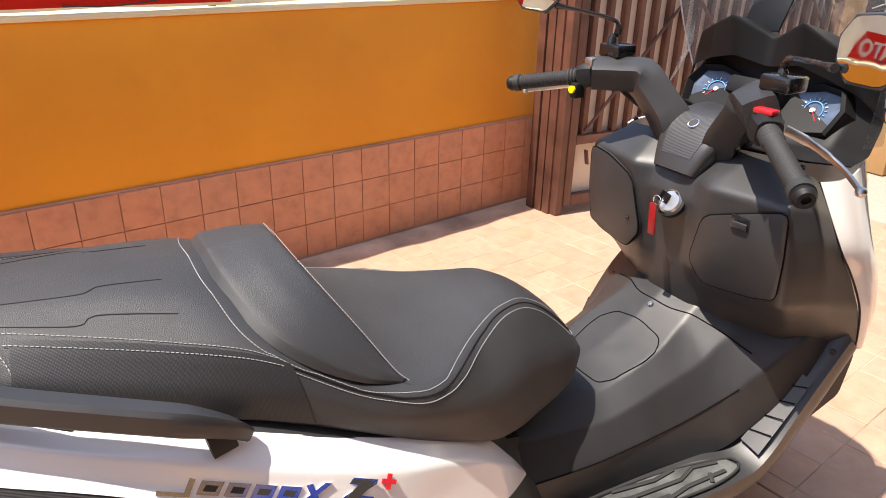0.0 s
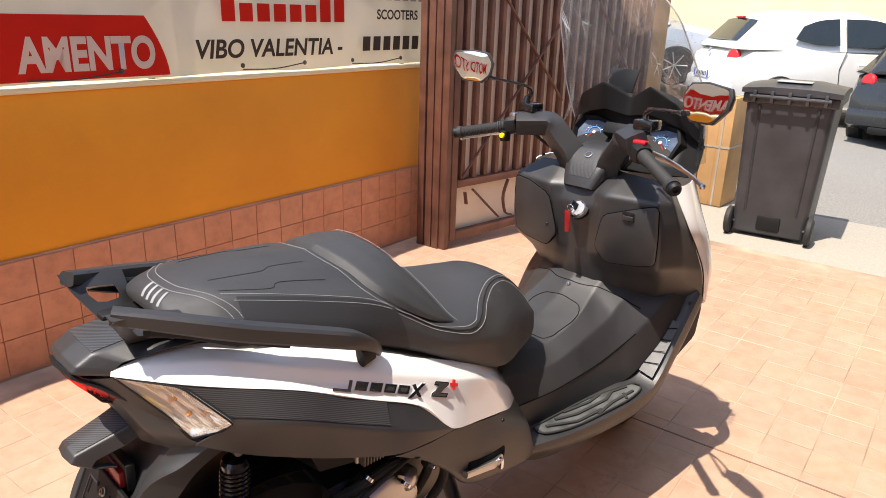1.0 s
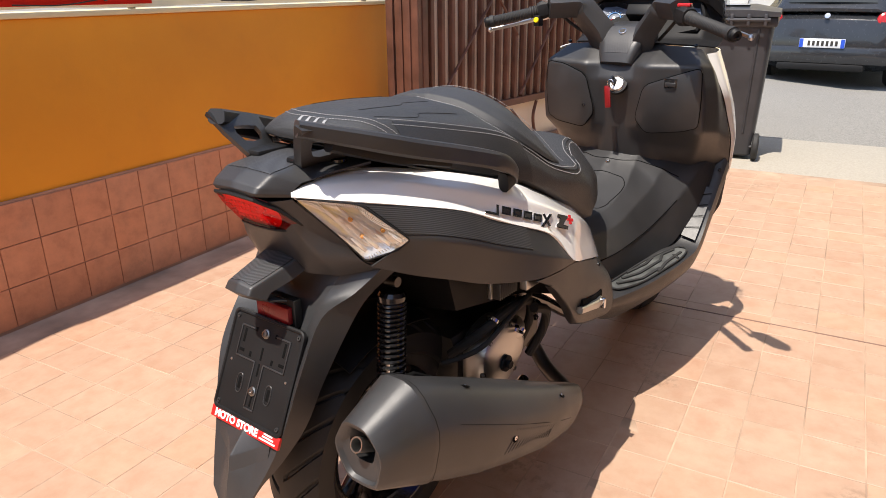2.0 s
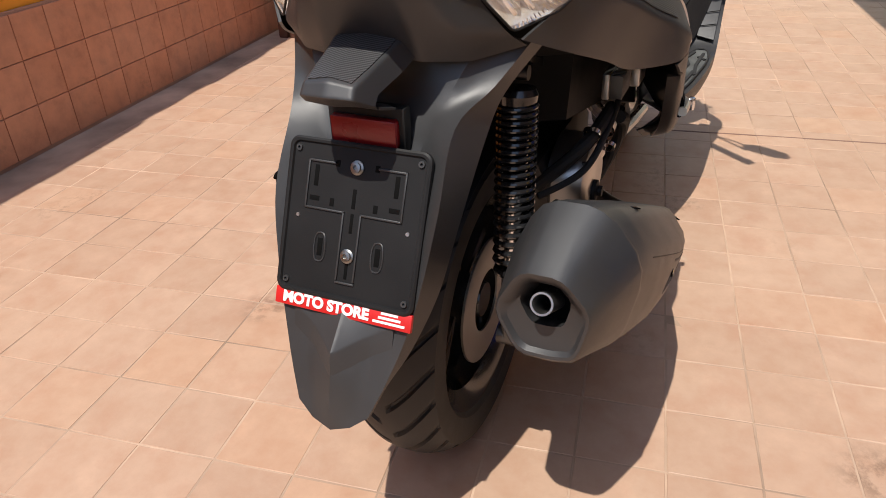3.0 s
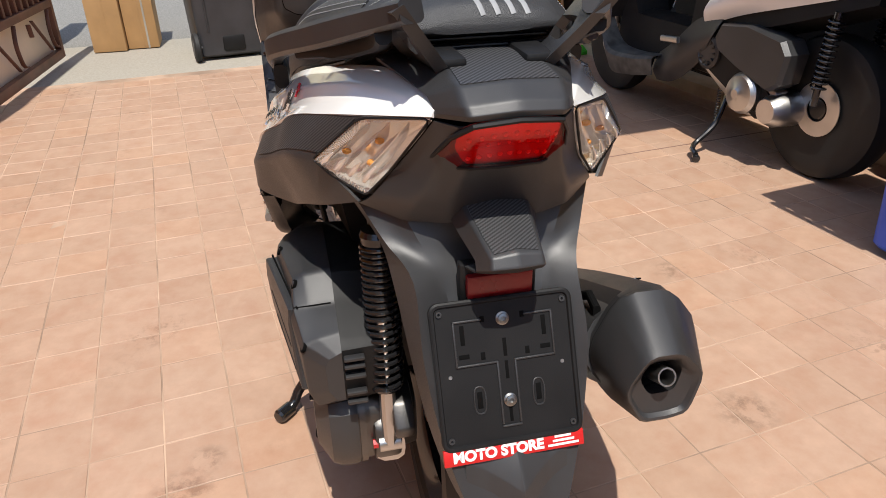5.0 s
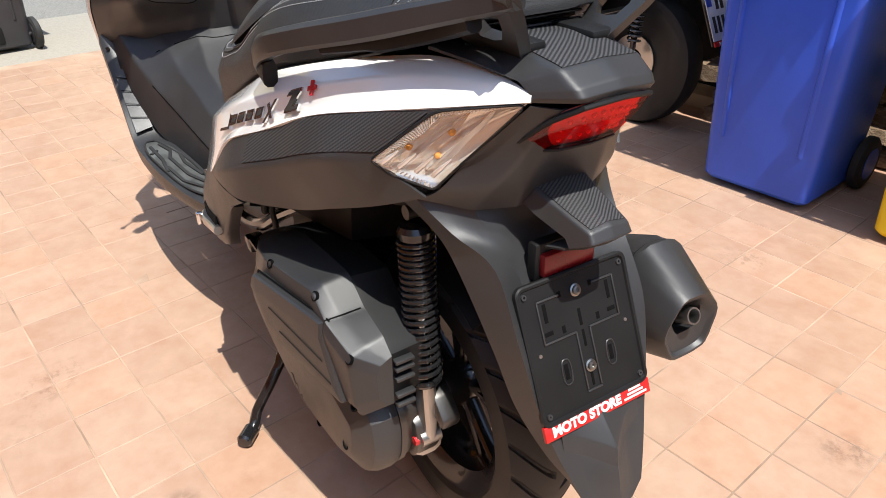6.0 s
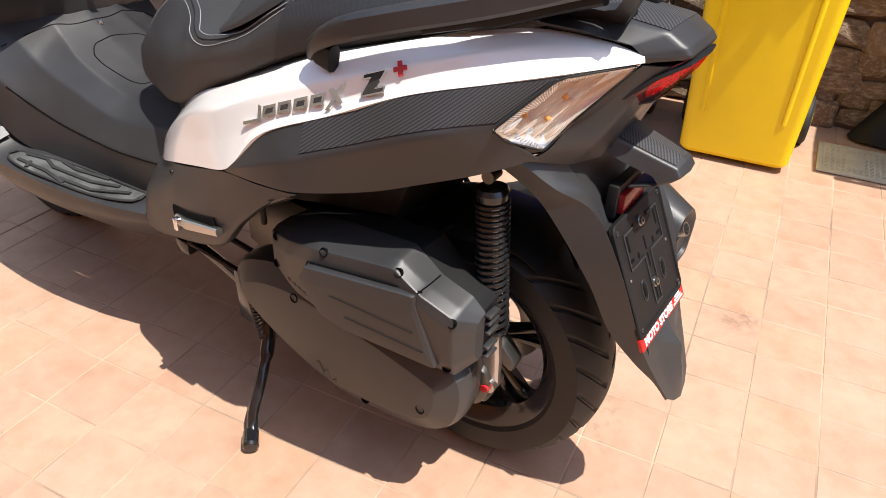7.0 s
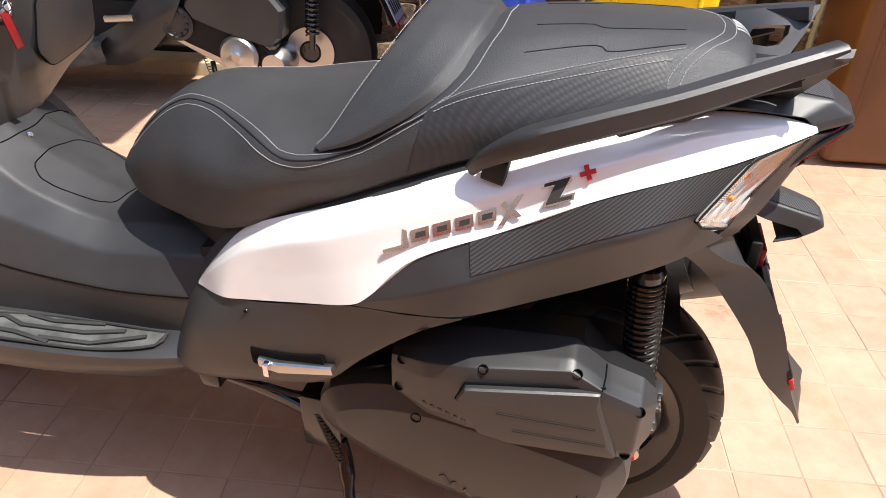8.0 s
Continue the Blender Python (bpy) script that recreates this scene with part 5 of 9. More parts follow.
# tail: deck, lamps, rear bodywork
def tail():
    deck_rows = [
        [(0.16, 0, 0.944), (0.16, 0.06, 0.944), (0.16, 0.125, 0.935)],
        [(0.09, 0, 0.949), (0.085, 0.06, 0.946), (0.09, 0.108, 0.93)],
        [(-0.01, 0, 0.94), (-0.006, 0.06, 0.936), (0.03, 0.087, 0.918)],
        [(-0.038, 0, 0.924), (-0.034, 0.058, 0.919), (0.016, 0.083, 0.907)],
        [(-0.045, 0, 0.914), (-0.041, 0.056, 0.91), (0.011, 0.083, 0.902)],
        [(-0.043, 0, 0.907), (-0.039, 0.052, 0.904), (0.012, 0.083, 0.897)],
    ]
    rows = [mys(list(reversed(r)), -1)[:-1] + r for r in deck_rows]
    deck = part("tail_deck", shell(surf(rows, 0, 0, tu=0.1, tv=0.1), 0.004, (0.1, 0, 0.85)), "plastic", scooter, "black tail deck", sharp=40)
    inlay = [[(x, -0.056, z), (x - 0.003, 0, z + 0.0012), (x, 0.056, z)] for x, z in ((0.15, 0.9485), (0.088, 0.952), (0.03, 0.9495), (-0.006, 0.942))]
    over = tree_of(deck)
    part("woven_skin", shell([[struck(over, (p_.x, p_.y, 1.1), (0, 0, -1), 0.0012) for p_ in r] for r in surf(inlay, 13, 14)], 0.001, (0.1, 0, 0.85)), "carbon", deck, "black carbon weave finish")
    # tail lamp
    t0 = [(0.034, 0.084, 0.84), (-0.008, 0.068, 0.877), (-0.042, 0.05, 0.899), (-0.05, 0.0, 0.905)]
    t1 = [(0.034, 0.083, 0.836), (-0.003, 0.064, 0.861), (-0.031, 0.046, 0.877), (-0.038, 0.0, 0.88)]
    t2 = [(0.037, 0.08, 0.83), (0.02, 0.058, 0.832), (0.002, 0.043, 0.836), (-0.004, 0.0, 0.837)]
    t0, t1, t2 = (c + mys(list(reversed(c[:-1])), -1) for c in (t0, t1, t2))
    lamp = part("tail_light", shell(surf([t0, t1, t2], 0, 0, tu=0.12, tv=0.15), 0.0035, (0.1, 0, 0.87)), "lens_red", scooter, "red tail lamp lens")
    inset = [[(p[0] + 0.0085, p[1] * 0.97, p[2] + 0.001) for p in c] for c in (t0, t1, t2)]
    back_lamp = part("lamp_reflector", shell(surf(inset, 40, 12), 0.002, (0.1, 0, 0.87)), "red_inner", lamp)
    for cur, deep in ((t0, inset[0]), (t2, inset[2])):
        part("housing_wall", shell(surf([[(p[0] + 0.003, p[1] * 0.985, p[2]) for p in cur], deep], 40, 3), 0.0015, (0.1, 0, 0.87)), "plastic_dark", lamp)
    glow = tree_of(back_lamp)
    for row, z0, count, wide, r in ((0, 0.886, 9, 0.05, 0.0034), (1, 0.874, 10, 0.052, 0.0022), (2, 0.856, 9, 0.046, 0.0034)):
        for i in range(count):
            y = (i / (count - 1) - 0.5) * 2 * wide
            at_ = struck(glow, (-0.2, y, z0 - 3.5 * y * y), (1, 0, 0), 0.0)
            part("led", lathe([(0, 0), (r, 0), (r * 0.8, 0.0018), (0, 0.0026)], aim(at_, (-1, 0, -0.3)), 8), "white_print", lamp)
    part("lamp_divider", tube([struck(glow, (-0.2, y, 0.87 - 2.6 * y * y), (1, 0, 0), -0.001) for y in (k * 0.0064 for k in range(-9, 10))], 0.0014, 5), "red_gloss", lamp)
    edge_ = t0 + list(reversed(t2))
    part("bezel", tube([Vector(v) + Vector((0.002, 0, 0)) for v in edge_ + edge_[:1]], 0.0032, 6), "plastic_dark", lamp)
    # woven rear skin below the lamp, with the hooded flap over the plate
    skin = [
        [(0.012, 0.083, 0.893), (0.046, 0.101, 0.853), (0.08, 0.123, 0.811), (0.1, 0.15, 0.772), (0.13, 0.164, 0.752)],
        [(-0.018, 0.06, 0.892), (0.01, 0.07, 0.855), (0.03, 0.082, 0.82), (0.052, 0.1, 0.78), (0.08, 0.112, 0.742)],
        [(-0.02, 0.034, 0.892), (0.002, 0.041, 0.86), (0.014, 0.047, 0.828), (0.034, 0.057, 0.785), (0.052, 0.062, 0.745)],
        [(-0.02, 0.0, 0.892), (0.0, 0.0, 0.862), (0.012, 0.0, 0.832), (0.034, 0.0, 0.79), (0.052, 0.0, 0.75)],
    ]
    full = skin + [mys(r, -1) for r in reversed(skin[:-1])]
    part("rear_skin", shell(surf(full, 20, 0, tv=0.1), 0.003, (0.2, 0, 0.85)), "plastic", scooter, "black rear body skin", sharp=45)
    f1 = [(0.055, 0.044, 0.775), (0.02, 0.04, 0.763), (-0.05, 0.032, 0.743), (-0.058, 0.033, 0.731), (-0.046, 0.034, 0.72), (0.005, 0.038, 0.705)]
    f2 = [(0.055, 0.0, 0.78), (0.02, 0.0, 0.768), (-0.052, 0.0, 0.748), (-0.062, 0.0, 0.732), (-0.048, 0.0, 0.718), (0.005, 0.0, 0.705)]
    f0 = [(0.06, 0.058, 0.755), (0.028, 0.051, 0.74), (-0.02, 0.043, 0.727), (-0.03, 0.044, 0.717), (-0.022, 0.043, 0.71), (0.01, 0.047, 0.7)]
    flap = [f0, f1, f2]
    full = flap + [mys(r, -1) for r in reversed(flap[:-1])]
    hood = part("plate_hood", shell(surf(full, 0, 0, tu=0.1, tv=0.1), 0.003, (0.1, 0, 0.71)), "plastic", scooter, "black hooded flap over the plate", sharp=40)
    hood_skin = tree_of(hood)
    inl = [[struck(hood_skin, (x, y * w, 1.0), (0, 0, -1), 0.0012) for x, w in ((0.05, 0.038), (0.03, 0.037), (0.005, 0.034), (-0.015, 0.032), (-0.033, 0.029), (-0.046, 0.027))] for y in (1, 0.75, 0.5, 0.25, 0, -0.25, -0.5, -0.75, -1)]
    part("woven_skin", shell(inl, 0.0012, (0.1, 0, 0.7)), "carbon", hood, "black carbon weave finish")
    part("rear_reflector", box(0.012, -0.044, 0.65, 0.026, 0.044, 0.684, 0.003), "red_deep", scooter, "red rear reflector")
    part("reflector_backing", box(0.022, -0.052, 0.642, 0.04, 0.052, 0.698, 0.004), "plastic_dark", scooter)
    # turn signals
    for s in SIDES:
        corner = [Vector(v) for v in ((0.013, 0.084, 0.896), (0.093, 0.157, 0.879), (0.153, 0.216, 0.811), (0.142, 0.195, 0.79), (0.104, 0.154, 0.773), (0.082, 0.126, 0.81))]
        rim = round_off(corner, 0.1)
        nrm = Vector((-0.66, 0.68, 0.12))
        back_ = Vector((0.5, -0.8, 0.0)).normalized()
        sig = part("turn_signal", dome([v + nrm * 0.003 for v in rim], nrm, 0.009, 0.0025, 5, s=s), "lens_clear", scooter, "clear rear turn signal lens")

        def inside(f, g):
            """A point of the lamp's mouth: f runs from the upper to the lower edge, g from the inner to the outer one."""
            return corner[0].lerp(corner[1], g).lerp(corner[5].lerp(corner[4], 0.6).lerp(corner[2], g), f)

        bowl = []
        for i in range(31):
            f = 0.03 + 0.94 * i / 30
            bowl.append([inside(f, 0.03 + 0.94 * j / 48) + back_ * (0.004 + 0.012 * abs(math.sin(math.pi * 3.5 * j / 48)) + 0.004 * math.sin(math.pi * f)) for j in range(49)])
        part("reflector", shell(bowl, 0.0015, (0.3, 0, 0.8), s), "reflector", sig, "bright channelled reflector", sharp=40)
        part("housing", dome([v + back_ * 0.003 for v in rim], back_, 0.022, 0.002, 6, s=s), "reflector", sig, sharp=30)
        for k in range(9):
            low, high = inside(0.99, 0.06 + 0.11 * k), inside(0.74, 0.06 + 0.11 * k)
            part("lens_flute", tube([my(low + nrm * 0.003, s), my(low.lerp(high, 0.5) + nrm * 0.006, s), my(high + nrm * 0.005, s)], [0.0034, 0.0034, 0.001], 10), "reflector" if k % 2 else "lens_clear", sig)
        for a_, b_, count, deep in ((corner[1], corner[2], 24, 0.013), (corner[0], corner[1], 26, 0.007), (corner[2], corner[4], 16, 0.006)):
            for k in range(count):
                p_ = a_.lerp(b_, (k + 0.5) / count)
                q_ = p_ + (sum(corner, Vector()) / 6 - p_).normalized() * deep
                part("rim_rib", bar([my(p_ + nrm * 0.001, s), my(q_ + nrm * 0.002, s)], 0.0018, 0.0016, n=6), "reflector", sig)
        for f, g in ((0.45, 0.5), (0.8, 0.36), (0.75, 0.78)):
            part("bulb", lathe([(0, 0), (0.0042, 0.002), (0.0046, 0.008), (0.003, 0.012), (0, 0.014)], aim(my(inside(f, g) + back_ * 0.019, s), my(tuple(nrm), s)), 14), "amber", sig, "amber bulb")
        part("bezel", tube([my(v + nrm * 0.002, s) for v in rim + rim[:1]], 0.0018, 6), "plastic_dark", sig)


tail()


def fender():
    """Rear mudguard: two arms from under the tail that join behind the plate and end in a pointed flap."""
    o = [(0.142, 0.168, 0.757), (0.088, 0.138, 0.712), (0.03, 0.111, 0.677), (-0.024, 0.111, 0.595), (-0.056, 0.1, 0.51), (-0.078, 0.086, 0.447), (-0.103, 0.068, 0.392), (-0.124, 0.05, 0.348)]
    i1 = [(0.092, 0.112, 0.75), (0.066, 0.09, 0.705), (0.045, 0.07, 0.667), (0.008, 0.06, 0.595), (-0.038, 0.055, 0.51), (-0.074, 0.045, 0.452), (-0.11, 0.036, 0.38), (-0.132, 0.027, 0.331)]
    c = [(0.07, 0.0, 0.75), (0.07, 0.0, 0.7), (0.045, 0.0, 0.66), (0.008, 0.0, 0.595), (-0.036, 0.0, 0.51), (-0.078, 0.0, 0.462), (-0.12, 0.0, 0.398), (-0.136, 0.0, 0.322)]
    side = [(0.172, 0.17, 0.742), (0.122, 0.14, 0.695), (0.082, 0.13, 0.65), (0.018, 0.119, 0.56), (-0.02, 0.106, 0.482), (-0.067, 0.088, 0.424), (-0.099, 0.066, 0.383), (-0.122, 0.05, 0.343)]
    rows = [side, o, i1, c, mys(i1, -1), mys(o, -1), mys(side, -1)]
    out = []
    for a, b in zip(rows, rows[1:]):
        seg = surf([a, b], 36, 5)
        out += seg if not out else seg[1:]
    guard = part("mudguard", shell(out, 0.004, (0.25, 0, 0.4)), "plastic", scooter, "black rear mudguard with pointed flap", sharp=24)
    # raised chevron pressed into the flap below the plate
    skin = tree_of(guard)
    ys = [-0.07 + 0.14 * k / 28 for k in range(29)]

    def line(z0, rise, lift):
        pts = []
        for y in ys:
            q = struck(skin, (-0.5, y, z0 + rise * abs(y)), (1, 0, 0))
            pts.append(q + Vector((-0.86, 0, 0.5)) * lift * (1.0 - 0.6 * abs(y) / 0.07))
        return pts

    part("chevron", shell([line(0.474, 0.05, 0.001), line(0.424, 0.5, 0.009), line(0.42, 0.5, 0.0085), line(0.392, 0.55, -0.001)], 0.002, (0.25, 0, 0.4)), "plastic", guard, sharp=24)
    # plate carrier with its ribs, slots and screws
    nrm = Vector((-0.911, 0, 0.412)).normalized()
    up = Vector((0.412, 0, 0.911))
    m = Matrix(((0, up.x, nrm.x, -0.035), (-1, up.y, nrm.y, 0.002), (0, up.z, nrm.z, 0.5668), (0, 0, 0, 1)))
    H, W = 0.0975, 0.096

    def rounded(w, h, r, z):
        """A rectangle with round corners on the carrier's face."""
        return [tuple(m @ Vector((sx * (w - r) + r * math.cos(a), sy * (h - r) + r * math.sin(a), z))) for sx, sy, a0 in ((1, 1, 0), (-1, 1, 90), (-1, -1, 180), (1, -1, 270)) for a in (radians(a0 + 15 * k) for k in range(7))]

    body = loft([rounded(W - 0.003, H - 0.003, 0.011, -0.012), rounded(W, H, 0.013, -0.009), rounded(W, H, 0.013, -0.0025), rounded(W - 0.0025, H - 0.0025, 0.011, -0.001), rounded(W - 0.0055, H - 0.0055, 0.009, -0.0012), rounded(W - 0.007, H - 0.007, 0.008, -0.004)])
    plate = part("plate_carrier", body, "plastic_dark", scooter, "empty black number plate carrier")

    def rib(x0, y0, x1, y1, w=0.0022, h=0.002):
        part("rib", box(min(x0, x1) - w, min(y0, y1) - w, -0.005, max(x0, x1) + w, max(y0, y1) + w, -0.004 + h, 0.0008, m=m), "plastic", plate)

    for a in ((-0.066, 0.07, -0.03, 0.07), (0.03, 0.07, 0.066, 0.07), (-0.066, 0.012, -0.066, 0.07), (0.066, 0.012, 0.066, 0.07), (-0.066, 0.012, -0.012, 0.012), (0.012, 0.012, 0.066, 0.012), (-0.012, -0.07, -0.012, 0.012), (0.012, -0.07, 0.012, 0.012), (-0.012, -0.074, 0.012, -0.074)):
        rib(*a, w=0.0013, h=0.0022)
    # Uncut slots: raised blocks coloured black for the dark of the openings.
    for x, y, w, h in ((-0.055, 0.052, 0.003, 0.013), (0.055, 0.052, 0.003, 0.013), (-0.055, 0.024, 0.007, 0.003), (0.055, 0.024, 0.007, 0.003), (-0.03, 0.022, 0.003, 0.005), (0.03, 0.022, 0.003, 0.005), (0, 0.03, 0.0025, 0.012), (0, 0.0, 0.0022, 0.012), (0, -0.055, 0.0022, 0.014), (-0.04, -0.035, 0.0035, 0.011), (0.04, -0.035, 0.0035, 0.011), (-0.027, 0.07, 0.003, 0.004), (0.027, 0.07, 0.003, 0.004)):
        part("slot", box(x - w, y - h, -0.006, x + w, y + h, -0.0036, 0.0003, m=m), "gap_shade", plate)
    for x in (-0.04, 0.04):
        ringp = [(x + (0.008 if c > 0 else -0.008) * abs(c) ** 0.6, -0.035 + 0.018 * math.sin(a)) for a in (2 * math.pi * i / 20 for i in range(20)) for c in (math.cos(a),)]
        part("slot_rim", tube([m @ Vector((px, py, -0.0035)) for px, py in ringp + ringp[:1]], 0.0011, 5), "plastic", plate)
    for x, y in ((-0.083, 0.083), (0.083, 0.083), (-0.083, -0.083), (0.083, -0.083)):
        part("boss", lathe([(0.0018, 0.0), (0.0045, 0.0), (0.004, 0.0035), (0.0018, 0.0035), (0.0016, 0.001), (0, 0.001)], m @ Matrix.Translation((x, y, -0.005)), 12), "plastic", plate)
    for x, y in ((-0.076, 0.0), (0.076, 0.0)):
        part("boss", lathe([(0.0, 0.0), (0.003, 0.0), (0.0025, 0.002), (0.0, 0.002)], m @ Matrix.Translation((x, y, -0.005)), 10), "alu", plate)
    for y in (0.068, -0.04):
        part("screw", lathe([(0, -0.003), (0.009, -0.003), (0.009, 0.0), (0.0065, 0.001), (0.0065, 0.004), (0.003, 0.0045), (0.0028, 0.002), (0, 0.002)], m @ Matrix.Translation((0, y, -0.002)), 16), "zinc", plate, "zinc plated screw with washer")
    stick = part("dealer_strip", box(-W, -H - 0.019, -0.01, W, -H + 0.003, -0.003, 0.0015, m=m), "red", plate, "red dealer strip with white lettering")
    t = text_mesh("MOTO STORE", 0.0188, 0.0003, 0.0009)
    t.transform(m @ Matrix.Translation((-W + 0.012, -H - 0.014, -0.0025)) @ Matrix.Diagonal((1.04, 1, 1, 1)))
    for one in letters(t):
        part("letter", one, "white_print", stick, recalc=False)
    for k, (a, b) in enumerate(((0.055, 0.078), (0.052, 0.082), (0.045, 0.088))):
        part("small_print_bar", box(a, -H - 0.0035 - 0.0055 * k, -0.0032, b, -H - 0.0005 - 0.0055 * k, -0.0024, m=m), "white_print", stick)


fender()


def rails():
    for s in SIDES:
        path = even(mys([(0.448, 0.24, 0.857), (0.425, 0.25, 0.882), (0.375, 0.25, 0.91), (0.30, 0.229, 0.933), (0.2, 0.192, 0.959), (0.1, 0.145, 0.988), (0.016, 0.103, 1.012)], s), 40)
        n = len(path)
        w = [0.016 + 0.015 * min(1, i / 8) for i in range(n)]
        h = [0.018 + 0.016 * min(1, i / 7) - 0.008 * max(0, (i - 26) / 14) for i in range(n)]
        rail = part("grab_rail", bar(path, w, h, n=16, power=6.0), "plastic", scooter, "black passenger grab rail", sharp=40)
        part("rail_foot", bar(mys([(0.43, 0.243, 0.868), (0.4, 0.246, 0.862)], s), 0.022, 0.04), "plastic_dark", rail)
        # slotted web from the rail's end down to the deck
        ring = [(0.004, 0.113, 1.02), (0.06, 0.118, 1.012), (0.118, 0.122, 1.0), (0.12, 0.088, 0.955), (0.11, 0.066, 0.942), (0.075, 0.058, 0.941), (0.045, 0.058, 0.944), (0.02, 0.088, 0.985)]
        hole = [(0.042, 0.093, 0.992), (0.065, 0.094, 0.99), (0.092, 0.095, 0.985), (0.097, 0.088, 0.973), (0.092, 0.08, 0.963), (0.07, 0.077, 0.962), (0.054, 0.078, 0.966), (0.043, 0.087, 0.98)]
        bm = bmesh.new()
        a = [bm.verts.new(my(p, s)) for p in ring]
        b = [bm.verts.new(my(p, s)) for p in hole]
        a2 = [bm.verts.new(my((p[0] + 0.004, p[1] + 0.012, p[2] - 0.008), s)) for p in ring]
        b2 = [bm.verts.new(my((p[0] + 0.004, p[1] + 0.012, p[2] - 0.008), s)) for p in hole]
        for k in range(8):
            q = (k + 1) % 8
            for quad in ([a[k], a[q], b[q], b[k]], [a2[k], a2[q], b2[q], b2[k]], [a[k], a[q], a2[q], a2[k]], [b[k], b[q], b2[q], b2[k]]):
                bm.faces.new(quad)
        part("rail_web", bm, "plastic", rail, "slotted web of the grab rail", sharp=30)
        part("rail_mount", box(0.045, 0.035 if s > 0 else -0.075, 0.94, 0.125, 0.075 if s > 0 else -0.035, 0.953, 0.005), "plastic_dark", rail)
        part("rail_under", bar(even(mys([(0.06, 0.128, 0.985), (0.12, 0.13, 0.965), (0.2, 0.175, 0.94), (0.27, 0.215, 0.925)], s), 12), 0.02, [0.03] * 8 + [0.02] * 4), "plastic_dark", rail)
    for k in range(3):
        part("tail_rib", bar([(0.13, -0.09, 0.958 - 0.01 * k), (0.122, 0, 0.96 - 0.01 * k), (0.13, 0.09, 0.958 - 0.01 * k)], 0.006, 0.003), "plastic", scooter)
    part("seat_lock", lathe([(0, 0), (0.016, 0), (0.016, 0.005), (0.012, 0.007), (0, 0.007)], Matrix.Translation((0.12, -0.085, 0.938)), 20), "gloss_black", scooter, "round black lock cover")


rails()


def running_gear():
    # rear wheel
    c = Vector((0.265, 0, 0.278))

    def wheel(name, c, R, width, rim_r, disc_side):
        bm = bmesh.new()
        nseg, prof = 300, []
        for k in range(25):
            a = (k / 24 - 0.5) * 2
            y = a * width / 2 * (1.0 if abs(a) < 0.8 else 1.0)
            drop = 0.03 * abs(a) ** 2.4
            prof.append((y, R - drop))
        side = [(width / 2 * 1.02, R - 0.045), (width / 2 * 0.98, rim_r + 0.01), (width / 2 * 0.86, rim_r)]
        prof = [(-y, r) for y, r in reversed(side)] + prof + side
        loops = []
        for i in range(nseg):
            loop = []
            for y, r in prof:
                f = abs(y) / (width / 2)
                th = 2 * math.pi * (i / nseg - 0.75 * min(f, 1.0) ** 1.3 / 15)
                step = (i + (0 if y < 0 else 6)) % 12
                r2 = r - (0.006 if step in (0, 1) and 0.1 < f < 0.97 and r > R - 0.045 else 0.0)
                loop.append(bm.verts.new((c.x + r2 * math.cos(th), y, c.z + r2 * math.sin(th))))
            loops.append(loop)
        grid_faces(bm, loops, close_v=True)
        w = new(name)
        w.parent = scooter
        part("tyre", bm, "tyre", w, "black tyre with curved tread grooves", sharp=28)
        rim = lathe([(rim_r - 0.004, -width * 0.43), (rim_r + 0.006, -width * 0.45), (rim_r + 0.006, -width * 0.41), (rim_r - 0.016, -width * 0.36), (rim_r - 0.03, 0), (rim_r - 0.016, width * 0.36), (rim_r + 0.006, width * 0.41), (rim_r + 0.006, width * 0.45), (rim_r - 0.004, width * 0.43), (rim_r - 0.03, width * 0.3), (rim_r - 0.038, 0), (rim_r - 0.03, -width * 0.3), (rim_r - 0.004, -width * 0.43)], aim(c, (0, 1, 0)), 56)
        part("rim", rim, "gloss_black", w, "gloss black cast rim")
        part("hub", lathe([(0, -0.06), (0.03, -0.06), (0.04, -0.03), (0.045, 0.03), (0.035, 0.06), (0, 0.06)], aim(c, (0, 1, 0)), 24), "gloss_black", w)
        for k in range(5):
            a = 2 * math.pi * k / 5 + 0.3
            for d in (-0.13, 0.13):
                p0 = c + Vector((0.04 * math.cos(a), 0.0, 0.04 * math.sin(a)))
                p1 = c + Vector(((rim_r - 0.03) * math.cos(a + d), 0.0, (rim_r - 0.03) * math.sin(a + d)))
                part("spoke", bar([p0, p0.lerp(p1, 0.5), p1], [0.022, 0.016, 0.02], 0.03, up=(0, 1, 0)), "gloss_black", w)
        disc = lathe([(0.055, -0.002), (0.11, -0.002), (0.11, 0.002), (0.055, 0.002), (0.055, -0.002)], aim((c.x, disc_side * 0.062, c.z), (0, 1, 0)), 40)
        part("brake_disc", disc, "alu", w, "steel brake disc")
        return w

    wheel("rear_wheel", c, 0.275, 0.15, 0.192, -1)
    wheel("front_wheel", Vector((1.83, 0, 0.278)), 0.277, 0.115, 0.178, -1)
    fm = []
    for k in range(15):
        a = radians(20 + 140 * k / 14)
        fm.append([(1.83 + 0.3 * math.cos(a), y, 0.278 + (0.3 - 4.5 * y * y) * math.sin(a)) for y in (-0.07, -0.05, -0.02, 0, 0.02, 0.05, 0.07)])
    part("front_mudguard", shell(surf(fm, 13, 24), 0.003, (1.83, 0, 0.278)), "plastic", scooter, "black front mudguard")
    for s in SIDES:
        part("fork_leg", tube(mys([(1.83, 0.085, 0.278), (1.7, 0.085, 0.62)], s), [0.026, 0.022], 14), "gloss_black", scooter)
    # inner hugger over the rear tyre
    hg = []
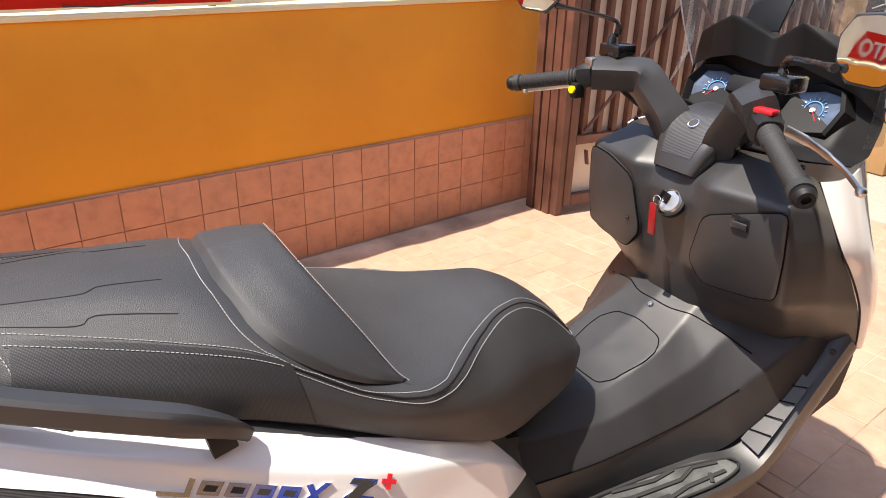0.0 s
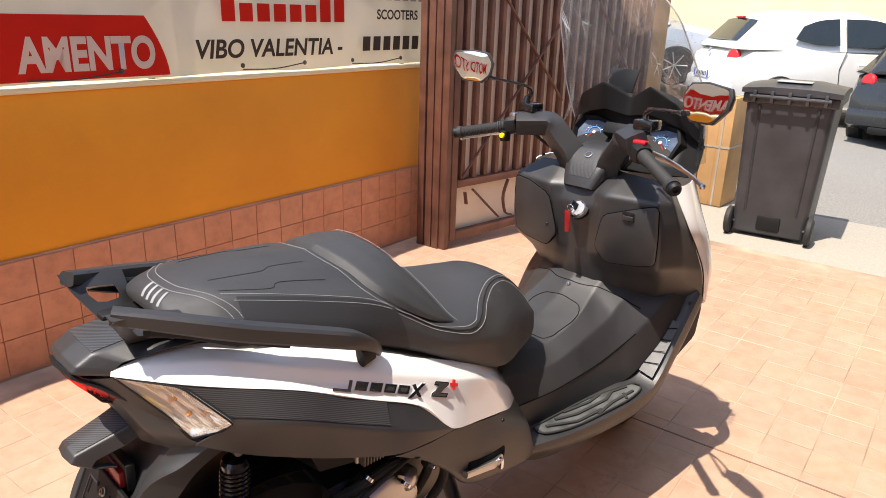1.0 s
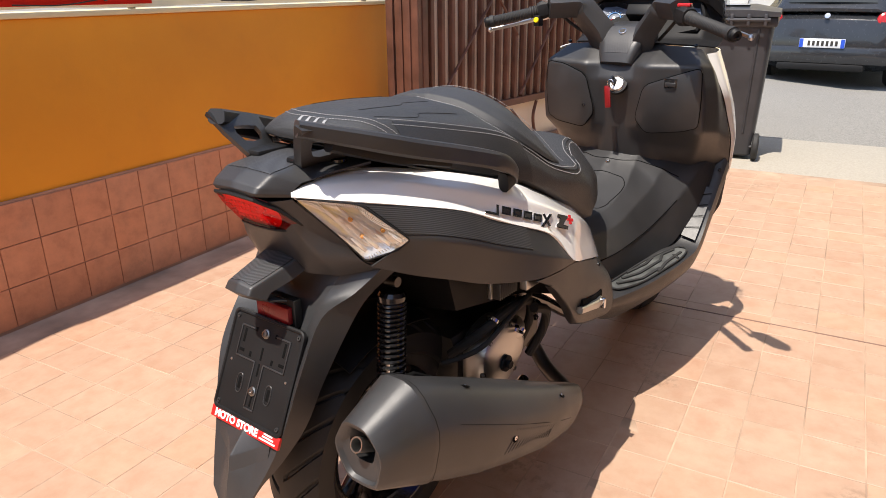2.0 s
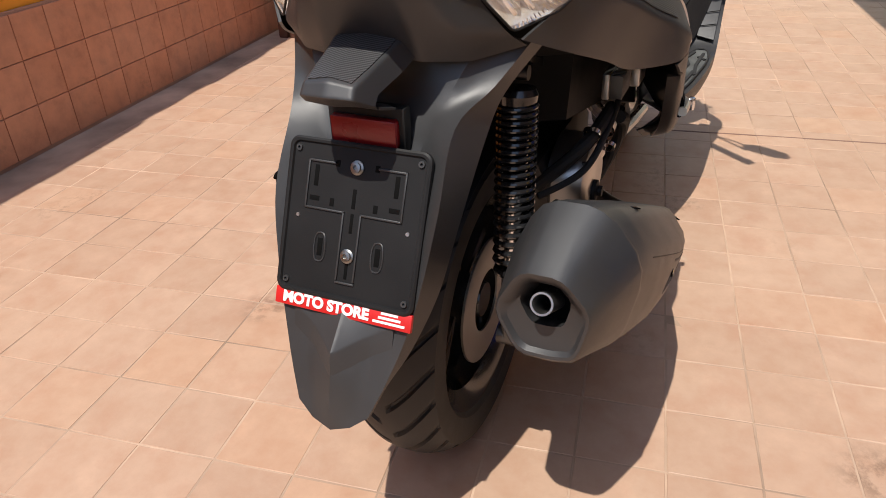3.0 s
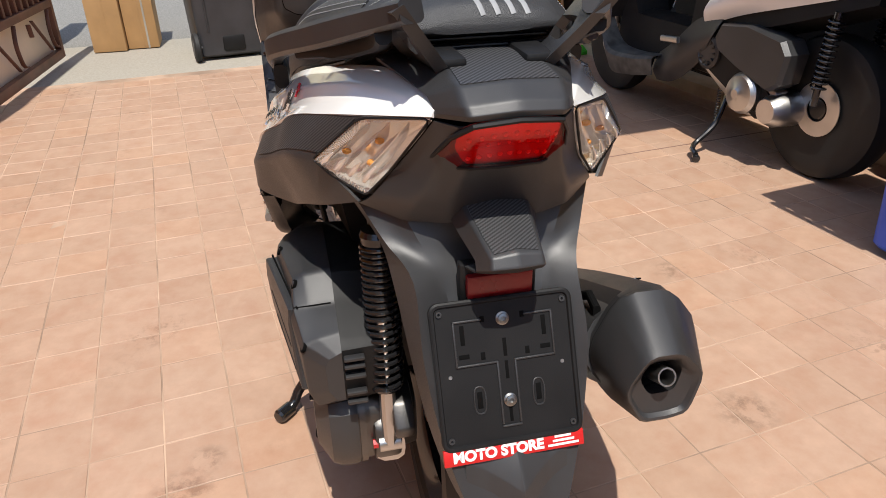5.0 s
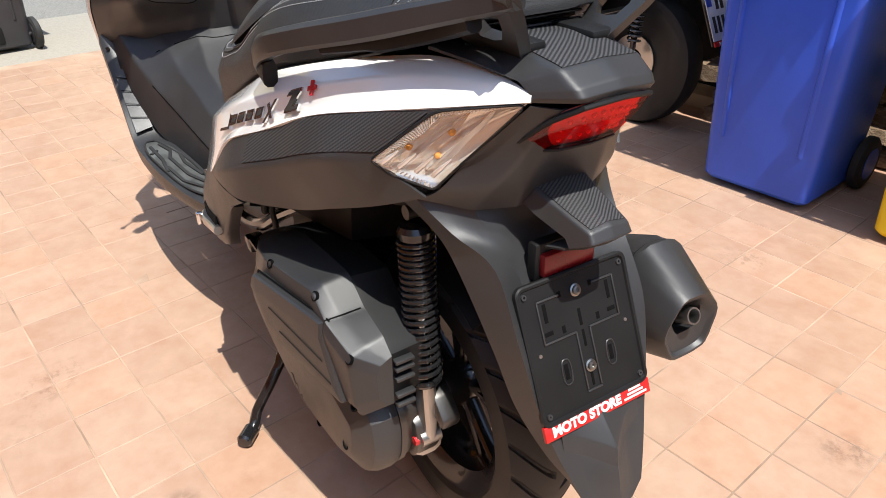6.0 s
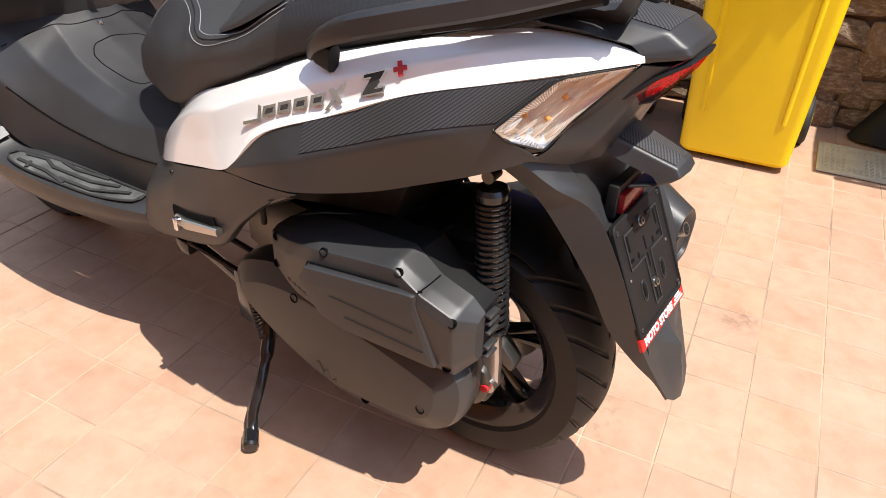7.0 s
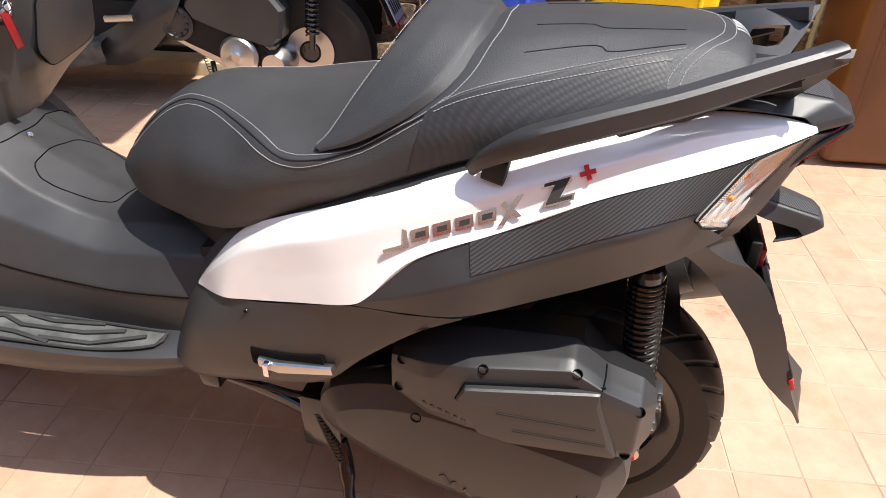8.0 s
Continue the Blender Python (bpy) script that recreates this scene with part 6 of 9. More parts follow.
    for k in range(13):
        a = radians(60 + 50 * k / 12)
        hg.append([(c.x + 0.3 * math.cos(a) , y, c.z + (0.3 - 3 * y * y) * math.sin(a)) for y in (-0.085, -0.06, -0.02, 0.02, 0.06, 0.085)])
    hg = [[(2 * c.x - p[0], p[1], p[2]) for p in r] for r in hg]
    part("inner_hugger", shell(surf(hg, 10, 20), 0.004, (0.265, 0, 0.278)), "plastic_dark", scooter, "black inner mudguard over the tyre")
    # spring legs
    for s in SIDES:
        top, low = Vector(my((0.193, 0.134, 0.70), s)), Vector(my((0.158, 0.141, 0.3), s))
        leg = new("shock_absorber")
        leg.parent = scooter
        ax = (low - top)
        part("damper", tube([top + ax * 0.06, top + ax * 0.4], 0.017, 14), "gloss_black", leg)
        part("rod", tube([top + ax * 0.4, top + ax * 0.75], 0.0125, 14), "chrome", leg, "chrome damper rod")
        part("upper_eye", lathe([(0.0, -0.014), (0.01, -0.014), (0.011, 0.014), (0.0, 0.014)], aim(top, (0, 1, 0)), 18), "steel", leg)
        part("spring_seat", lathe([(0.0, 0), (0.024, 0), (0.028, 0.008), (0.026, 0.02), (0, 0.02)], aim(top + ax * 0.05, ax), 20), "gloss_black", leg)
        coil = []
        turns = 20.5
        d = ax.normalized()
        e1 = d.cross(Vector((0, 1, 0))).normalized()
        e2 = d.cross(e1)
        L0, L1 = ax.length * 0.1, ax.length * 0.70
        for k in range(int(turns * 16) + 1):
            f = k / (turns * 16)
            a = 2 * math.pi * turns * f
            coil.append(top + d * (L0 + (L1 - L0) * (f * 0.72 + 0.28 * f * f)) + (e1 * math.cos(a) + e2 * math.sin(a)) * 0.0255)
        part("spring", tube(coil, 0.0042, 8), "gloss_black", leg, "gloss black coil spring")
        part("spring_collar", lathe([(0, 0), (0.026, 0), (0.028, 0.005), (0.026, 0.01), (0, 0.01)], aim(top + ax * 0.7, ax), 20), "gloss_black", leg)
        part("lower_fork", bar([top + ax * 0.72, top + ax * 0.86, low], [0.026, 0.026, 0.02], [0.034, 0.036, 0.03], up=(1, 0, 0)), "alu" if s > 0 else "steel", leg, "bare metal lower end")
        part("lower_eye", lathe([(0.0, -0.018), (0.015, -0.018), (0.015, 0.018), (0.0, 0.018)], aim(low, (0, 1, 0)), 18), "alu" if s > 0 else "steel", leg)
        part("mount_bolt", lathe([(0, 0), (0.008, 0), (0.008, 0.008), (0, 0.008)], aim(low + Vector((0, 0.02 * s, 0)), (0, s, 0)), 6), "red_gloss", leg, "red marked bolt head")
    # swing arm end and axle
    arm = part("swing_arm", bar(even([(0.42, 0.13, 0.32), (0.3, 0.135, 0.29), (0.16, 0.14, 0.285)], 10), 0.05, [0.09] * 5 + [0.08, 0.075, 0.07, 0.066, 0.06]), "alu", scooter, "cast aluminium axle carrier")
    part("axle_carrier", prism([(0.235, 0.352), (0.19, 0.35), (0.16, 0.332), (0.15, 0.305), (0.155, 0.272), (0.175, 0.245), (0.23, 0.25)], 0.12, 0.166, bevel=0.008), "steel", arm, "bare cast aluminium carrier")
    part("carrier_web", prism([(0.2, 0.4), (0.15, 0.385), (0.12, 0.35), (0.125, 0.33), (0.19, 0.36)], 0.1, 0.135, bevel=0.006), "steel", arm)
    part("axle_nut", lathe([(0, 0), (0.016, 0), (0.016, 0.014), (0.008, 0.016), (0.008, 0.024), (0, 0.024)], aim((0.265, 0.155, 0.278), (0, 1, 0)), 6), "chrome", arm)
    part("right_arm", bar(even([(0.52, -0.12, 0.36), (0.36, -0.15, 0.31), (0.2, -0.145, 0.285)], 10), 0.035, 0.06), "steel", scooter, "dark steel right swing arm")
    part("axle_spacer", lathe([(0, -0.03), (0.02, -0.03), (0.022, 0.03), (0, 0.03)], aim((0.17, -0.16, 0.3), (0, 1, 0)), 20), "alu", scooter, "bare metal axle spacer")


running_gear()


def drawn_pts(pts, d):
    """A closed flat outline drawn in by d on all sides."""
    area = sum(a[0] * b[1] - b[0] * a[1] for a, b in zip(pts, pts[1:] + pts[:1]))
    sg = 1 if area > 0 else -1
    out = []
    for i, p in enumerate(pts):
        t = Vector(pts[(i + 1) % len(pts)]) - Vector(pts[i - 1])
        n = Vector((-t.y, t.x)).normalized() * sg
        out.append((p[0] + n.x * d, p[1] + n.y * d))
    return out


def drawn_in(pts, d, y):
    """The same outline set upright at y."""
    return [(x, y, z) for x, z in drawn_pts(pts, d)]


def engine():
    # air filter box: a back half, and a cover built over cross-sections from its front end to its back end
    outl = [(0.562, 0.455), (0.56, 0.532), (0.5, 0.553), (0.39, 0.572), (0.268, 0.577), (0.228, 0.54), (0.163, 0.52), (0.147, 0.503), (0.145, 0.425), (0.165, 0.392), (0.27, 0.398), (0.4, 0.408), (0.5, 0.42)]
    inner = part("air_box_back", loft([drawn_in(outl, 0.03, 0.135), drawn_in(outl, 0.008, 0.142), drawn_in(outl, 0.003, 0.196), drawn_in(outl, 0.003, 0.206)]), "plastic_dark", scooter, "black back half of the air filter box")
    cuts = [
        (0.562, [(0.206, 0.53), (0.243, 0.529), (0.256, 0.522), (0.259, 0.5), (0.259, 0.455), (0.251, 0.442), (0.206, 0.442)]),
        (0.5, [(0.206, 0.553), (0.251, 0.55), (0.279, 0.537), (0.286, 0.512), (0.283, 0.445), (0.269, 0.418), (0.206, 0.42)]),
        (0.43, [(0.206, 0.567), (0.253, 0.56), (0.290, 0.554), (0.296, 0.53), (0.291, 0.442), (0.275, 0.41), (0.206, 0.41)]),
        (0.28, [(0.206, 0.578), (0.250, 0.573), (0.268, 0.563), (0.273, 0.538), (0.272, 0.425), (0.261, 0.394), (0.206, 0.398)]),
        (0.228, [(0.206, 0.54), (0.245, 0.539), (0.271, 0.537), (0.277, 0.52), (0.270, 0.42), (0.257, 0.39), (0.206, 0.394)]),
        (0.17, [(0.206, 0.523), (0.238, 0.516), (0.260, 0.508), (0.266, 0.492), (0.262, 0.415), (0.251, 0.388), (0.206, 0.391)]),
        (0.146, [(0.206, 0.502), (0.214, 0.498), (0.226, 0.492), (0.232, 0.478), (0.231, 0.432), (0.219, 0.412), (0.206, 0.412)]),
    ]
    rows_ = surf([[(x, y, z) for y, z in c] for x, c in cuts], 0, 0, tu=0.09, tv=0.07)
    air = part("air_filter_box", loft(rows_), "plastic", scooter, "black ribbed air filter cover", sharp=24)
    box_skin = tree_of(air)
    lean = lambda x: 0.312 + 0.179 * (x - 0.424)
    pan = [(0.43, 0.531), (0.234, 0.537), (0.226, 0.505), (0.192, 0.402), (0.36, 0.422), (0.408, 0.44), (0.444, 0.505)]
    rim = [(v.x, v.y) for v in round_off([(x, z, 0) for x, z in pan], 0.06)]
    face_ = [(v.x, v.y) for v in round_off([(x, z, 0) for x, z in [(0.418, 0.508), (0.236, 0.509), (0.232, 0.5), (0.208, 0.424), (0.352, 0.443), (0.392, 0.458), (0.422, 0.498)]], 0.06)]
    pad = part("raised_panel", loft([[(x, lean(x) - 0.035, z) for x, z in rim], [(x, lean(x) - 0.003, z) for x, z in rim], [(x, lean(x) + 0.001, z) for x, z in drawn_pts(rim, 0.002)], [(x, lean(x) + 0.004, z) for x, z in face_]]), "plastic", air, "raised outer panel", sharp=14)
    # Gap and seam are black tubes that paint the shade between the parts.
    part("panel_gap", tube([Vector((x, lean(x) - 0.012, z)) for x, z in ((0.446, 0.5), (0.432, 0.5335), (0.3, 0.537), (0.234, 0.5395), (0.227, 0.5405))], 0.0016, 5), "gap_shade", air)
    part("cover_seam", tube([struck(box_skin, (0.232, 0.5, 0.5385), (0, -1, 0), 0.0005), struck(box_skin, (0.229, 0.24, 0.7), (0, 0, -1), 0.0005), struck(box_skin, (0.229, 0.212, 0.7), (0, 0, -1), 0.0005)], 0.0014, 5), "gap_shade", air)
    # Darker bars on the flat face imitate the shade of two grooves.
    for (xa, za), (xb, zb) in (((0.381, 0.49), (0.232, 0.468)), ((0.355, 0.455), (0.214, 0.434))):
        part("groove", bar([(xa, lean(xa) + 0.004, za), (xb, lean(xb) + 0.004, zb)], 0.0022, 0.003), "plastic_dark", pad)
    # Bolt wells get near-black colour for the shade inside them.
    for x, y, z in ((0.172, 0.27, 0.507), (0.271, 0.262, 0.557), (0.408, 0.283, 0.551), (0.542, 0.252, 0.516), (0.18, 0.25, 0.4), (0.548, 0.25, 0.456)):
        hole = struck(box_skin, (x, y + 0.1, z + 0.05), (0, -0.9, -0.45), -0.0035)
        part("bolt_well", lathe([(0.0, 0.0), (0.0075, 0.0), (0.0082, 0.0045), (0.007, 0.0052), (0.0058, 0.001), (0, 0.001)], aim(hole, (0.0, 0.9, 0.45)), 16), "gap_shade", air)
    for k in range(6):
        x, z = 0.5 - 0.013 * k, 0.456 - 0.003 * k
        part("raised_mark", box(x - 0.004, -0.001, z - 0.004, x + 0.004, 0.0012, z + 0.004, 0.0008, m=Matrix.Translation((0, struck(box_skin, (x, 0.5, z), (0, -1, 0)).y, 0))), "plastic", air)
    for z in (0.406, 0.424, 0.455, 0.474, 0.488):
        part("clip", box(0.137, 0.172, z, 0.15, 0.204, z + 0.006, 0.002), "plastic", inner)
    # transmission cover
    cv = [(0.712, 0.362), (0.69, 0.4), (0.61, 0.432), (0.5, 0.44), (0.33, 0.415), (0.2, 0.385), (0.166, 0.355), (0.162, 0.3), (0.178, 0.25), (0.21, 0.218), (0.262, 0.197), (0.35, 0.185), (0.42, 0.182), (0.5, 0.196), (0.6, 0.236), (0.675, 0.28), (0.708, 0.318)]
    cv = [(p_.x, p_.y) for p_ in even([(x, z, 0) for x, z in cv + cv[:1]], 60)][:-1]
    part("engine_case", loft([drawn_in(cv, 0.02, 0.09), drawn_in(cv, 0.006, 0.17), drawn_in(cv, 0.006, 0.19)]), "steel", scooter, "dark cast engine case")
    cover = part("transmission_cover", loft([drawn_in(cv, 0.0, 0.19), drawn_in(cv, -0.002, 0.2), drawn_in(cv, 0.0, 0.222), drawn_in(cv, 0.006, 0.236), drawn_in(cv, 0.044, 0.258), drawn_in(cv, 0.05, 0.259)]), "plastic", scooter, "black transmission cover", sharp=18)
    cover_skin = tree_of(cover)
    part("case_lip", loft([drawn_in(cv, 0.001, 0.177), drawn_in(cv, 0.001, 0.188)]), "steel", scooter, "bare metal case edge")
    for x, z in ((0.522, 0.39), (0.232, 0.279), (0.36, 0.225)):
        part("bolt_well", lathe([(0.0, 0.0), (0.0085, 0.0), (0.0095, 0.005), (0.008, 0.006), (0.0065, 0.001), (0, 0.001)], aim(struck(cover_skin, (x, 0.5, z), (0, -1, 0), -0.0045), (0, 1, 0.2)), 16), "gap_shade", cover)
    for k in range(3):
        part("mark_bar", bar([struck(cover_skin, (0.475 - 0.022 * k, 0.5, 0.262 - 0.011 * k), (0, -1, 0)), struck(cover_skin, (0.462 - 0.022 * k, 0.5, 0.238 - 0.011 * k), (0, -1, 0))], 0.003, 0.012), "plastic", cover)
    # engine block, head and right side cover
    part("engine_block", loft([half_loop([(0, 0.47), (0.1, 0.47), (0.12, 0.43), (0.12, 0.3), (0.08, 0.25), (0, 0.25)], x) for x in (0.42, 0.5, 0.66)] + [half_loop([(0, 0.46), (0.08, 0.46), (0.1, 0.43), (0.1, 0.33), (0.08, 0.3), (0, 0.3)], 0.82)]), "steel", scooter, "dark cast engine block")
    sc = []
    for y, k in ((-0.11, 1.0), (-0.15, 1.0), (-0.172, 0.9), (-0.178, 0.75)):
        sc.append([(0.53 + 0.098 * k * math.cos(a) * (1 + 0.08 * math.cos(3 * a)), y, 0.4 + 0.088 * k * math.sin(a) * (1 + 0.06 * math.sin(2 * a))) for a in (2 * math.pi * i / 36 for i in range(36))])
    sidec = part("engine_side_cover", loft(sc), "alu", scooter, "cast aluminium engine side cover")
    for k in range(6):
        a = 2 * math.pi * k / 6 + 0.2
        bolt((0.53 + 0.082 * math.cos(a), -0.168, 0.4 + 0.075 * math.sin(a)), (0, -1, 0), 0.007, sidec, mat="steel", depth=0.007)
    part("oil_cap", lathe([(0, 0), (0.02, 0), (0.02, 0.008), (0.01, 0.01), (0.01, 0.018), (0, 0.018)], aim((0.53, -0.178, 0.385), (0, -1, 0)), 18), "plastic_dark", sidec)
    part("water_pump", lathe([(0, 0), (0.034, 0), (0.03, 0.02), (0.016, 0.03), (0, 0.032)], aim((0.6, -0.15, 0.44), (0.3, -1, 0.1)), 20), "alu", scooter, "cast water pump housing")
    for k in range(9):
        part("rectifier_fin", box(0.42 + 0.008 * k, -0.232, 0.6, 0.423 + 0.008 * k, -0.2, 0.637, 0.0008), "steel", scooter)
    part("rectifier", box(0.415, -0.212, 0.598, 0.5, -0.2, 0.64, 0.003), "alu", scooter, "finned aluminium rectifier")
    part("metal_bracket", box(0.505, -0.245, 0.595, 0.565, -0.225, 0.63, 0.004), "alu", scooter, "bare metal bracket")
    hoses = [
        [(0.42, -0.1, 0.43), (0.45, -0.17, 0.5), (0.54, -0.19, 0.53), (0.63, -0.18, 0.51), (0.67, -0.16, 0.44), (0.66, -0.13, 0.36)],
        [(0.36, -0.12, 0.44), (0.42, -0.18, 0.47), (0.5, -0.2, 0.515), (0.6, -0.2, 0.545)],
        [(0.62, -0.2, 0.5), (0.68, -0.2, 0.47), (0.7, -0.18, 0.4), (0.69, -0.15, 0.33)],
        [(0.5, 0.16, 0.6), (0.58, 0.2, 0.585), (0.64, 0.2, 0.54), (0.66, 0.19, 0.47)],
        [(0.56, 0.2, 0.585), (0.62, 0.215, 0.56), (0.66, 0.21, 0.52), (0.7, 0.19, 0.5)],
        [(0.15, 0.1, 0.70), (0.2, 0.11, 0.705), (0.25, 0.13, 0.69), (0.3, 0.12, 0.68)],
    ]
    for k, h in enumerate(hoses):
        part("hose", tube(even(h, 26), 0.012 if k in (0, 2) else 0.006, 10), "rubber", scooter, "black rubber hose")
    for p in ((0.47, -0.18, 0.52), (0.67, -0.168, 0.45), (0.64, -0.19, 0.505), (0.57, -0.19, 0.46)):
        part("hose_clamp", lathe([(0.014, -0.004), (0.0155, -0.004), (0.0155, 0.004), (0.014, 0.004), (0.014, -0.004)], aim(p, (0.6, 0, 0.5)), 14), "chrome", scooter)
    # dark inner frame that closes the view under the seat
    part("under_tray", loft([half_loop([(0, 0.88), (0.07, 0.88), (0.075, 0.78), (0, 0.76)], 0.06), half_loop([(0, 0.86), (0.16, 0.84), (0.17, 0.74), (0, 0.7)], 0.2), half_loop([(0, 0.8), (0.17, 0.8), (0.18, 0.7), (0, 0.67)], 0.3), half_loop([(0, 0.78), (0.17, 0.77), (0.16, 0.58), (0, 0.55)], 0.36), half_loop([(0, 0.72), (0.17, 0.7), (0.175, 0.54), (0, 0.5)], 0.6), half_loop([(0, 0.66), (0.17, 0.64), (0.2, 0.47), (0, 0.45)], 0.8), half_loop([(0, 0.6), (0.14, 0.58), (0.15, 0.42), (0, 0.42)], 0.96)]), "plastic_dark", scooter, "black inner tray below the seat")
    for s in SIDES:
        part("frame_tube", tube(even(mys([(0.12, 0.09, 0.76), (0.3, 0.12, 0.69), (0.5, 0.13, 0.6), (0.75, 0.14, 0.46), (1.0, 0.14, 0.32), (1.4, 0.14, 0.25)], s), 24), 0.016, 10), "gloss_black", scooter)


engine()


def muffler():
    a = Vector((0.9, -0.05, -0.43)).normalized()
    b = Vector((0, -1, 0))
    b = (b - a * b.dot(a)).normalized()
    c = a.cross(b) if a.cross(b).z > 0 else b.cross(a)
    o = Vector((0.05, -0.26, 0.50))

    def at(x, y, z):
        return o + a * x + b * y + c * z

    form = [(0.27, 1.0), (0.7, 1.0), (1.0, 0.64), (0.86, 0.06), (0.62, 0.0), (0.25, 0.0), (0.0, 0.5)]

    def sec(x, b0, b1, c0, c1, shear=0.0, rnd=0.27):
        out = []
        for v in round_off([(p_[0], p_[1], 0) for p_ in form], rnd):
            y, z = b0 + (b1 - b0) * v.x, c0 + (c1 - c0) * v.y
            out.append(tuple(at(x + shear * (z - c1), y, z)))
        return out

    body = part("silencer", loft([sec(-0.008, -0.1, 0.077, -0.094, 0.088, -0.48), sec(0.006, -0.1, 0.079, -0.092, 0.09, -0.48), sec(0.03, -0.075, 0.081, -0.09, 0.092, -0.45), sec(0.16, -0.07, 0.087, -0.084, 0.094, -0.3), sec(0.3, -0.06, 0.089, -0.068, 0.094, -0.15), sec(0.45, -0.05, 0.08, -0.05, 0.092, -0.05), sec(0.6, -0.036, 0.05, -0.026, 0.09, 0.05), sec(0.65, -0.03, 0.036, -0.016, 0.088, 0.12), sec(0.656, -0.024, 0.03, -0.01, 0.082, 0.12)]), "plastic", scooter, "black exhaust silencer with heat shield", sharp=26)
    rim_ = (-0.08, 0.04, -0.1, 0.004)
    def mouth(x, d, k=1.0):
        b0, b1, c0, c1 = rim_
        bm_, cm_ = (b0 + b1) / 2, (c0 + c1) / 2 + (0.016 if k < 1 else 0)
        hb, hc = ((b1 - b0) / 2 - d) * k, ((c1 - c0) / 2 - d) * k
        return sec(x - 0.48 * (cm_ + hc - c1), bm_ - hb, bm_ + hb, cm_ - hc, cm_ + hc, -0.48, 0.24)
    cap = part("end_cap", loft([sec(-0.01, -0.101, 0.078, -0.095, 0.089, -0.48), sec(-0.022, -0.102, 0.078, -0.096, 0.088, -0.48), mouth(-0.083, -0.003), mouth(-0.087, 0.0), mouth(-0.086, 0.004), mouth(-0.078, 0.01), mouth(-0.072, 0.01, 0.66), mouth(-0.02, 0.012, 0.62)]), "plastic", body, "black end cap", sharp=38)
    part("outlet", lathe([(0.0115, -0.022), (0.014, -0.022), (0.014, 0.04), (0.0115, 0.04), (0.0115, -0.022)], aim(at(-0.05, -0.019, -0.03), a), 20), "alu", cap, "bare metal outlet pipe")
    # Black plug added to paint the dark inside of the mouth.
    part("outlet_dark", loft([mouth(-0.035, 0.012, 0.6), mouth(-0.034, 0.012, 0.6)]), "gap_shade", cap)
    part("cap_seam", loft([sec(-0.0095, -0.1006, 0.0776, -0.0946, 0.0886, -0.48), sec(-0.0065, -0.1006, 0.0776, -0.0946, 0.0886, -0.48)]), "plastic_dark", body)
    part("silencer_core", tube([at(0.04, -0.032, -0.004), at(0.1, -0.036, -0.004), at(0.45, -0.02, 0.015), at(0.5, -0.015, 0.02)], [0.068, 0.07, 0.06, 0.04], 24), "plastic", body, "round black silencer drum")
    # Notch not cut: a bar coloured black for its shade.
    part("shield_notch", bar([at(0.045, -0.07, 0.058), at(0.09, -0.064, 0.078), at(0.15, -0.068, 0.07)], 0.012, 0.016), "gap_shade", body)
    part("shield_line", tube([struck(tree_of(body), at(x, 0.3, 0.034 - 0.02 * x), -b, 0.0) for x in (0.08, 0.16, 0.24, 0.32, 0.4, 0.48, 0.56)], 0.0009, 5), "plastic_dark", body)
    pipe_skin = tree_of(body)
    for x, y, z, nrm in ((0.124, 0.032, 0.083, c), (0.491, 0.04, 0.06, c + b * 0.5), (0.273, 0.085, 0.0, b)):
        q = at(x, y, z)
        q = struck(pipe_skin, q + nrm * 0.1, -nrm, -0.001)
        part("bolt_well", lathe([(0, 0), (0.0085, 0), (0.0095, 0.002), (0.007, 0.002), (0.0065, 0.0), (0, 0.0)], aim(q, nrm, (0.3, 0.2, 0.9)), 14), "gap_shade", body)
        part("bolt", lathe([(0, 0), (0.005, 0), (0.005, 0.003), (0.0025, 0.003), (0, 0.001)], aim(q, nrm, (0.3, 0.2, 0.9)), 6), "chrome", body)
    for k in range(16):
        x = 0.27 + 0.011 * k
        part("rib", tube([struck(pipe_skin, at(x, 0.3, 0.02), -b, 0), struck(pipe_skin, at(x - 0.004, 0.3, -0.01), -b, 0), struck(pipe_skin, at(x - 0.008, 0.3, -0.036 + 0.003 * k), -b, 0)], 0.0009, 5), "plastic", body)
    part("exhaust_pipe", tube(even([at(0.62, 0.01, 0.04), (0.72, -0.25, 0.24), (0.8, -0.14, 0.24), (0.82, -0.06, 0.32)], 16), 0.02, 14), "steel", scooter, "dark steel exhaust pipe")
    part("hanger", bar([(0.3, -0.19, 0.4), (0.3, -0.2, 0.33), (0.19, -0.17, 0.3)], 0.012, 0.045, up=(0, 1, 0)), "gloss_black", scooter, "black silencer bracket")


muffler()


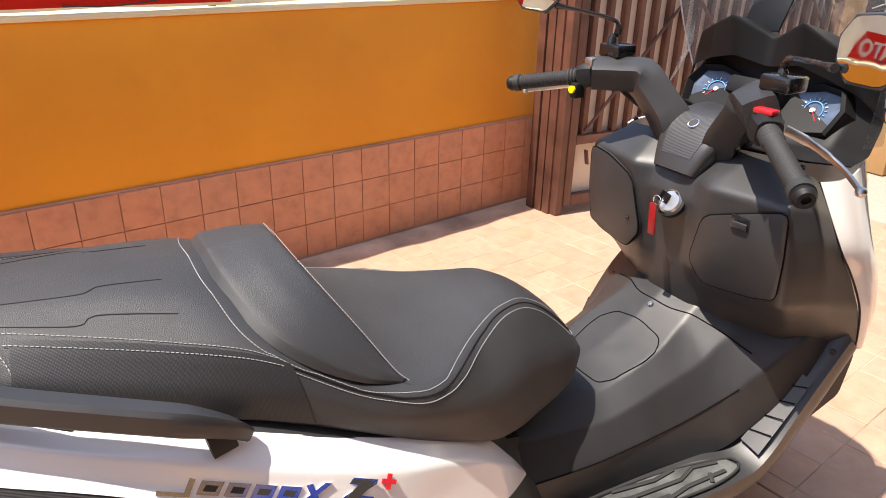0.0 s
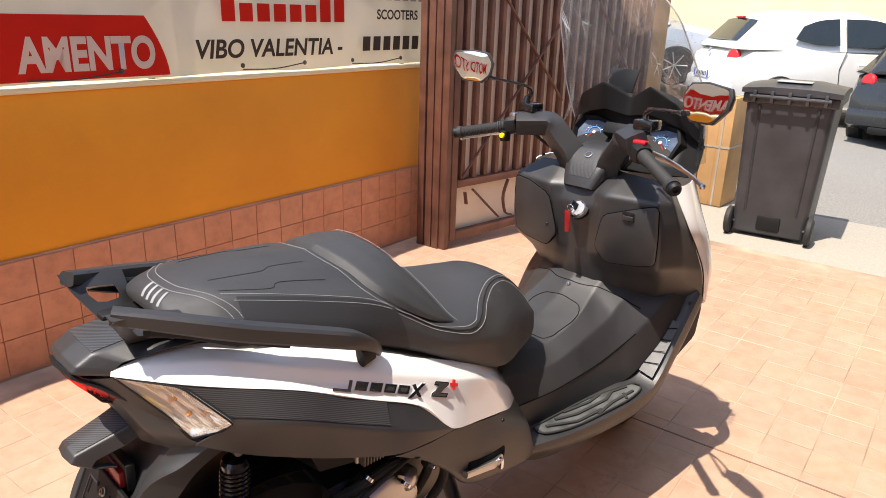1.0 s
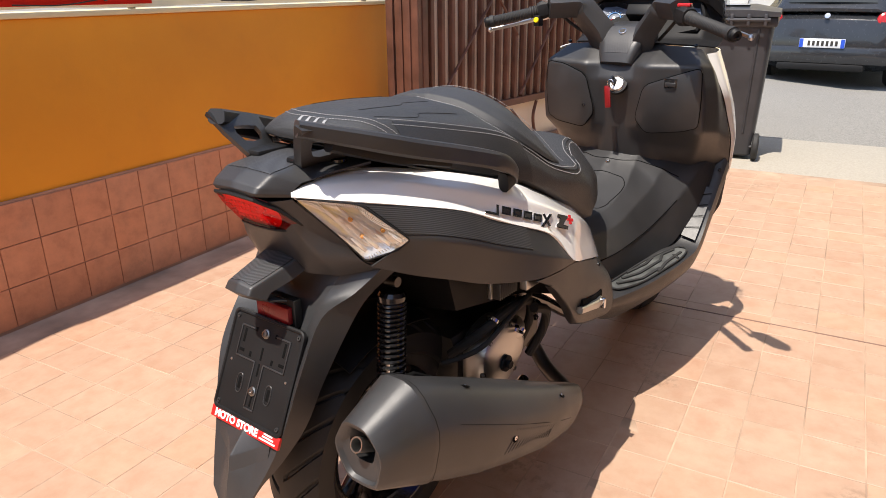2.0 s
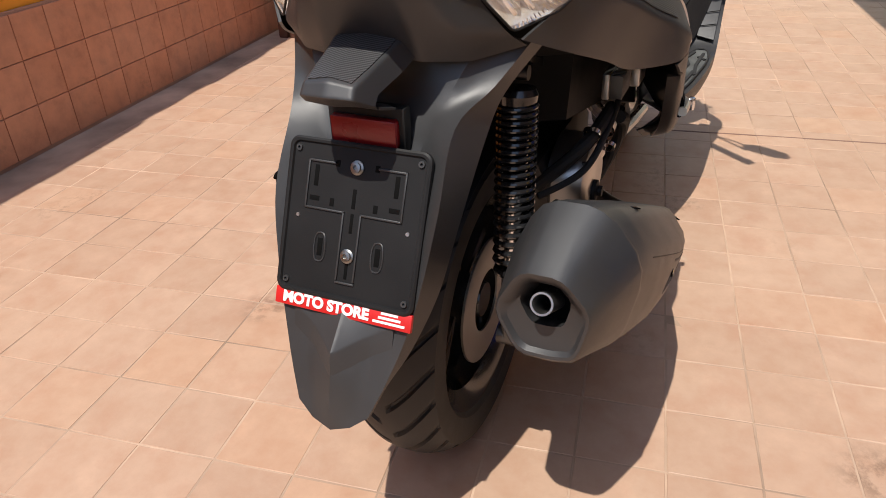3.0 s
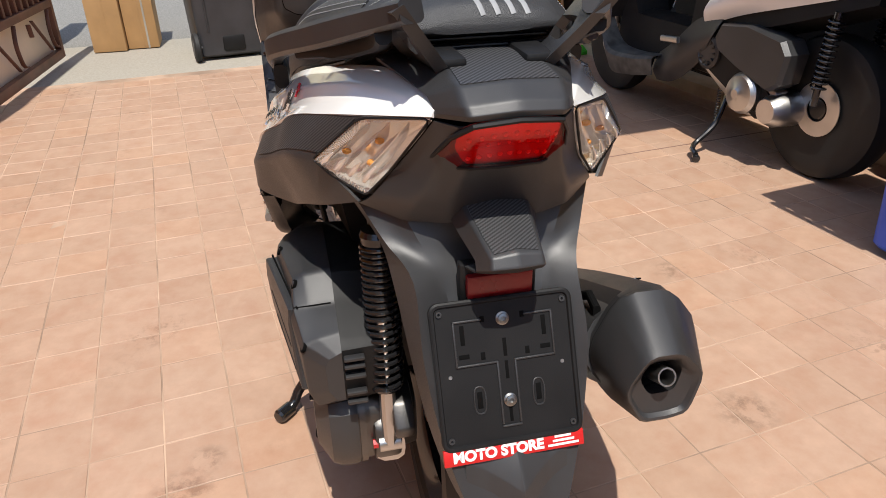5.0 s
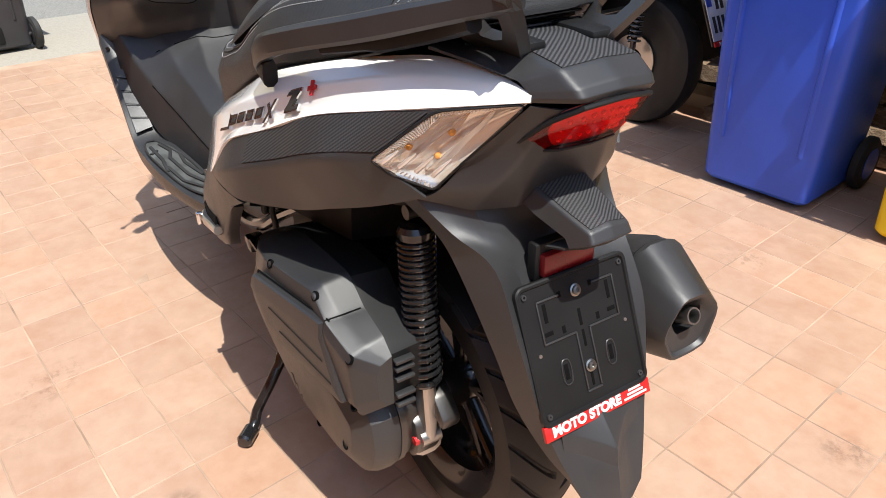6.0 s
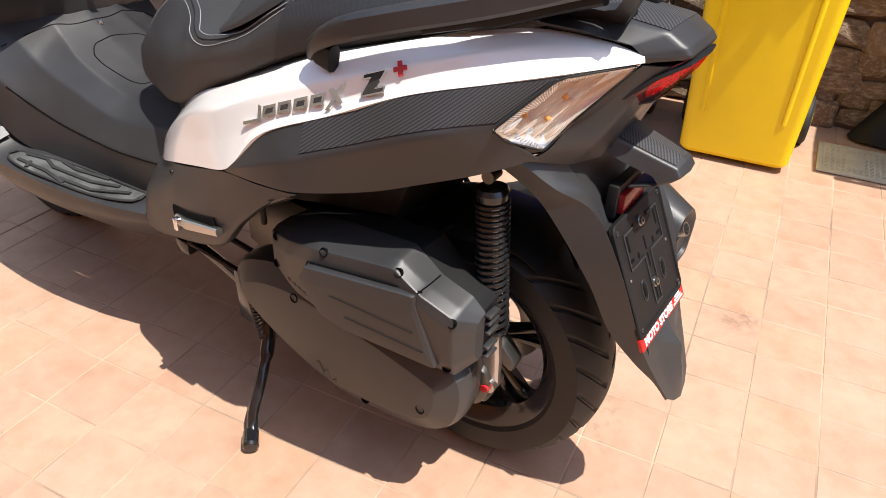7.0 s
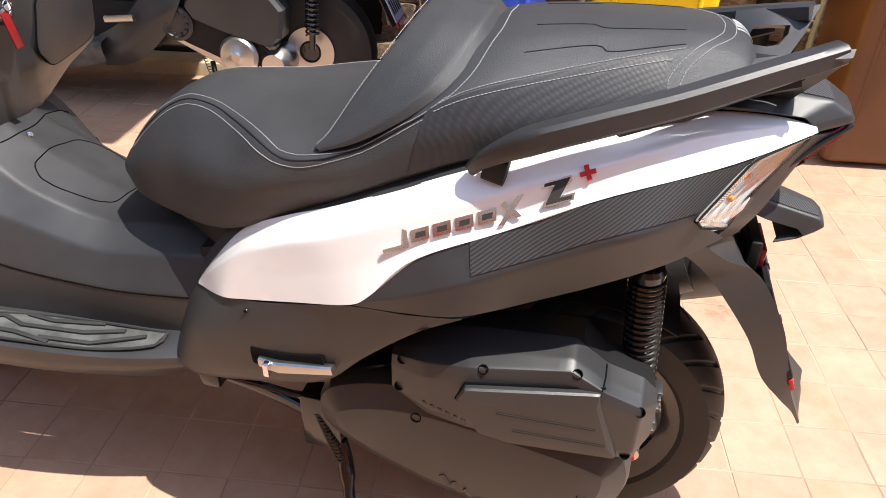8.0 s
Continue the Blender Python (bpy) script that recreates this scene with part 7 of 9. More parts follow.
def stands():
    side = part("side_stand", tube(even([(0.70, 0.185, 0.2), (0.685, 0.2, 0.165), (0.66, 0.25, 0.11), (0.644, 0.298, 0.056), (0.638, 0.31, 0.032), (0.625, 0.322, 0.022)], 18), [0.016] * 6 + [0.012] * 12, 12), "gloss_black", scooter, "black side stand swung down")
    part("foot", lathe([(0, -0.024), (0.013, -0.024), (0.017, -0.019), (0.0175, 0.018), (0.013, 0.024), (0, 0.025)], aim((0.617, 0.336, 0.0178), (-0.72, 0.69, 0.0)), 18), "gloss_black", side, "black roller foot")
    coil = []
    for k in range(14 * 12 + 1):
        f = k / (14 * 12)
        a = 2 * math.pi * 14 * f
        p = Vector((0.735, 0.192, 0.28)).lerp(Vector((0.69, 0.205, 0.17)), f)
        coil.append(p + Vector((0.009 * math.cos(a), 0.009 * math.sin(a), 0)))
    part("return_spring", tube(coil, 0.0022, 5), "steel", side, "steel return spring")
    part("stand_bracket", box(0.69, 0.15, 0.19, 0.77, 0.2, 0.32, 0.006), "gloss_black", side)
    centre = part("centre_stand", tube(even([(0.74, 0.11, 0.215), (0.6, 0.13, 0.2), (0.45, 0.15, 0.19)], 8), 0.015, 12), "gloss_black", scooter, "black tubular centre stand folded up")
    part("right_leg", tube(even([(0.74, -0.11, 0.215), (0.6, -0.13, 0.2), (0.45, -0.15, 0.19)], 8), 0.015, 12), "gloss_black", centre)
    part("cross_tube", tube([(0.69, -0.115, 0.21), (0.69, 0.115, 0.21)], 0.012, 12), "gloss_black", centre)
    link = part("stand_link", bar(even([(0.98, 0.14, 0.28), (0.86, 0.15, 0.262), (0.76, 0.16, 0.235)], 8), 0.02, 0.026), "gloss_black", scooter, "black stand lever below the belly")
    part("pedal", box(0.955, 0.13, 0.262, 1.0, 0.175, 0.3, 0.008), "gloss_black", link)
    for y in (0.1, 0.17):
        part("rod", tube([(0.95, y, 0.305), (0.8, y, 0.29), (0.7, y, 0.3)], 0.007, 8), "gloss_black", link)
    part("hook", tube(even([(0.74, 0.17, 0.24), (0.735, 0.18, 0.205), (0.75, 0.185, 0.19)], 8), 0.008, 8), "gloss_black", link)


stands()


# ---- the scooter's front ----
def floor_and_shield():
    tn = [
        (0.92, [(0, 0.6), (0.08, 0.597), (0.14, 0.57), (0.182, 0.5), (0.192, 0.425)]),
        (1.10, [(0, 0.585), (0.085, 0.578), (0.145, 0.545), (0.187, 0.485), (0.195, 0.4)]),
        (1.20, [(0, 0.584), (0.095, 0.575), (0.15, 0.544), (0.188, 0.485), (0.198, 0.4)]),
        (1.33, [(0, 0.632), (0.105, 0.622), (0.155, 0.578), (0.193, 0.497), (0.21, 0.41)]),
        (1.41, [(0, 0.676), (0.095, 0.664), (0.165, 0.612), (0.212, 0.532), (0.228, 0.42)]),
        (1.46, [(0, 0.708), (0.09, 0.698), (0.17, 0.65), (0.234, 0.572), (0.25, 0.45)]),
        (1.56, [(0, 0.765), (0.09, 0.755), (0.18, 0.71), (0.262, 0.65), (0.28, 0.55)]),
        (1.68, [(0, 0.8), (0.09, 0.79), (0.18, 0.76), (0.272, 0.73), (0.29, 0.62)]),
    ]
    half = [[(x, y, z) for y, z in h] for x, h in tn]
    rows = [mys(list(reversed(r)), -1)[:-1] + r for r in half]
    tun = part("centre_tunnel", shell(surf(rows, 0, 40, tu=0.06), 0.004, (1.2, 0, 0.3)), "plastic", scooter, "black centre tunnel", sharp=46)
    # fuel lid seam and shoulder crease, their shade drawn as black lines
    skin = tree_of(tun)
    lid = [(1.362, 0.066, 0.66), (1.335, 0.088, 0.645), (1.3, 0.09, 0.632), (1.226, 0.076, 0.606), (1.2, 0.06, 0.604), (1.196, 0.0, 0.604)]
    ring = [(x, y - 0.018, z) for x, y, z in lid + [my(p, -1) for p in reversed(lid[:-1])]]
    top = [(1.366, -0.018, 0.672)]
    loop_ = round_off(ring + top, 0.2)
    part("fuel_lid_seam", tube(laid(skin, [a_.lerp(b_, k / 5) for a_, b_ in zip(loop_, loop_[1:] + loop_[:1]) for k in range(5)] + loop_[:1], 0.0002), 0.0016, 5), "gap_shade", tun)
    for s in SIDES:
        part("shoulder_seam", tube(even(mys([(0.95, 0.183, 0.497), (1.1, 0.187, 0.485), (1.2, 0.188, 0.485), (1.33, 0.193, 0.497), (1.41, 0.212, 0.532), (1.46, 0.234, 0.572)], s), 24), 0.0016, 5), "gap_shade", tun)
    part("neck_seam", tube(even(laid(skin, even([(1.5, 0.2, 0.65), (1.45, 0.1, 0.69), (1.428, 0.05, 0.69), (1.425, 0, 0.69), (1.428, -0.05, 0.69), (1.45, -0.12, 0.69), (1.5, -0.22, 0.64)], 40), 0.0003), 40), 0.0018, 5), "gap_shade", tun)
    bolt((1.414, -0.008, 0.678), (-0.55, 0, 0.8), 0.007, tun, mat="chrome", depth=0.005)
    fb = [
        (0.97, [(0.188, 0.425), (0.215, 0.413), (0.24, 0.4)]),
        (1.10, [(0.192, 0.41), (0.235, 0.408), (0.276, 0.4)]),
        (1.25, [(0.203, 0.413), (0.25, 0.413), (0.302, 0.407)]),
        (1.38, [(0.22, 0.42), (0.262, 0.42), (0.312, 0.413)]),
        (1.45, [(0.236, 0.428), (0.272, 0.426), (0.314, 0.418)]),
        (1.50, [(0.246, 0.465), (0.277, 0.46), (0.314, 0.448)]),
        (1.56, [(0.258, 0.535), (0.284, 0.53), (0.312, 0.513)]),
        (1.62, [(0.27, 0.6), (0.292, 0.597), (0.312, 0.582)]),
        (1.69, [(0.28, 0.69), (0.3, 0.68), (0.313, 0.665)]),
    ]
    edge = [(x, h[-1][0], h[-1][1]) for x, h in fb]
    bottom = [(0.95, 0.19, 0.35), (1.05, 0.2, 0.3), (1.2, 0.205, 0.27), (1.36, 0.205, 0.255), (1.47, 0.21, 0.26), (1.55, 0.215, 0.3), (1.63, 0.22, 0.38), (1.7, 0.23, 0.48), (1.76, 0.25, 0.6)]
    midl = [(0.965, 0.235, 0.375), (1.09, 0.265, 0.362), (1.24, 0.288, 0.35), (1.38, 0.298, 0.348), (1.47, 0.3, 0.355), (1.54, 0.3, 0.39), (1.605, 0.3, 0.455), (1.67, 0.302, 0.53), (1.735, 0.306, 0.63)]
    for s in SIDES:
        board = part("footboard", shell(surf([[(x, y, z) for y, z in h] for x, h in fb], 9, 44), 0.006, (1.3, 0.2, 0.1), s), "plastic", scooter, "black footboard", sharp=40)
        part("lower_fairing", shell(surf([edge, midl, bottom], 44, 12), 0.004, (1.35, 0.0, 0.4), s), "plastic", scooter, "black lower side fairing", sharp=45)
        # rubber mat with raised angular treads
        mat_pts = [[(1.02, 0.205, 0.422), (1.13, 0.205, 0.416), (1.25, 0.216, 0.418), (1.36, 0.235, 0.424), (1.42, 0.262, 0.428)],
                   [(1.025, 0.222, 0.419), (1.13, 0.238, 0.414), (1.25, 0.252, 0.418), (1.36, 0.27, 0.424), (1.425, 0.277, 0.427)],
                   [(1.03, 0.236, 0.413), (1.13, 0.268, 0.408), (1.25, 0.288, 0.414), (1.36, 0.3, 0.42), (1.43, 0.291, 0.425)]]
        mt = part("rubber_mat", shell(surf(mat_pts, 24, 8), 0.004, (1.3, 0.24, 0.0), s), "mat_rubber", board, "dusty rubber footboard mat")
        grid = surf(mat_pts, 60, 30)

        def g(u, v):
            return grid[min(29, int(v * 29))][min(59, int(u * 59))]

        for path in (((0.1, 0.45), (0.3, 0.8), (0.5, 0.8)), ((0.2, 0.3), (0.35, 0.5), (0.6, 0.5), (0.7, 0.25), (0.88, 0.3)), ((0.45, 0.95), (0.6, 0.75), (0.85, 0.75)), ((0.3, 0.12), (0.5, 0.25), (0.62, 0.12)), ((0.72, 0.9), (0.76, 0.6))):
            pts = [g(u, v) for u, v in path]
            part("tread", bar([Vector((p.x, p.y * s, p.z + 0.002)) for p in pts], 0.009, 0.005), "rubber", mt)
        part("mat_rim", tube(even(mys([mat_pts[0][0], mat_pts[0][2], mat_pts[0][4], mat_pts[2][4], mat_pts[2][3], mat_pts[2][2], mat_pts[2][1], mat_pts[2][0], mat_pts[0][0]], s), 50), 0.003, 6), "rubber", mt)
        ramp = [[(1.475, 0.256, 0.452), (1.54, 0.266, 0.525), (1.6, 0.277, 0.592)], [(1.475, 0.302, 0.442), (1.54, 0.303, 0.51), (1.605, 0.304, 0.583)]]
        rp = part("ramp_pad", shell([[p_ + Vector((-0.004, 0, 0.004)) for p_ in r] for r in surf(ramp, 8, 4)], 0.004, (1.7, 0.26, 0.3), s), "plastic", board)
        # Thin black tubes paint the shade of the pad's grooves.
        for k in range(4):
            f = 0.15 + 0.22 * k
            a = Vector(ramp[0][0]).lerp(Vector(ramp[0][2]), f) + Vector((-0.007, 0, 0.006))
            b = Vector(ramp[1][0]).lerp(Vector(ramp[1][2]), f + 0.1) + Vector((-0.007, 0, 0.006))
            part("ramp_rib", tube(mys([a, b], s), 0.0013, 5), "gap_shade", rp)
        bolt(my((1.655, 0.3, 0.642), s), (-0.9, 0.3 * s, 0.2), 0.006, board, mat="gloss_black")
    rows = [
        [(1.495, 0, 1.045), (1.49, 0.06, 1.05), (1.48, 0.12, 1.048), (1.49, 0.215, 1.042), (1.512, 0.232, 1.036), (1.53, 0.242, 1.02)],
        [(1.43, 0, 0.987), (1.424, 0.055, 0.99), (1.396, 0.1, 0.99), (1.412, 0.262, 0.997), (1.475, 0.278, 0.99), (1.535, 0.275, 0.967)],
        [(1.41, 0, 0.94), (1.41, 0.055, 0.942), (1.4, 0.092, 0.94), (1.417, 0.275, 0.935), (1.49, 0.294, 0.93), (1.556, 0.296, 0.905)],
        [(1.428, 0, 0.87), (1.425, 0.04, 0.87), (1.411, 0.08, 0.866), (1.426, 0.28, 0.862), (1.525, 0.3, 0.855), (1.622, 0.308, 0.828)],
        [(1.436, 0, 0.80), (1.436, 0.035, 0.80), (1.424, 0.08, 0.797), (1.436, 0.278, 0.797), (1.55, 0.302, 0.785), (1.672, 0.314, 0.75)],
        [(1.445, 0, 0.74), (1.448, 0.04, 0.742), (1.455, 0.1, 0.748), (1.5, 0.25, 0.738), (1.61, 0.288, 0.71), (1.712, 0.309, 0.67)],
        [(1.455, 0, 0.692), (1.46, 0.06, 0.69), (1.485, 0.12, 0.682), (1.57, 0.22, 0.65), (1.67, 0.262, 0.62), (1.745, 0.3, 0.6)],
        [(1.52, 0, 0.6), (1.53, 0.07, 0.6), (1.55, 0.14, 0.59), (1.605, 0.222, 0.555), (1.68, 0.255, 0.535), (1.742, 0.294, 0.5)],
        [(1.54, 0, 0.45), (1.55, 0.07, 0.45), (1.56, 0.14, 0.44), (1.6, 0.222, 0.42), (1.645, 0.245, 0.42), (1.69, 0.262, 0.42)],
        [(1.55, 0, 0.3), (1.55, 0.07, 0.3), (1.55, 0.14, 0.3), (1.56, 0.22, 0.31), (1.58, 0.235, 0.33), (1.6, 0.25, 0.345)],
    ]
    full = [mys(list(reversed(r)), -1)[:-1] + r for r in rows]
    full = [[(x, y - (0.014 + 0.019 * min(1, max(0, (y - 0.17) / 0.06))) * min(1, max(0, (1.62 - x) / 0.12)), z) for x, y, z in r] for r in full]
    sh = part("leg_shield", shell(surf(full, 0, 0, tu=0.1, tv=0.13), 0.004, (1.75, 0, 0.85)), "plastic", scooter, "black inner leg shield", sharp=40)
    def on_lobe(y, z, s):
        """A point on the flat flank of the shield."""
        return (1.416 + 0.08 * (y - 0.18) - 0.12 * (z - 0.88), y * s, z)

    right_door = [on_lobe(y, z, -1) for y, z in ((0.087, 0.828), (0.112, 0.932), (0.2, 0.965), (0.283, 0.993), (0.286, 0.9), (0.282, 0.815), (0.235, 0.799), (0.124, 0.784))]
    left_door = [on_lobe(y, z, 1) for y, z in ((0.05, 0.836), (0.082, 0.955), (0.16, 0.985), (0.222, 0.992), (0.23, 0.9), (0.224, 0.815), (0.19, 0.795), (0.09, 0.783))]
    for pts, n in ((right_door, (-0.989, -0.08, -0.119)), (left_door, (-0.989, 0.08, -0.119))):
        rim = round_off(pts, 0.18)
        gl = part("glove_box_door", slab(rim, n, -0.006, 0.007, 0.004), "plastic", sh, "black glove box door", sharp=30)
        # The door's gap is a tube blackened to look shaded.
        part("door_seam", tube([v + Vector(n) * 0.0035 for v in rim + rim[:1]], 0.0022, 5), "gap_shade", gl)
        if pts is right_door:
            part("latch", box(-0.014, -0.019, -0.004, 0.014, 0.019, 0.0015, 0.001, m=aim(Vector(on_lobe(0.195, 0.945, -1)) + Vector(n) * 0.0075, n)), "gloss_black", gl)
            part("latch_lip", box(-0.012, -0.016, -0.004, 0.002, 0.016, 0.005, 0.002, m=aim(Vector(on_lobe(0.195, 0.945, -1)) + Vector(n) * 0.0075, n)), "plastic", gl)
    for p_, n in (((1.508, 0.201, 1.046), (-0.4, 0.2, 0.9)), ((1.508, -0.225, 1.046), (-0.4, -0.2, 0.9)), ((1.45, 0.242, 0.96), (-0.6, 0.8, 0)), ((1.405, 0.088, 0.856), (-0.99, 0.08, -0.12))):
        bolt(p_, n, 0.006, sh, mat="gloss_black")
    # ignition lock with key and tag
    lock = part("ignition_lock", lathe([(0, -0.004), (0.026, -0.004), (0.027, 0.004), (0.023, 0.008), (0.021, 0.006), (0, 0.006)], aim((1.409, -0.022, 0.93), (-0.86, -0.05, 0.5)), 28), "alu", sh, "round chrome ignition lock")
    part("lock_ring", lathe([(0.026, -0.006), (0.035, -0.006), (0.033, 0.003), (0.026, 0.004), (0.026, -0.006)], aim((1.409, -0.022, 0.93), (-0.86, -0.05, 0.5)), 28), "plastic_dark", lock)
    part("key", bar([(1.403, -0.018, 0.934), (1.379, -0.014, 0.949)], 0.006, 0.022), "gloss_black", lock, "black key head in the lock")
    part("key_ring", tube([(1.375, -0.014 + 0.01 * math.cos(a), 0.936 + 0.01 * math.sin(a)) for a in (2 * math.pi * i / 14 for i in range(15))], 0.0012, 5), "chrome", lock)
    part("key_tag", box(-0.0012, -0.0095, -0.034, 0.0012, 0.0095, 0.034, 0.002, m=aim((1.375, -0.008, 0.893), (0.05, 0.14, 1), (1, 0, 0))), "red_deep", lock, "dark red key tag")
    # painted front fairing
    fr = [
        [(1.534, 0.252, 1.022), (1.58, 0.268, 1.025), (1.66, 0.25, 1.03), (1.86, 0.14, 1.02), (1.9, 0, 1.01)],
        [(1.564, 0.304, 0.905), (1.61, 0.312, 0.905), (1.7, 0.285, 0.9), (1.9, 0.15, 0.88), (1.97, 0, 0.86)],
        [(1.63, 0.309, 0.828), (1.67, 0.316, 0.828), (1.75, 0.29, 0.82), (1.93, 0.15, 0.79), (1.99, 0, 0.77)],
        [(1.68, 0.316, 0.75), (1.715, 0.32, 0.748), (1.79, 0.288, 0.73), (1.95, 0.15, 0.7), (2.01, 0, 0.68)],
        [(1.715, 0.311, 0.68), (1.745, 0.312, 0.675), (1.82, 0.275, 0.65), (1.94, 0.155, 0.62), (2.0, 0.05, 0.61)],
        [(1.735, 0.305, 0.63), (1.765, 0.303, 0.62), (1.83, 0.262, 0.58), (1.93, 0.16, 0.56), (1.97, 0.09, 0.57)],
    ]
    for s in SIDES:
        part("front_fairing", shell(surf(fr, 20, 24), 0.004, (1.7, 0, 0.7), s), "white", scooter, "pearl white front fairing")
        part("fairing_edge", tube(even(mys([(1.532, 0.25, 1.022), (1.562, 0.302, 0.905), (1.628, 0.307, 0.828), (1.678, 0.314, 0.75), (1.713, 0.309, 0.68), (1.733, 0.303, 0.63)], s), 24), 0.002, 6), "plastic_dark", scooter)


floor_and_shield()


def dash():
    rows = [
        [(1.51, 0.0, 1.045), (1.52, 0.12, 1.05), (1.56, 0.2, 1.045), (1.64, 0.245, 1.035)],
        [(1.6, 0.0, 1.06), (1.6, 0.1, 1.055), (1.62, 0.2, 1.06), (1.68, 0.25, 1.05)],
        [(1.69, 0.0, 1.14), (1.7, 0.1, 1.14), (1.7, 0.19, 1.14), (1.72, 0.24, 1.1)],
        [(1.7, 0.0, 1.215), (1.7, 0.1, 1.23), (1.7, 0.18, 1.215), (1.74, 0.225, 1.17)],
    ]
    full = [mys(list(reversed(r)), -1)[:-1] + r for r in rows]
    d = part("dashboard", shell(surf(full, 0, 0, tu=0.1, tv=0.1), 0.005, (1.8, 0, 1.0)), "plastic_dark", scooter, "black dashboard", sharp=40)
    # cowl with two peaks
    base = [(1.72, 0.245, 1.11), (1.675, 0.2, 1.16), (1.655, 0.14, 1.185), (1.655, 0.08, 1.2), (1.67, 0, 1.185)]
    topc = [(1.7, 0.222, 1.17), (1.645, 0.167, 1.242), (1.637, 0.125, 1.265), (1.632, 0.083, 1.287), (1.676, 0, 1.244)]
    behind = [(1.78, 0.19, 1.19), (1.74, 0.15, 1.235), (1.73, 0.11, 1.255), (1.73, 0.075, 1.265), (1.76, 0, 1.22)]
    rows = [base, topc, behind]
    full = [list(r) + mys(list(reversed(r[:-1])), -1) for r in rows]
    part("cowl", shell(surf(full, 0, 0, tu=0.1, tv=0.06), 0.004, (1.78, 0, 1.1)), "plastic_dark", scooter, "black cowl with two peaks", sharp=40)
    for s in SIDES:
        c = Vector(my((1.668, 0.121, 1.112), s))
        n = Vector((-0.86, -0.12 * s, 0.5)).normalized()
        m = aim(c, n, (0, 0, 1))
        shape = [(-0.036, -0.036 * s), (0.004, -0.056 * s), (0.03, -0.05 * s), (0.044, 0.0), (0.04, 0.038 * s), (0.01, 0.055 * s), (-0.03, 0.048 * s), (-0.042, 0.0)]
        shape = [(x * 1.14, y * 1.14) for x, y in shape]
        pod = part("gauge_pod", loft([[tuple(m @ Vector((x * k, y * k, h))) for x, y in shape] for k, h in ((1.3, -0.05), (1.22, 0.012), (1.12, 0.018), (1.0, 0.006), (0.97, -0.004))]), "plastic_dark", d, "black gauge surround", sharp=30)
        part("dial", loft([[tuple(m @ Vector((x * 0.98, y * 0.98, h))) for x, y in shape] for h in (-0.006, -0.002)]), "dial", pod, "dark blue gauge face")
        for k in range(13):
            a = radians(-120 + 20 * k)
            r0, r1 = 0.026, 0.032
            q = [m @ Vector((r * math.cos(a) * 0.9 + 0.004, r * math.sin(a), 0.0)) for r in (r0, r1)]
            part("dial_tick", tube(q, 0.0012, 4), "white_print" if k % 3 == 0 else "dial_blue", pod)
        part("needle", tube([m @ Vector((0.004, 0, 0.002)), m @ Vector((-0.016, 0.02 * s, 0.002))], 0.0012, 4), "red_gloss", pod)
        part("needle_hub", lathe([(0, 0), (0.006, 0), (0.005, 0.004), (0, 0.004)], m @ Matrix.Translation((0.004, 0, 0)), 12), "white_print", pod)
        part("dial_arc", tube([m @ Vector((0.02 * math.cos(a) + 0.004, 0.022 * math.sin(a), 0.0)) for a in (radians(-110 + 18 * i) for i in range(13))], 0.0014, 4), "dial_blue", pod)
    part("screen_mount", box(-0.02, -0.06, -0.035, 0.02, 0.06, 0.035, 0.006, m=aim((1.655, 0.0, 1.13), (-0.86, 0, 0.5))), "plastic_dark", d)
    part("vent_plate", box(-0.04, -0.05, -0.003, 0.035, 0.05, 0.003, 0.002, m=aim((1.74, 0.075, 1.288), (-0.93, 0.1, 0.36))), "plastic_dark", d, "slatted black vent")
    # windscreen with the film still on
    sc = [
        [(1.72, 0.235, 1.14), (1.79, 0.16, 1.16), (1.83, 0.06, 1.17), (1.835, 0, 1.17)],
        [(1.66, 0.245, 1.27), (1.73, 0.165, 1.285), (1.775, 0.06, 1.29), (1.78, 0, 1.29)],
        [(1.6, 0.225, 1.38), (1.665, 0.155, 1.4), (1.7, 0.06, 1.405), (1.705, 0, 1.405)],
        [(1.54, 0.2, 1.48), (1.59, 0.13, 1.505), (1.615, 0.05, 1.515), (1.62, 0, 1.516)],
        [(1.505, 0.16, 1.54), (1.545, 0.1, 1.57), (1.565, 0.04, 1.58), (1.57, 0, 1.58)],
    ]
    full = [list(r) + mys(list(reversed(r[:-1])), -1) for r in sc]
    g = surf(full, 41, 24)
    ws = part("windscreen", shell(g, 0.003, (2.2, 0, 1.3)), "film", scooter, "clear windscreen wrapped in creased film", sharp=60)
    rim = [g[i][0] for i in range(24)] + g[-1] + [g[i][-1] for i in reversed(range(24))]
    part("film_edge", tube(rim, 0.002, 5), "film_edge", ws, "folded edge of the film")
    fl = surf([[(1.69, 0.24, 1.3), (1.71, 0.245, 1.2), (1.67, 0.275, 1.08)], [(1.665, 0.24, 1.29), (1.68, 0.24, 1.2), (1.64, 0.255, 1.07)]], 10, 5)
    for s in SIDES:
        part("loose_film", shell(fl, 0.0006, (1.8, 0, 1.2), s), "film", ws)


dash()


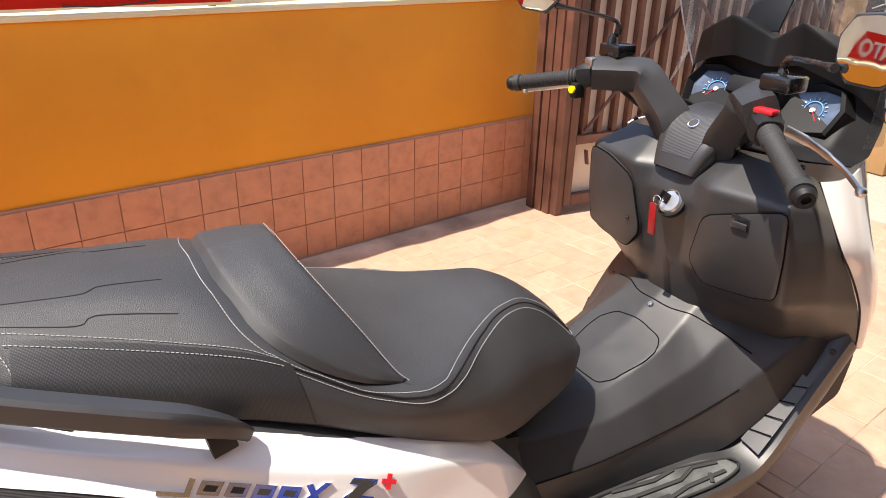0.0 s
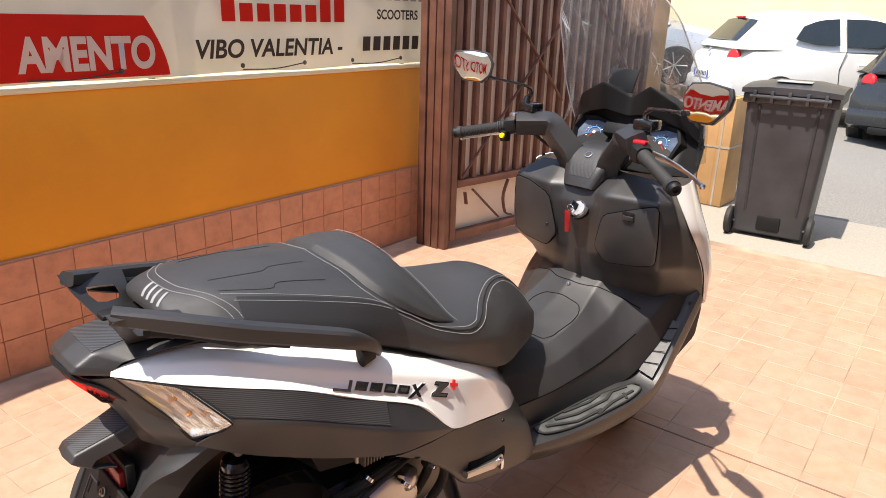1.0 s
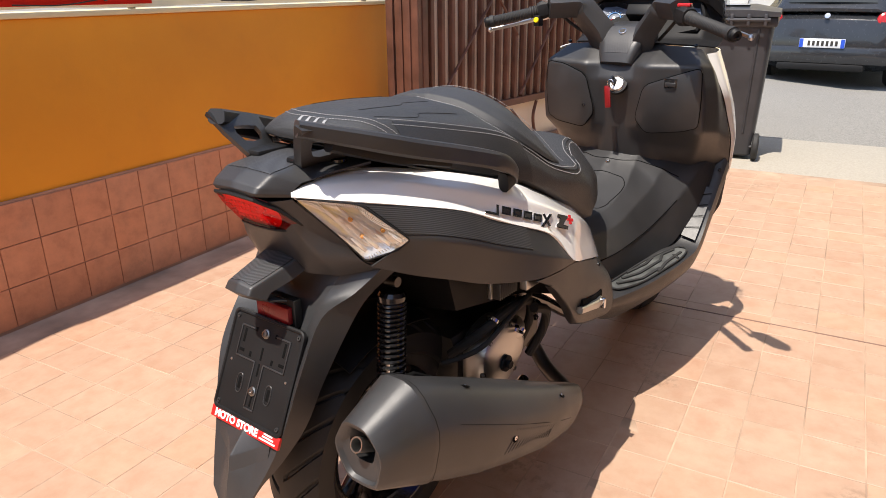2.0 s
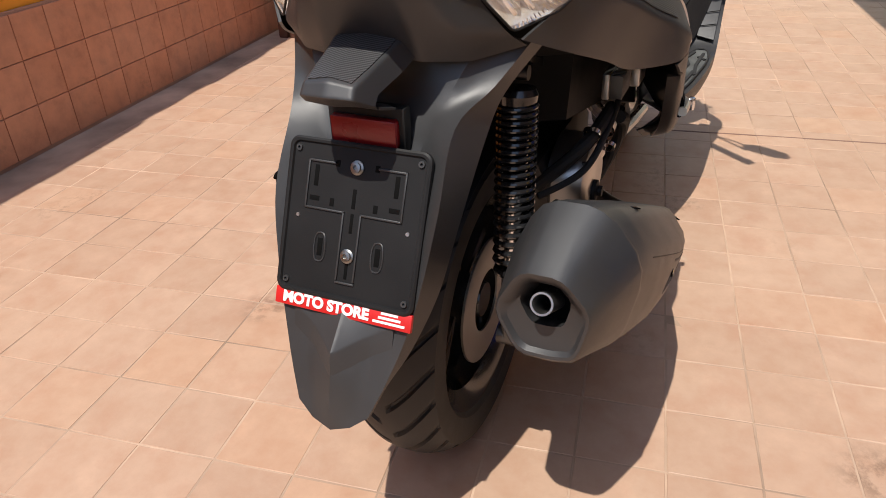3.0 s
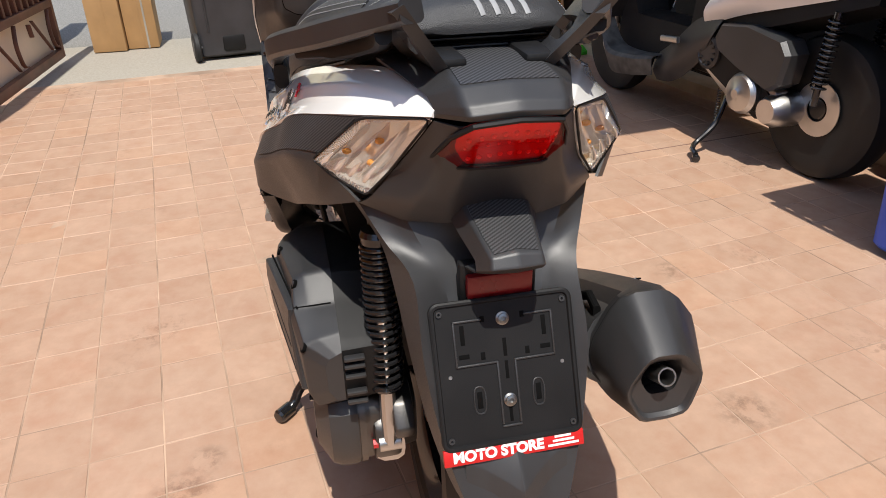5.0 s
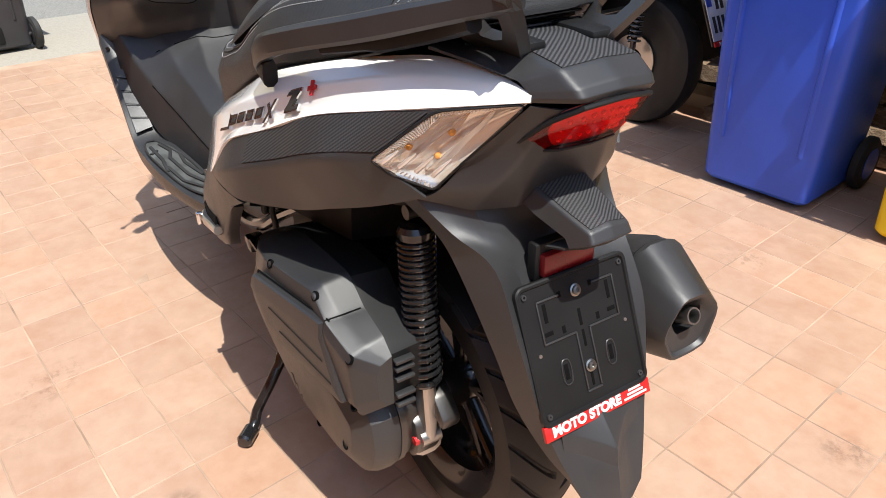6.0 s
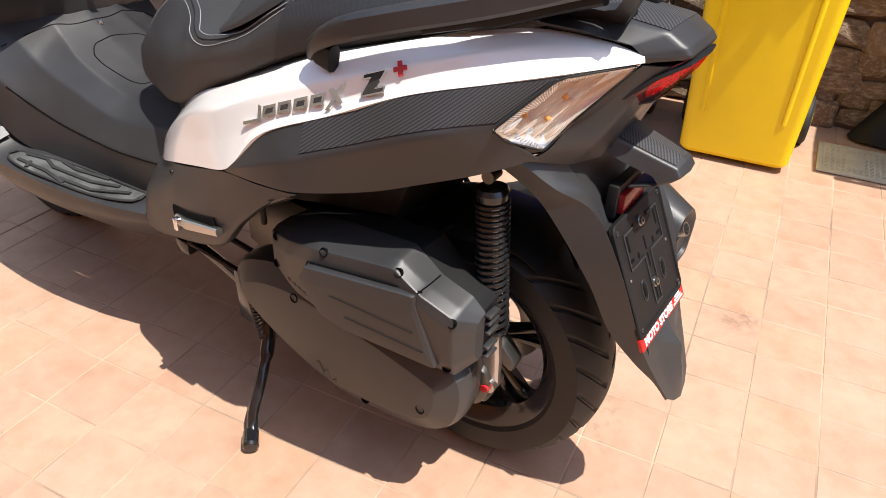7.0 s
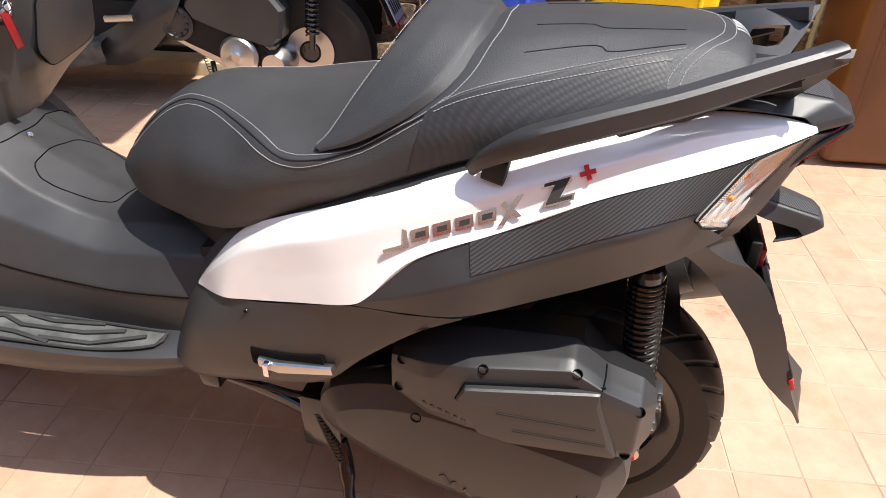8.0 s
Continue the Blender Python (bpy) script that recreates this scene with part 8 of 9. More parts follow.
def handlebar():
    spine = even([(1.43, -0.006, 0.985), (1.452, -0.006, 1.025), (1.482, -0.006, 1.055), (1.52, -0.006, 1.07), (1.56, -0.006, 1.072)], 14)
    hb = part("handlebar_cover", bar(spine, [0.105 + 0.05 * min(1, k / 6) for k in range(14)], [0.05 + 0.03 * min(1, k / 8) for k in range(14)], n=32, power=5.0, up=(-0.6, 0, 0.8)), "plastic", scooter, "black handlebar cover", sharp=50)
    shape_ = tree_of(hb)
    n = Vector((-0.6, 0, 0.8)).normalized()
    plate_ = [[struck(shape_, Vector((1.435 + 0.062 * f, -0.006 + w * (0.038 + 0.022 * f), 1.0 + 0.075 * f)) + n * 0.12, -n, 0.0012) for w in (-1, -0.75, -0.5, -0.25, 0, 0.25, 0.5, 0.75, 1)] for f in (0.0, 0.15, 0.3, 0.45, 0.6, 0.75, 0.9, 1.0)]
    part("carbon_plate", shell(plate_, 0.001, (1.6, 0, 0.9)), "carbon", hb, "carbon weave centre plate", sharp=60)
    cm = aim(struck(shape_, Vector((1.478, -0.006, 1.052)) + n * 0.12, -n, -0.0015), n, (0, 0, 1))
    part("emblem", lathe([(0, 0.003), (0.0125, 0.003), (0.012, 0.006), (0.0095, 0.0065), (0.009, 0.005), (0, 0.005)], cm @ Matrix.Translation((0.004, 0, 0)), 24), "chrome", hb, "round chrome emblem")
    part("emblem_disc", lathe([(0, 0.005), (0.009, 0.005), (0.0085, 0.006), (0, 0.006)], cm @ Matrix.Translation((0.004, 0, 0)), 20), "black_print", hb)
    for s in SIDES:
        path = tight(mys([(1.495, 0.05, 1.03), (1.472, 0.078, 1.085), (1.44, 0.137, 1.162), (1.372, 0.214, 1.158)], s), 0.1)
        part("bar_arm", bar(path, [0.078 - 0.02 * k / (len(path) - 1) for k in range(len(path))], [0.072 - 0.018 * k / (len(path) - 1) for k in range(len(path))], n=20, power=9, up=(-0.5, 0, 0.86)), "plastic", hb, "black handlebar arm", sharp=30)
        g0, g1 = (Vector((1.378, 0.225, 1.152)), Vector((1.287, 0.38, 1.114))) if s > 0 else (Vector((1.372, -0.222, 1.14)), Vector((1.217, -0.411, 1.099)))
        d = (g1 - g0)
        prof, rr = [], []
        for k in range(73):
            f = k / 72
            prof.append(g0 + d * f)
            r = 0.0162 + (0.0008 if k % 2 else -0.0006)
            if f < 0.08:
                r = 0.0225
            elif f < 0.3:
                r = 0.0178 + (0.0016 if k % 3 else -0.001)
            elif f > 0.93:
                r = 0.0195
            rr.append(r)
        grip = part("grip", tube(prof, rr, 18), "rubber", scooter, "black rubber handlebar grip")
        part("bar_end", lathe([(0, 0), (0.0165, 0), (0.0175, 0.01), (0.013, 0.018), (0.007, 0.018), (0.006, 0.012), (0, 0.012)], aim(g1, d), 18), "plastic_dark", grip)
        sw = part("switch_housing", bar([g0 - d * 0.03, g0 + d * 0.07, g0 + d * 0.15], [0.05, 0.054, 0.044], [0.05, 0.056, 0.046], n=16), "plastic_dark", scooter, "black switch housing")
        q = g0 + d * 0.05
        if s > 0:
            part("indicator_switch", box(-0.016, -0.01, -0.022, 0.012, 0.012, 0.012, 0.004, m=Matrix.Translation(q + Vector((-0.018, 0.005, -0.028)))), "plastic_dark", sw)
            part("horn_button", lathe([(0, 0), (0.0085, 0), (0.008, 0.005), (0, 0.006)], aim(q + Vector((-0.036, 0.004, -0.03)), (-1, -0.1, 0.2)), 14), "yellow", sw, "yellow round button")
            part("clamp", box(-0.012, -0.012, -0.012, 0.012, 0.012, 0.012, 0.004, m=Matrix.Translation(q + Vector((0.0, -0.01, 0.028)))), "alu", sw)
        else:
            part("stop_switch", box(-0.01, -0.02, -0.004, 0.012, 0.018, 0.006, 0.003, m=Matrix.Translation(q + Vector((-0.004, 0.004, 0.028)))), "red_gloss", sw, "red engine stop switch")
        part("master_cylinder", box(-0.025, -0.03, -0.014, 0.03, 0.03, 0.014, 0.005, m=Matrix.Translation(my((1.425, 0.205, 1.205), s))), "gloss_black", scooter, "black brake fluid reservoir")
        lv = part("brake_lever", bar(even(mys([(1.418, 0.235, 1.13), (1.415, 0.29, 1.118), (1.392, 0.36, 1.1), (1.352, 0.418, 1.086)], s), 16), 0.006, [0.018] * 4 + [0.014] * 4 + [0.011] * 8), "alu", scooter, "bare aluminium brake lever")
        part("lever_ball", lathe([(0, -0.009), (0.007, -0.006), (0.009, 0), (0.007, 0.006), (0, 0.009)], Matrix.Translation(my((1.35, 0.421, 1.085), s)), 14), "alu", lv)
        part("cable", tube(even(mys([(1.42, 0.2, 1.14), (1.45, 0.16, 1.1), (1.5, 0.11, 1.06)], s), 12), 0.005, 8), "rubber", scooter)
    # mirrors
    for s, base, bend, ctr, nrm in ((1, (1.415, 0.212, 1.215), (1.42, 0.205, 1.262), (1.285, 0.325, 1.325), (-0.969, -0.235, 0.077)), (-1, (1.45, -0.185, 1.2), (1.445, -0.19, 1.24), (1.235, -0.45, 1.302), (-0.889, 0.45, 0.086))):
        mr = new("mirror")
        mr.parent = scooter
        mr["label"] = "black rear view mirror"
        mm = aim(ctr, nrm, (0, 0, 1))
        inner = Vector(ctr) + Vector((0.012, -0.055 * s, -0.03))
        part("mast", tube(even([base, bend, Vector(bend).lerp(inner, 0.5) + Vector((0, 0, 0.004)), inner], 16), [0.008] * 4 + [0.0045] * 10 + [0.0065] * 2, 10), "gloss_black", mr, "thin black mirror mast")
        part("mast_foot", lathe([(0, 0), (0.012, 0), (0.011, 0.035), (0.006, 0.045), (0, 0.045)], aim(Vector(base) - Vector((0, 0, 0.02)), (0, 0, 1), (1, 0, 0)), 14), "gloss_black", mr)
        w = -1 if s > 0 else 1
        shp = [(0.036, -0.058 * w), (0.042, 0.0), (0.036, 0.045 * w), (0.01, 0.062 * w), (-0.02, 0.056 * w), (-0.042, 0.03 * w), (-0.038, -0.03 * w), (-0.005, -0.06 * w), (0.02, -0.064 * w)]
        kx, ky = (1.1, 1.1) if s > 0 else (1.1, 1.3)
        shp = [(x * kx, y * ky) for x, y in shp]
        part("mirror_shell", loft([[tuple(mm @ Vector((x * k, y * k, h))) for x, y in shp] for k, h in ((0.55, -0.03), (0.85, -0.022), (1.03, -0.006), (1.05, 0.0), (1.0, 0.003))]), "plastic", mr, "black mirror shell")
        part("mirror_glass", dome(round_off([mm @ Vector((x * 0.955, y * 0.955, 0.004)) for x, y in shp], 0.2), mm.to_3x3() @ Vector((0, 0, 1)), 0.0013, 0.004, 8), "mirror", mr, "slightly convex mirror glass")


handlebar()


# ---- the second scooter ----
def other_scooter():
    t = thing("scooter", SITE @ pose(1.35, -2.1, 0, 0, 0, -1.5), "white and black scooter parked on its stand, red dealer strip", "scooter")

    def wheel(x, R, w, name):
        bm = lathe([(R - 0.11, -w * 0.4), (R - 0.05, -w / 2), (R - 0.012, -w * 0.42), (R, -w * 0.15), (R, w * 0.15), (R - 0.012, w * 0.42), (R - 0.05, w / 2), (R - 0.11, w * 0.4)], aim((x, 0, R), (0, 1, 0)), 48)
        wh = part(name, bm, "tyre", t, "black tyre")
        part("rim", lathe([(R - 0.1, -w * 0.4), (R - 0.115, 0), (R - 0.1, w * 0.4), (R - 0.135, w * 0.3), (R - 0.14, -w * 0.3), (R - 0.1, -w * 0.4)], aim((x, 0, R), (0, 1, 0)), 40), "gloss_black", wh)
        part("disc", lathe([(0.05, 0), (0.11, 0), (0.11, 0.004), (0.05, 0.004), (0.05, 0)], aim((x, 0.06, R), (0, 1, 0)), 36), "alu", wh, "drilled brake disc")
        part("hub", lathe([(0, -0.06), (0.045, -0.06), (0.04, 0.06), (0, 0.06)], aim((x, 0, R), (0, 1, 0)), 24), "gloss_black", wh)
        for k in range(6):
            a = math.pi * 2 * k / 6
            part("spoke", bar([(x + 0.04 * math.cos(a), 0, R + 0.04 * math.sin(a)), (x + (R - 0.125) * math.cos(a), 0, R + (R - 0.125) * math.sin(a))], 0.02, 0.03, up=(0, 1, 0)), "gloss_black", wh)

    wheel(0.0, 0.29, 0.13, "rear_wheel")
    wheel(1.53, 0.29, 0.11, "front_wheel")
    for s in SIDES:
        part("fork_leg", tube(mys([(1.53, 0.08, 0.29), (1.4, 0.08, 0.75)], s), 0.024, 12), "alu", t)
    body = [(0.62, 0.16, 0.52), (0.4, 0.17, 0.6), (0.1, 0.16, 0.68), (-0.2, 0.1, 0.76)]
    mid = [(0.6, 0.2, 0.6), (0.4, 0.21, 0.68), (0.1, 0.19, 0.76), (-0.25, 0.11, 0.82)]
    top = [(0.55, 0.17, 0.7), (0.4, 0.17, 0.76), (0.1, 0.15, 0.82), (-0.27, 0.08, 0.86)]
    for s in SIDES:
        part("side_panel", shell(surf([body, mid, top], 20, 10), 0.004, (0.2, 0, 0.65), s), "white", t, "white painted side panel")
        part("belly_panel", shell(surf([[(0.95, 0.15, 0.34), (0.8, 0.19, 0.42), (0.66, 0.17, 0.55), (0.5, 0.17, 0.57)], [(0.95, 0.18, 0.26), (0.8, 0.21, 0.3), (0.68, 0.2, 0.4), (0.52, 0.2, 0.5)], [(0.95, 0.15, 0.2), (0.82, 0.17, 0.22), (0.72, 0.17, 0.27), (0.62, 0.17, 0.36)]], 14, 10), 0.004, (0.8, 0, 0.4), s), "plastic", t, "black lower body panel")
        part("footboard", shell(surf([[(0.9, 0.12, 0.34), (1.1, 0.12, 0.31), (1.3, 0.14, 0.33), (1.42, 0.16, 0.5)], [(0.9, 0.23, 0.33), (1.1, 0.25, 0.3), (1.3, 0.25, 0.31), (1.4, 0.24, 0.48)], [(0.9, 0.22, 0.24), (1.1, 0.23, 0.2), (1.28, 0.23, 0.2), (1.38, 0.22, 0.4)]], 16, 8), 0.004, (1.1, 0, 0.3), s), "mat_rubber", t, "dusty black footboard")
        part("leg_shield", shell(surf([[(1.38, 0.2, 0.45), (1.35, 0.25, 0.7), (1.3, 0.2, 0.95)], [(1.36, 0.08, 0.45), (1.28, 0.1, 0.7), (1.22, 0.08, 0.95)]], 12, 6), 0.01, (1.6, 0, 0.7), s), "plastic_dark", t, "black leg shield")
        part("front_panel", shell(surf([[(1.4, 0.22, 0.42), (1.38, 0.27, 0.7), (1.33, 0.22, 1.0)], [(1.55, 0.1, 0.5), (1.58, 0.12, 0.75), (1.5, 0.08, 1.05)]], 12, 8), 0.006, (1.35, 0, 0.7), s), "white", t, "white front panel")
    part("tunnel", loft([half_loop([(0, 0.5), (0.1, 0.48), (0.13, 0.3), (0, 0.25)], x) for x in (0.75, 1.0, 1.25)] + [half_loop([(0, 0.7), (0.1, 0.68), (0.14, 0.35), (0, 0.3)], 1.36)]), "plastic_dark", t)
    part("seat", loft([half_loop([(0, 0.92), (0.1, 0.9), (0.13, 0.86), (0, 0.84)], -0.15), half_loop([(0, 0.9), (0.14, 0.88), (0.17, 0.82), (0, 0.8)], 0.15), half_loop([(0, 0.83), (0.15, 0.81), (0.17, 0.74), (0, 0.72)], 0.4), half_loop([(0, 0.82), (0.1, 0.79), (0.12, 0.68), (0, 0.66)], 0.62), half_loop([(0, 0.74), (0.05, 0.72), (0.05, 0.66), (0, 0.65)], 0.7)]), "vinyl", t, "black seat")
    # engine side
    air = [(0.5, 0.5), (0.47, 0.56), (0.3, 0.58), (0.1, 0.55), (0.06, 0.5), (0.08, 0.38), (0.14, 0.34), (0.34, 0.4), (0.47, 0.45)]
    part("air_filter_box", loft([[(x, 0.1, z) for x, z in air], [(x, 0.19, z) for x, z in air], [(0.28 + (x - 0.28) * 0.94, 0.21, 0.47 + (z - 0.47) * 0.92) for x, z in air]]), "plastic", t, "black air filter box", sharp=25)
    cv = [(0.62, 0.46), (0.52, 0.49), (0.36, 0.45), (0.18, 0.35), (0.1, 0.28), (0.13, 0.22), (0.22, 0.2), (0.36, 0.26), (0.52, 0.33), (0.62, 0.38)]
    cov = part("transmission_cover", loft([[(x, 0.06, z) for x, z in cv], [(x, 0.16, z) for x, z in cv], [(0.36 + (x - 0.36) * 0.95, 0.175, 0.35 + (z - 0.35) * 0.9) for x, z in cv]]), "plastic_dark", t, "black transmission cover", sharp=25)
    part("intake_grille", lathe([(0, 0), (0.075, 0), (0.075, 0.012), (0.06, 0.018), (0.055, 0.012), (0, 0.012)], aim((0.55, 0.175, 0.42), (0, 1, 0)), 28), "plastic", cov, "round slotted intake")
    for k in range(10):
        a = 2 * math.pi * k / 10
        part("slot", box(-0.008, -0.004, 0.0, 0.008, 0.004, 0.016, 0.001, m=aim((0.55 + 0.047 * math.cos(a), 0.178, 0.42 + 0.047 * math.sin(a)), (0, 1, 0), (math.cos(a), 0, math.sin(a)))), "black_print", cov)
    part("clutch_cover", lathe([(0, 0), (0.085, 0), (0.088, 0.03), (0.075, 0.05), (0.03, 0.06), (0.02, 0.068), (0, 0.068)], aim((0.28, 0.17, 0.3), (0, 1, 0)), 40), "alu", cov, "round bare aluminium clutch cover")
    part("final_drive", lathe([(0, 0), (0.075, 0), (0.07, 0.1), (0.05, 0.14), (0, 0.14)], aim((0.13, 0.06, 0.26), (0, 1, 0)), 32), "alu", t, "bare aluminium final drive case")
    part("engine_block", loft([half_loop([(0, 0.5), (0.09, 0.48), (0.1, 0.3), (0, 0.26)], x) for x in (0.3, 0.5, 0.75)]), "steel", t)
    for s in SIDES:
        top_, low_ = Vector(my((-0.06, 0.13, 0.68), s)), Vector(my((-0.03, 0.12, 0.32), s))
        coil = []
        for k in range(13 * 12 + 1):
            f = k / (13 * 12)
            a = 2 * math.pi * 13 * f
            coil.append(top_.lerp(low_, 0.08 + 0.75 * f) + Vector((0.028 * math.cos(a), 0.028 * math.sin(a), 0)))
        part("spring", tube(coil, 0.0045, 6), "gloss_black", t, "gloss black coil spring")
        part("damper", tube([top_, low_], 0.014, 10), "gloss_black", t)
    part("under_tray", loft([half_loop([(0, 0.82), (0.1, 0.8), (0.11, 0.72), (0, 0.68)], -0.2), half_loop([(0, 0.78), (0.15, 0.75), (0.16, 0.62), (0, 0.58)], 0.1), half_loop([(0, 0.7), (0.15, 0.68), (0.16, 0.5), (0, 0.46)], 0.5), half_loop([(0, 0.66), (0.13, 0.64), (0.15, 0.4), (0, 0.36)], 0.75)]), "plastic_dark", t)
    part("mudguard", shell(surf([[(-0.2, 0.09, 0.78), (-0.3, 0.08, 0.6), (-0.38, 0.07, 0.42)], [(-0.22, -0.09, 0.78), (-0.32, -0.08, 0.6), (-0.4, -0.07, 0.42)]], 10, 6), 0.005, (0, 0, 0.5)), "plastic", t, "black mudguard")
    nm = aim((-0.365, 0.02, 0.53), (-0.88, 0.0, 0.42), (0, 0, 1))
    pl = part("number_plate", box(-0.09, -0.09, 0.0, 0.09, 0.09, 0.004, 0.002, m=nm), "plate", t, "white number plate with dark bars")
    part("plate_band", box(0.045, 0.055, 0.004, 0.088, 0.088, 0.0055, m=nm), "plate_blue", pl)
    part("plate_band", box(0.045, -0.088, 0.004, 0.088, -0.06, 0.0055, m=nm), "plate_blue", pl)
    for k in range(2):
        part("number_bar", box(0.03, 0.01 - 0.032 * k, 0.004, 0.075, 0.03 - 0.032 * k, 0.0055, m=nm), "black_print", pl)
    for k in range(5):
        part("number_bar", box(-0.06, 0.052 - 0.031 * k, 0.004, 0.005, 0.07 - 0.031 * k, 0.0055, m=nm), "black_print", pl)
    st = part("dealer_strip", box(-0.112, -0.09, 0.0, -0.092, 0.09, 0.005, 0.001, m=nm), "red", pl, "red dealer strip with white lettering")
    w = text_mesh("MOTO STORE", 0.019, 0.0003, 0.0006, align="CENTER")
    w.transform(nm @ Matrix.Translation((-0.109, 0, 0.0056)) @ pose(0, 0, 0, 0, 0, -90))
    for one in letters(w):
        part("letter", one, "white_print", st, recalc=False)
    part("grab_rail", bar(even([(0.1, 0.17, 0.84), (-0.1, 0.18, 0.88), (-0.3, 0.12, 0.95), (-0.33, 0, 0.96), (-0.3, -0.12, 0.95), (-0.1, -0.18, 0.88), (0.1, -0.17, 0.84)], 30), 0.03, 0.022), "car_silver", t, "grey grab rail")
    part("passenger_peg", bar([(0.86, 0.215, 0.43), (0.72, 0.225, 0.445)], 0.02, 0.03), "alu", t, "folded bare metal peg")
    part("crankcase", prism([(0.62, 0.36), (0.4, 0.34), (0.3, 0.4), (0.12, 0.34), (0.1, 0.22), (0.3, 0.2), (0.45, 0.27)], 0.1, 0.168, bevel=0.01), "alu", t, "bare aluminium crankcase")
    ss = part("side_stand", tube(even([(0.44, 0.13, 0.24), (0.39, 0.22, 0.13), (0.385, 0.32, 0.05), (0.36, 0.34, 0.035), (0.32, 0.355, 0.03)], 14), 0.012, 10), "gloss_black", t, "black side stand")
    part("foot", lathe([(0, -0.018), (0.016, -0.014), (0.018, 0.012), (0, 0.018)], aim((0.31, 0.36, 0.018), (-0.8, 0.5, 0)), 14), "gloss_black", ss)
    coil = [Vector((0.46, 0.16, 0.27)).lerp(Vector((0.4, 0.21, 0.15)), k / 120) + Vector((0.008 * math.cos(k * 0.6), 0.008 * math.sin(k * 0.6), 0)) for k in range(121)]
    part("return_spring", tube(coil, 0.002, 5), "steel", ss)
    part("exhaust_pipe", tube([(0.1, -0.2, 0.32), (0.6, -0.18, 0.26)], 0.06, 16), "plastic_dark", t)


other_scooter()


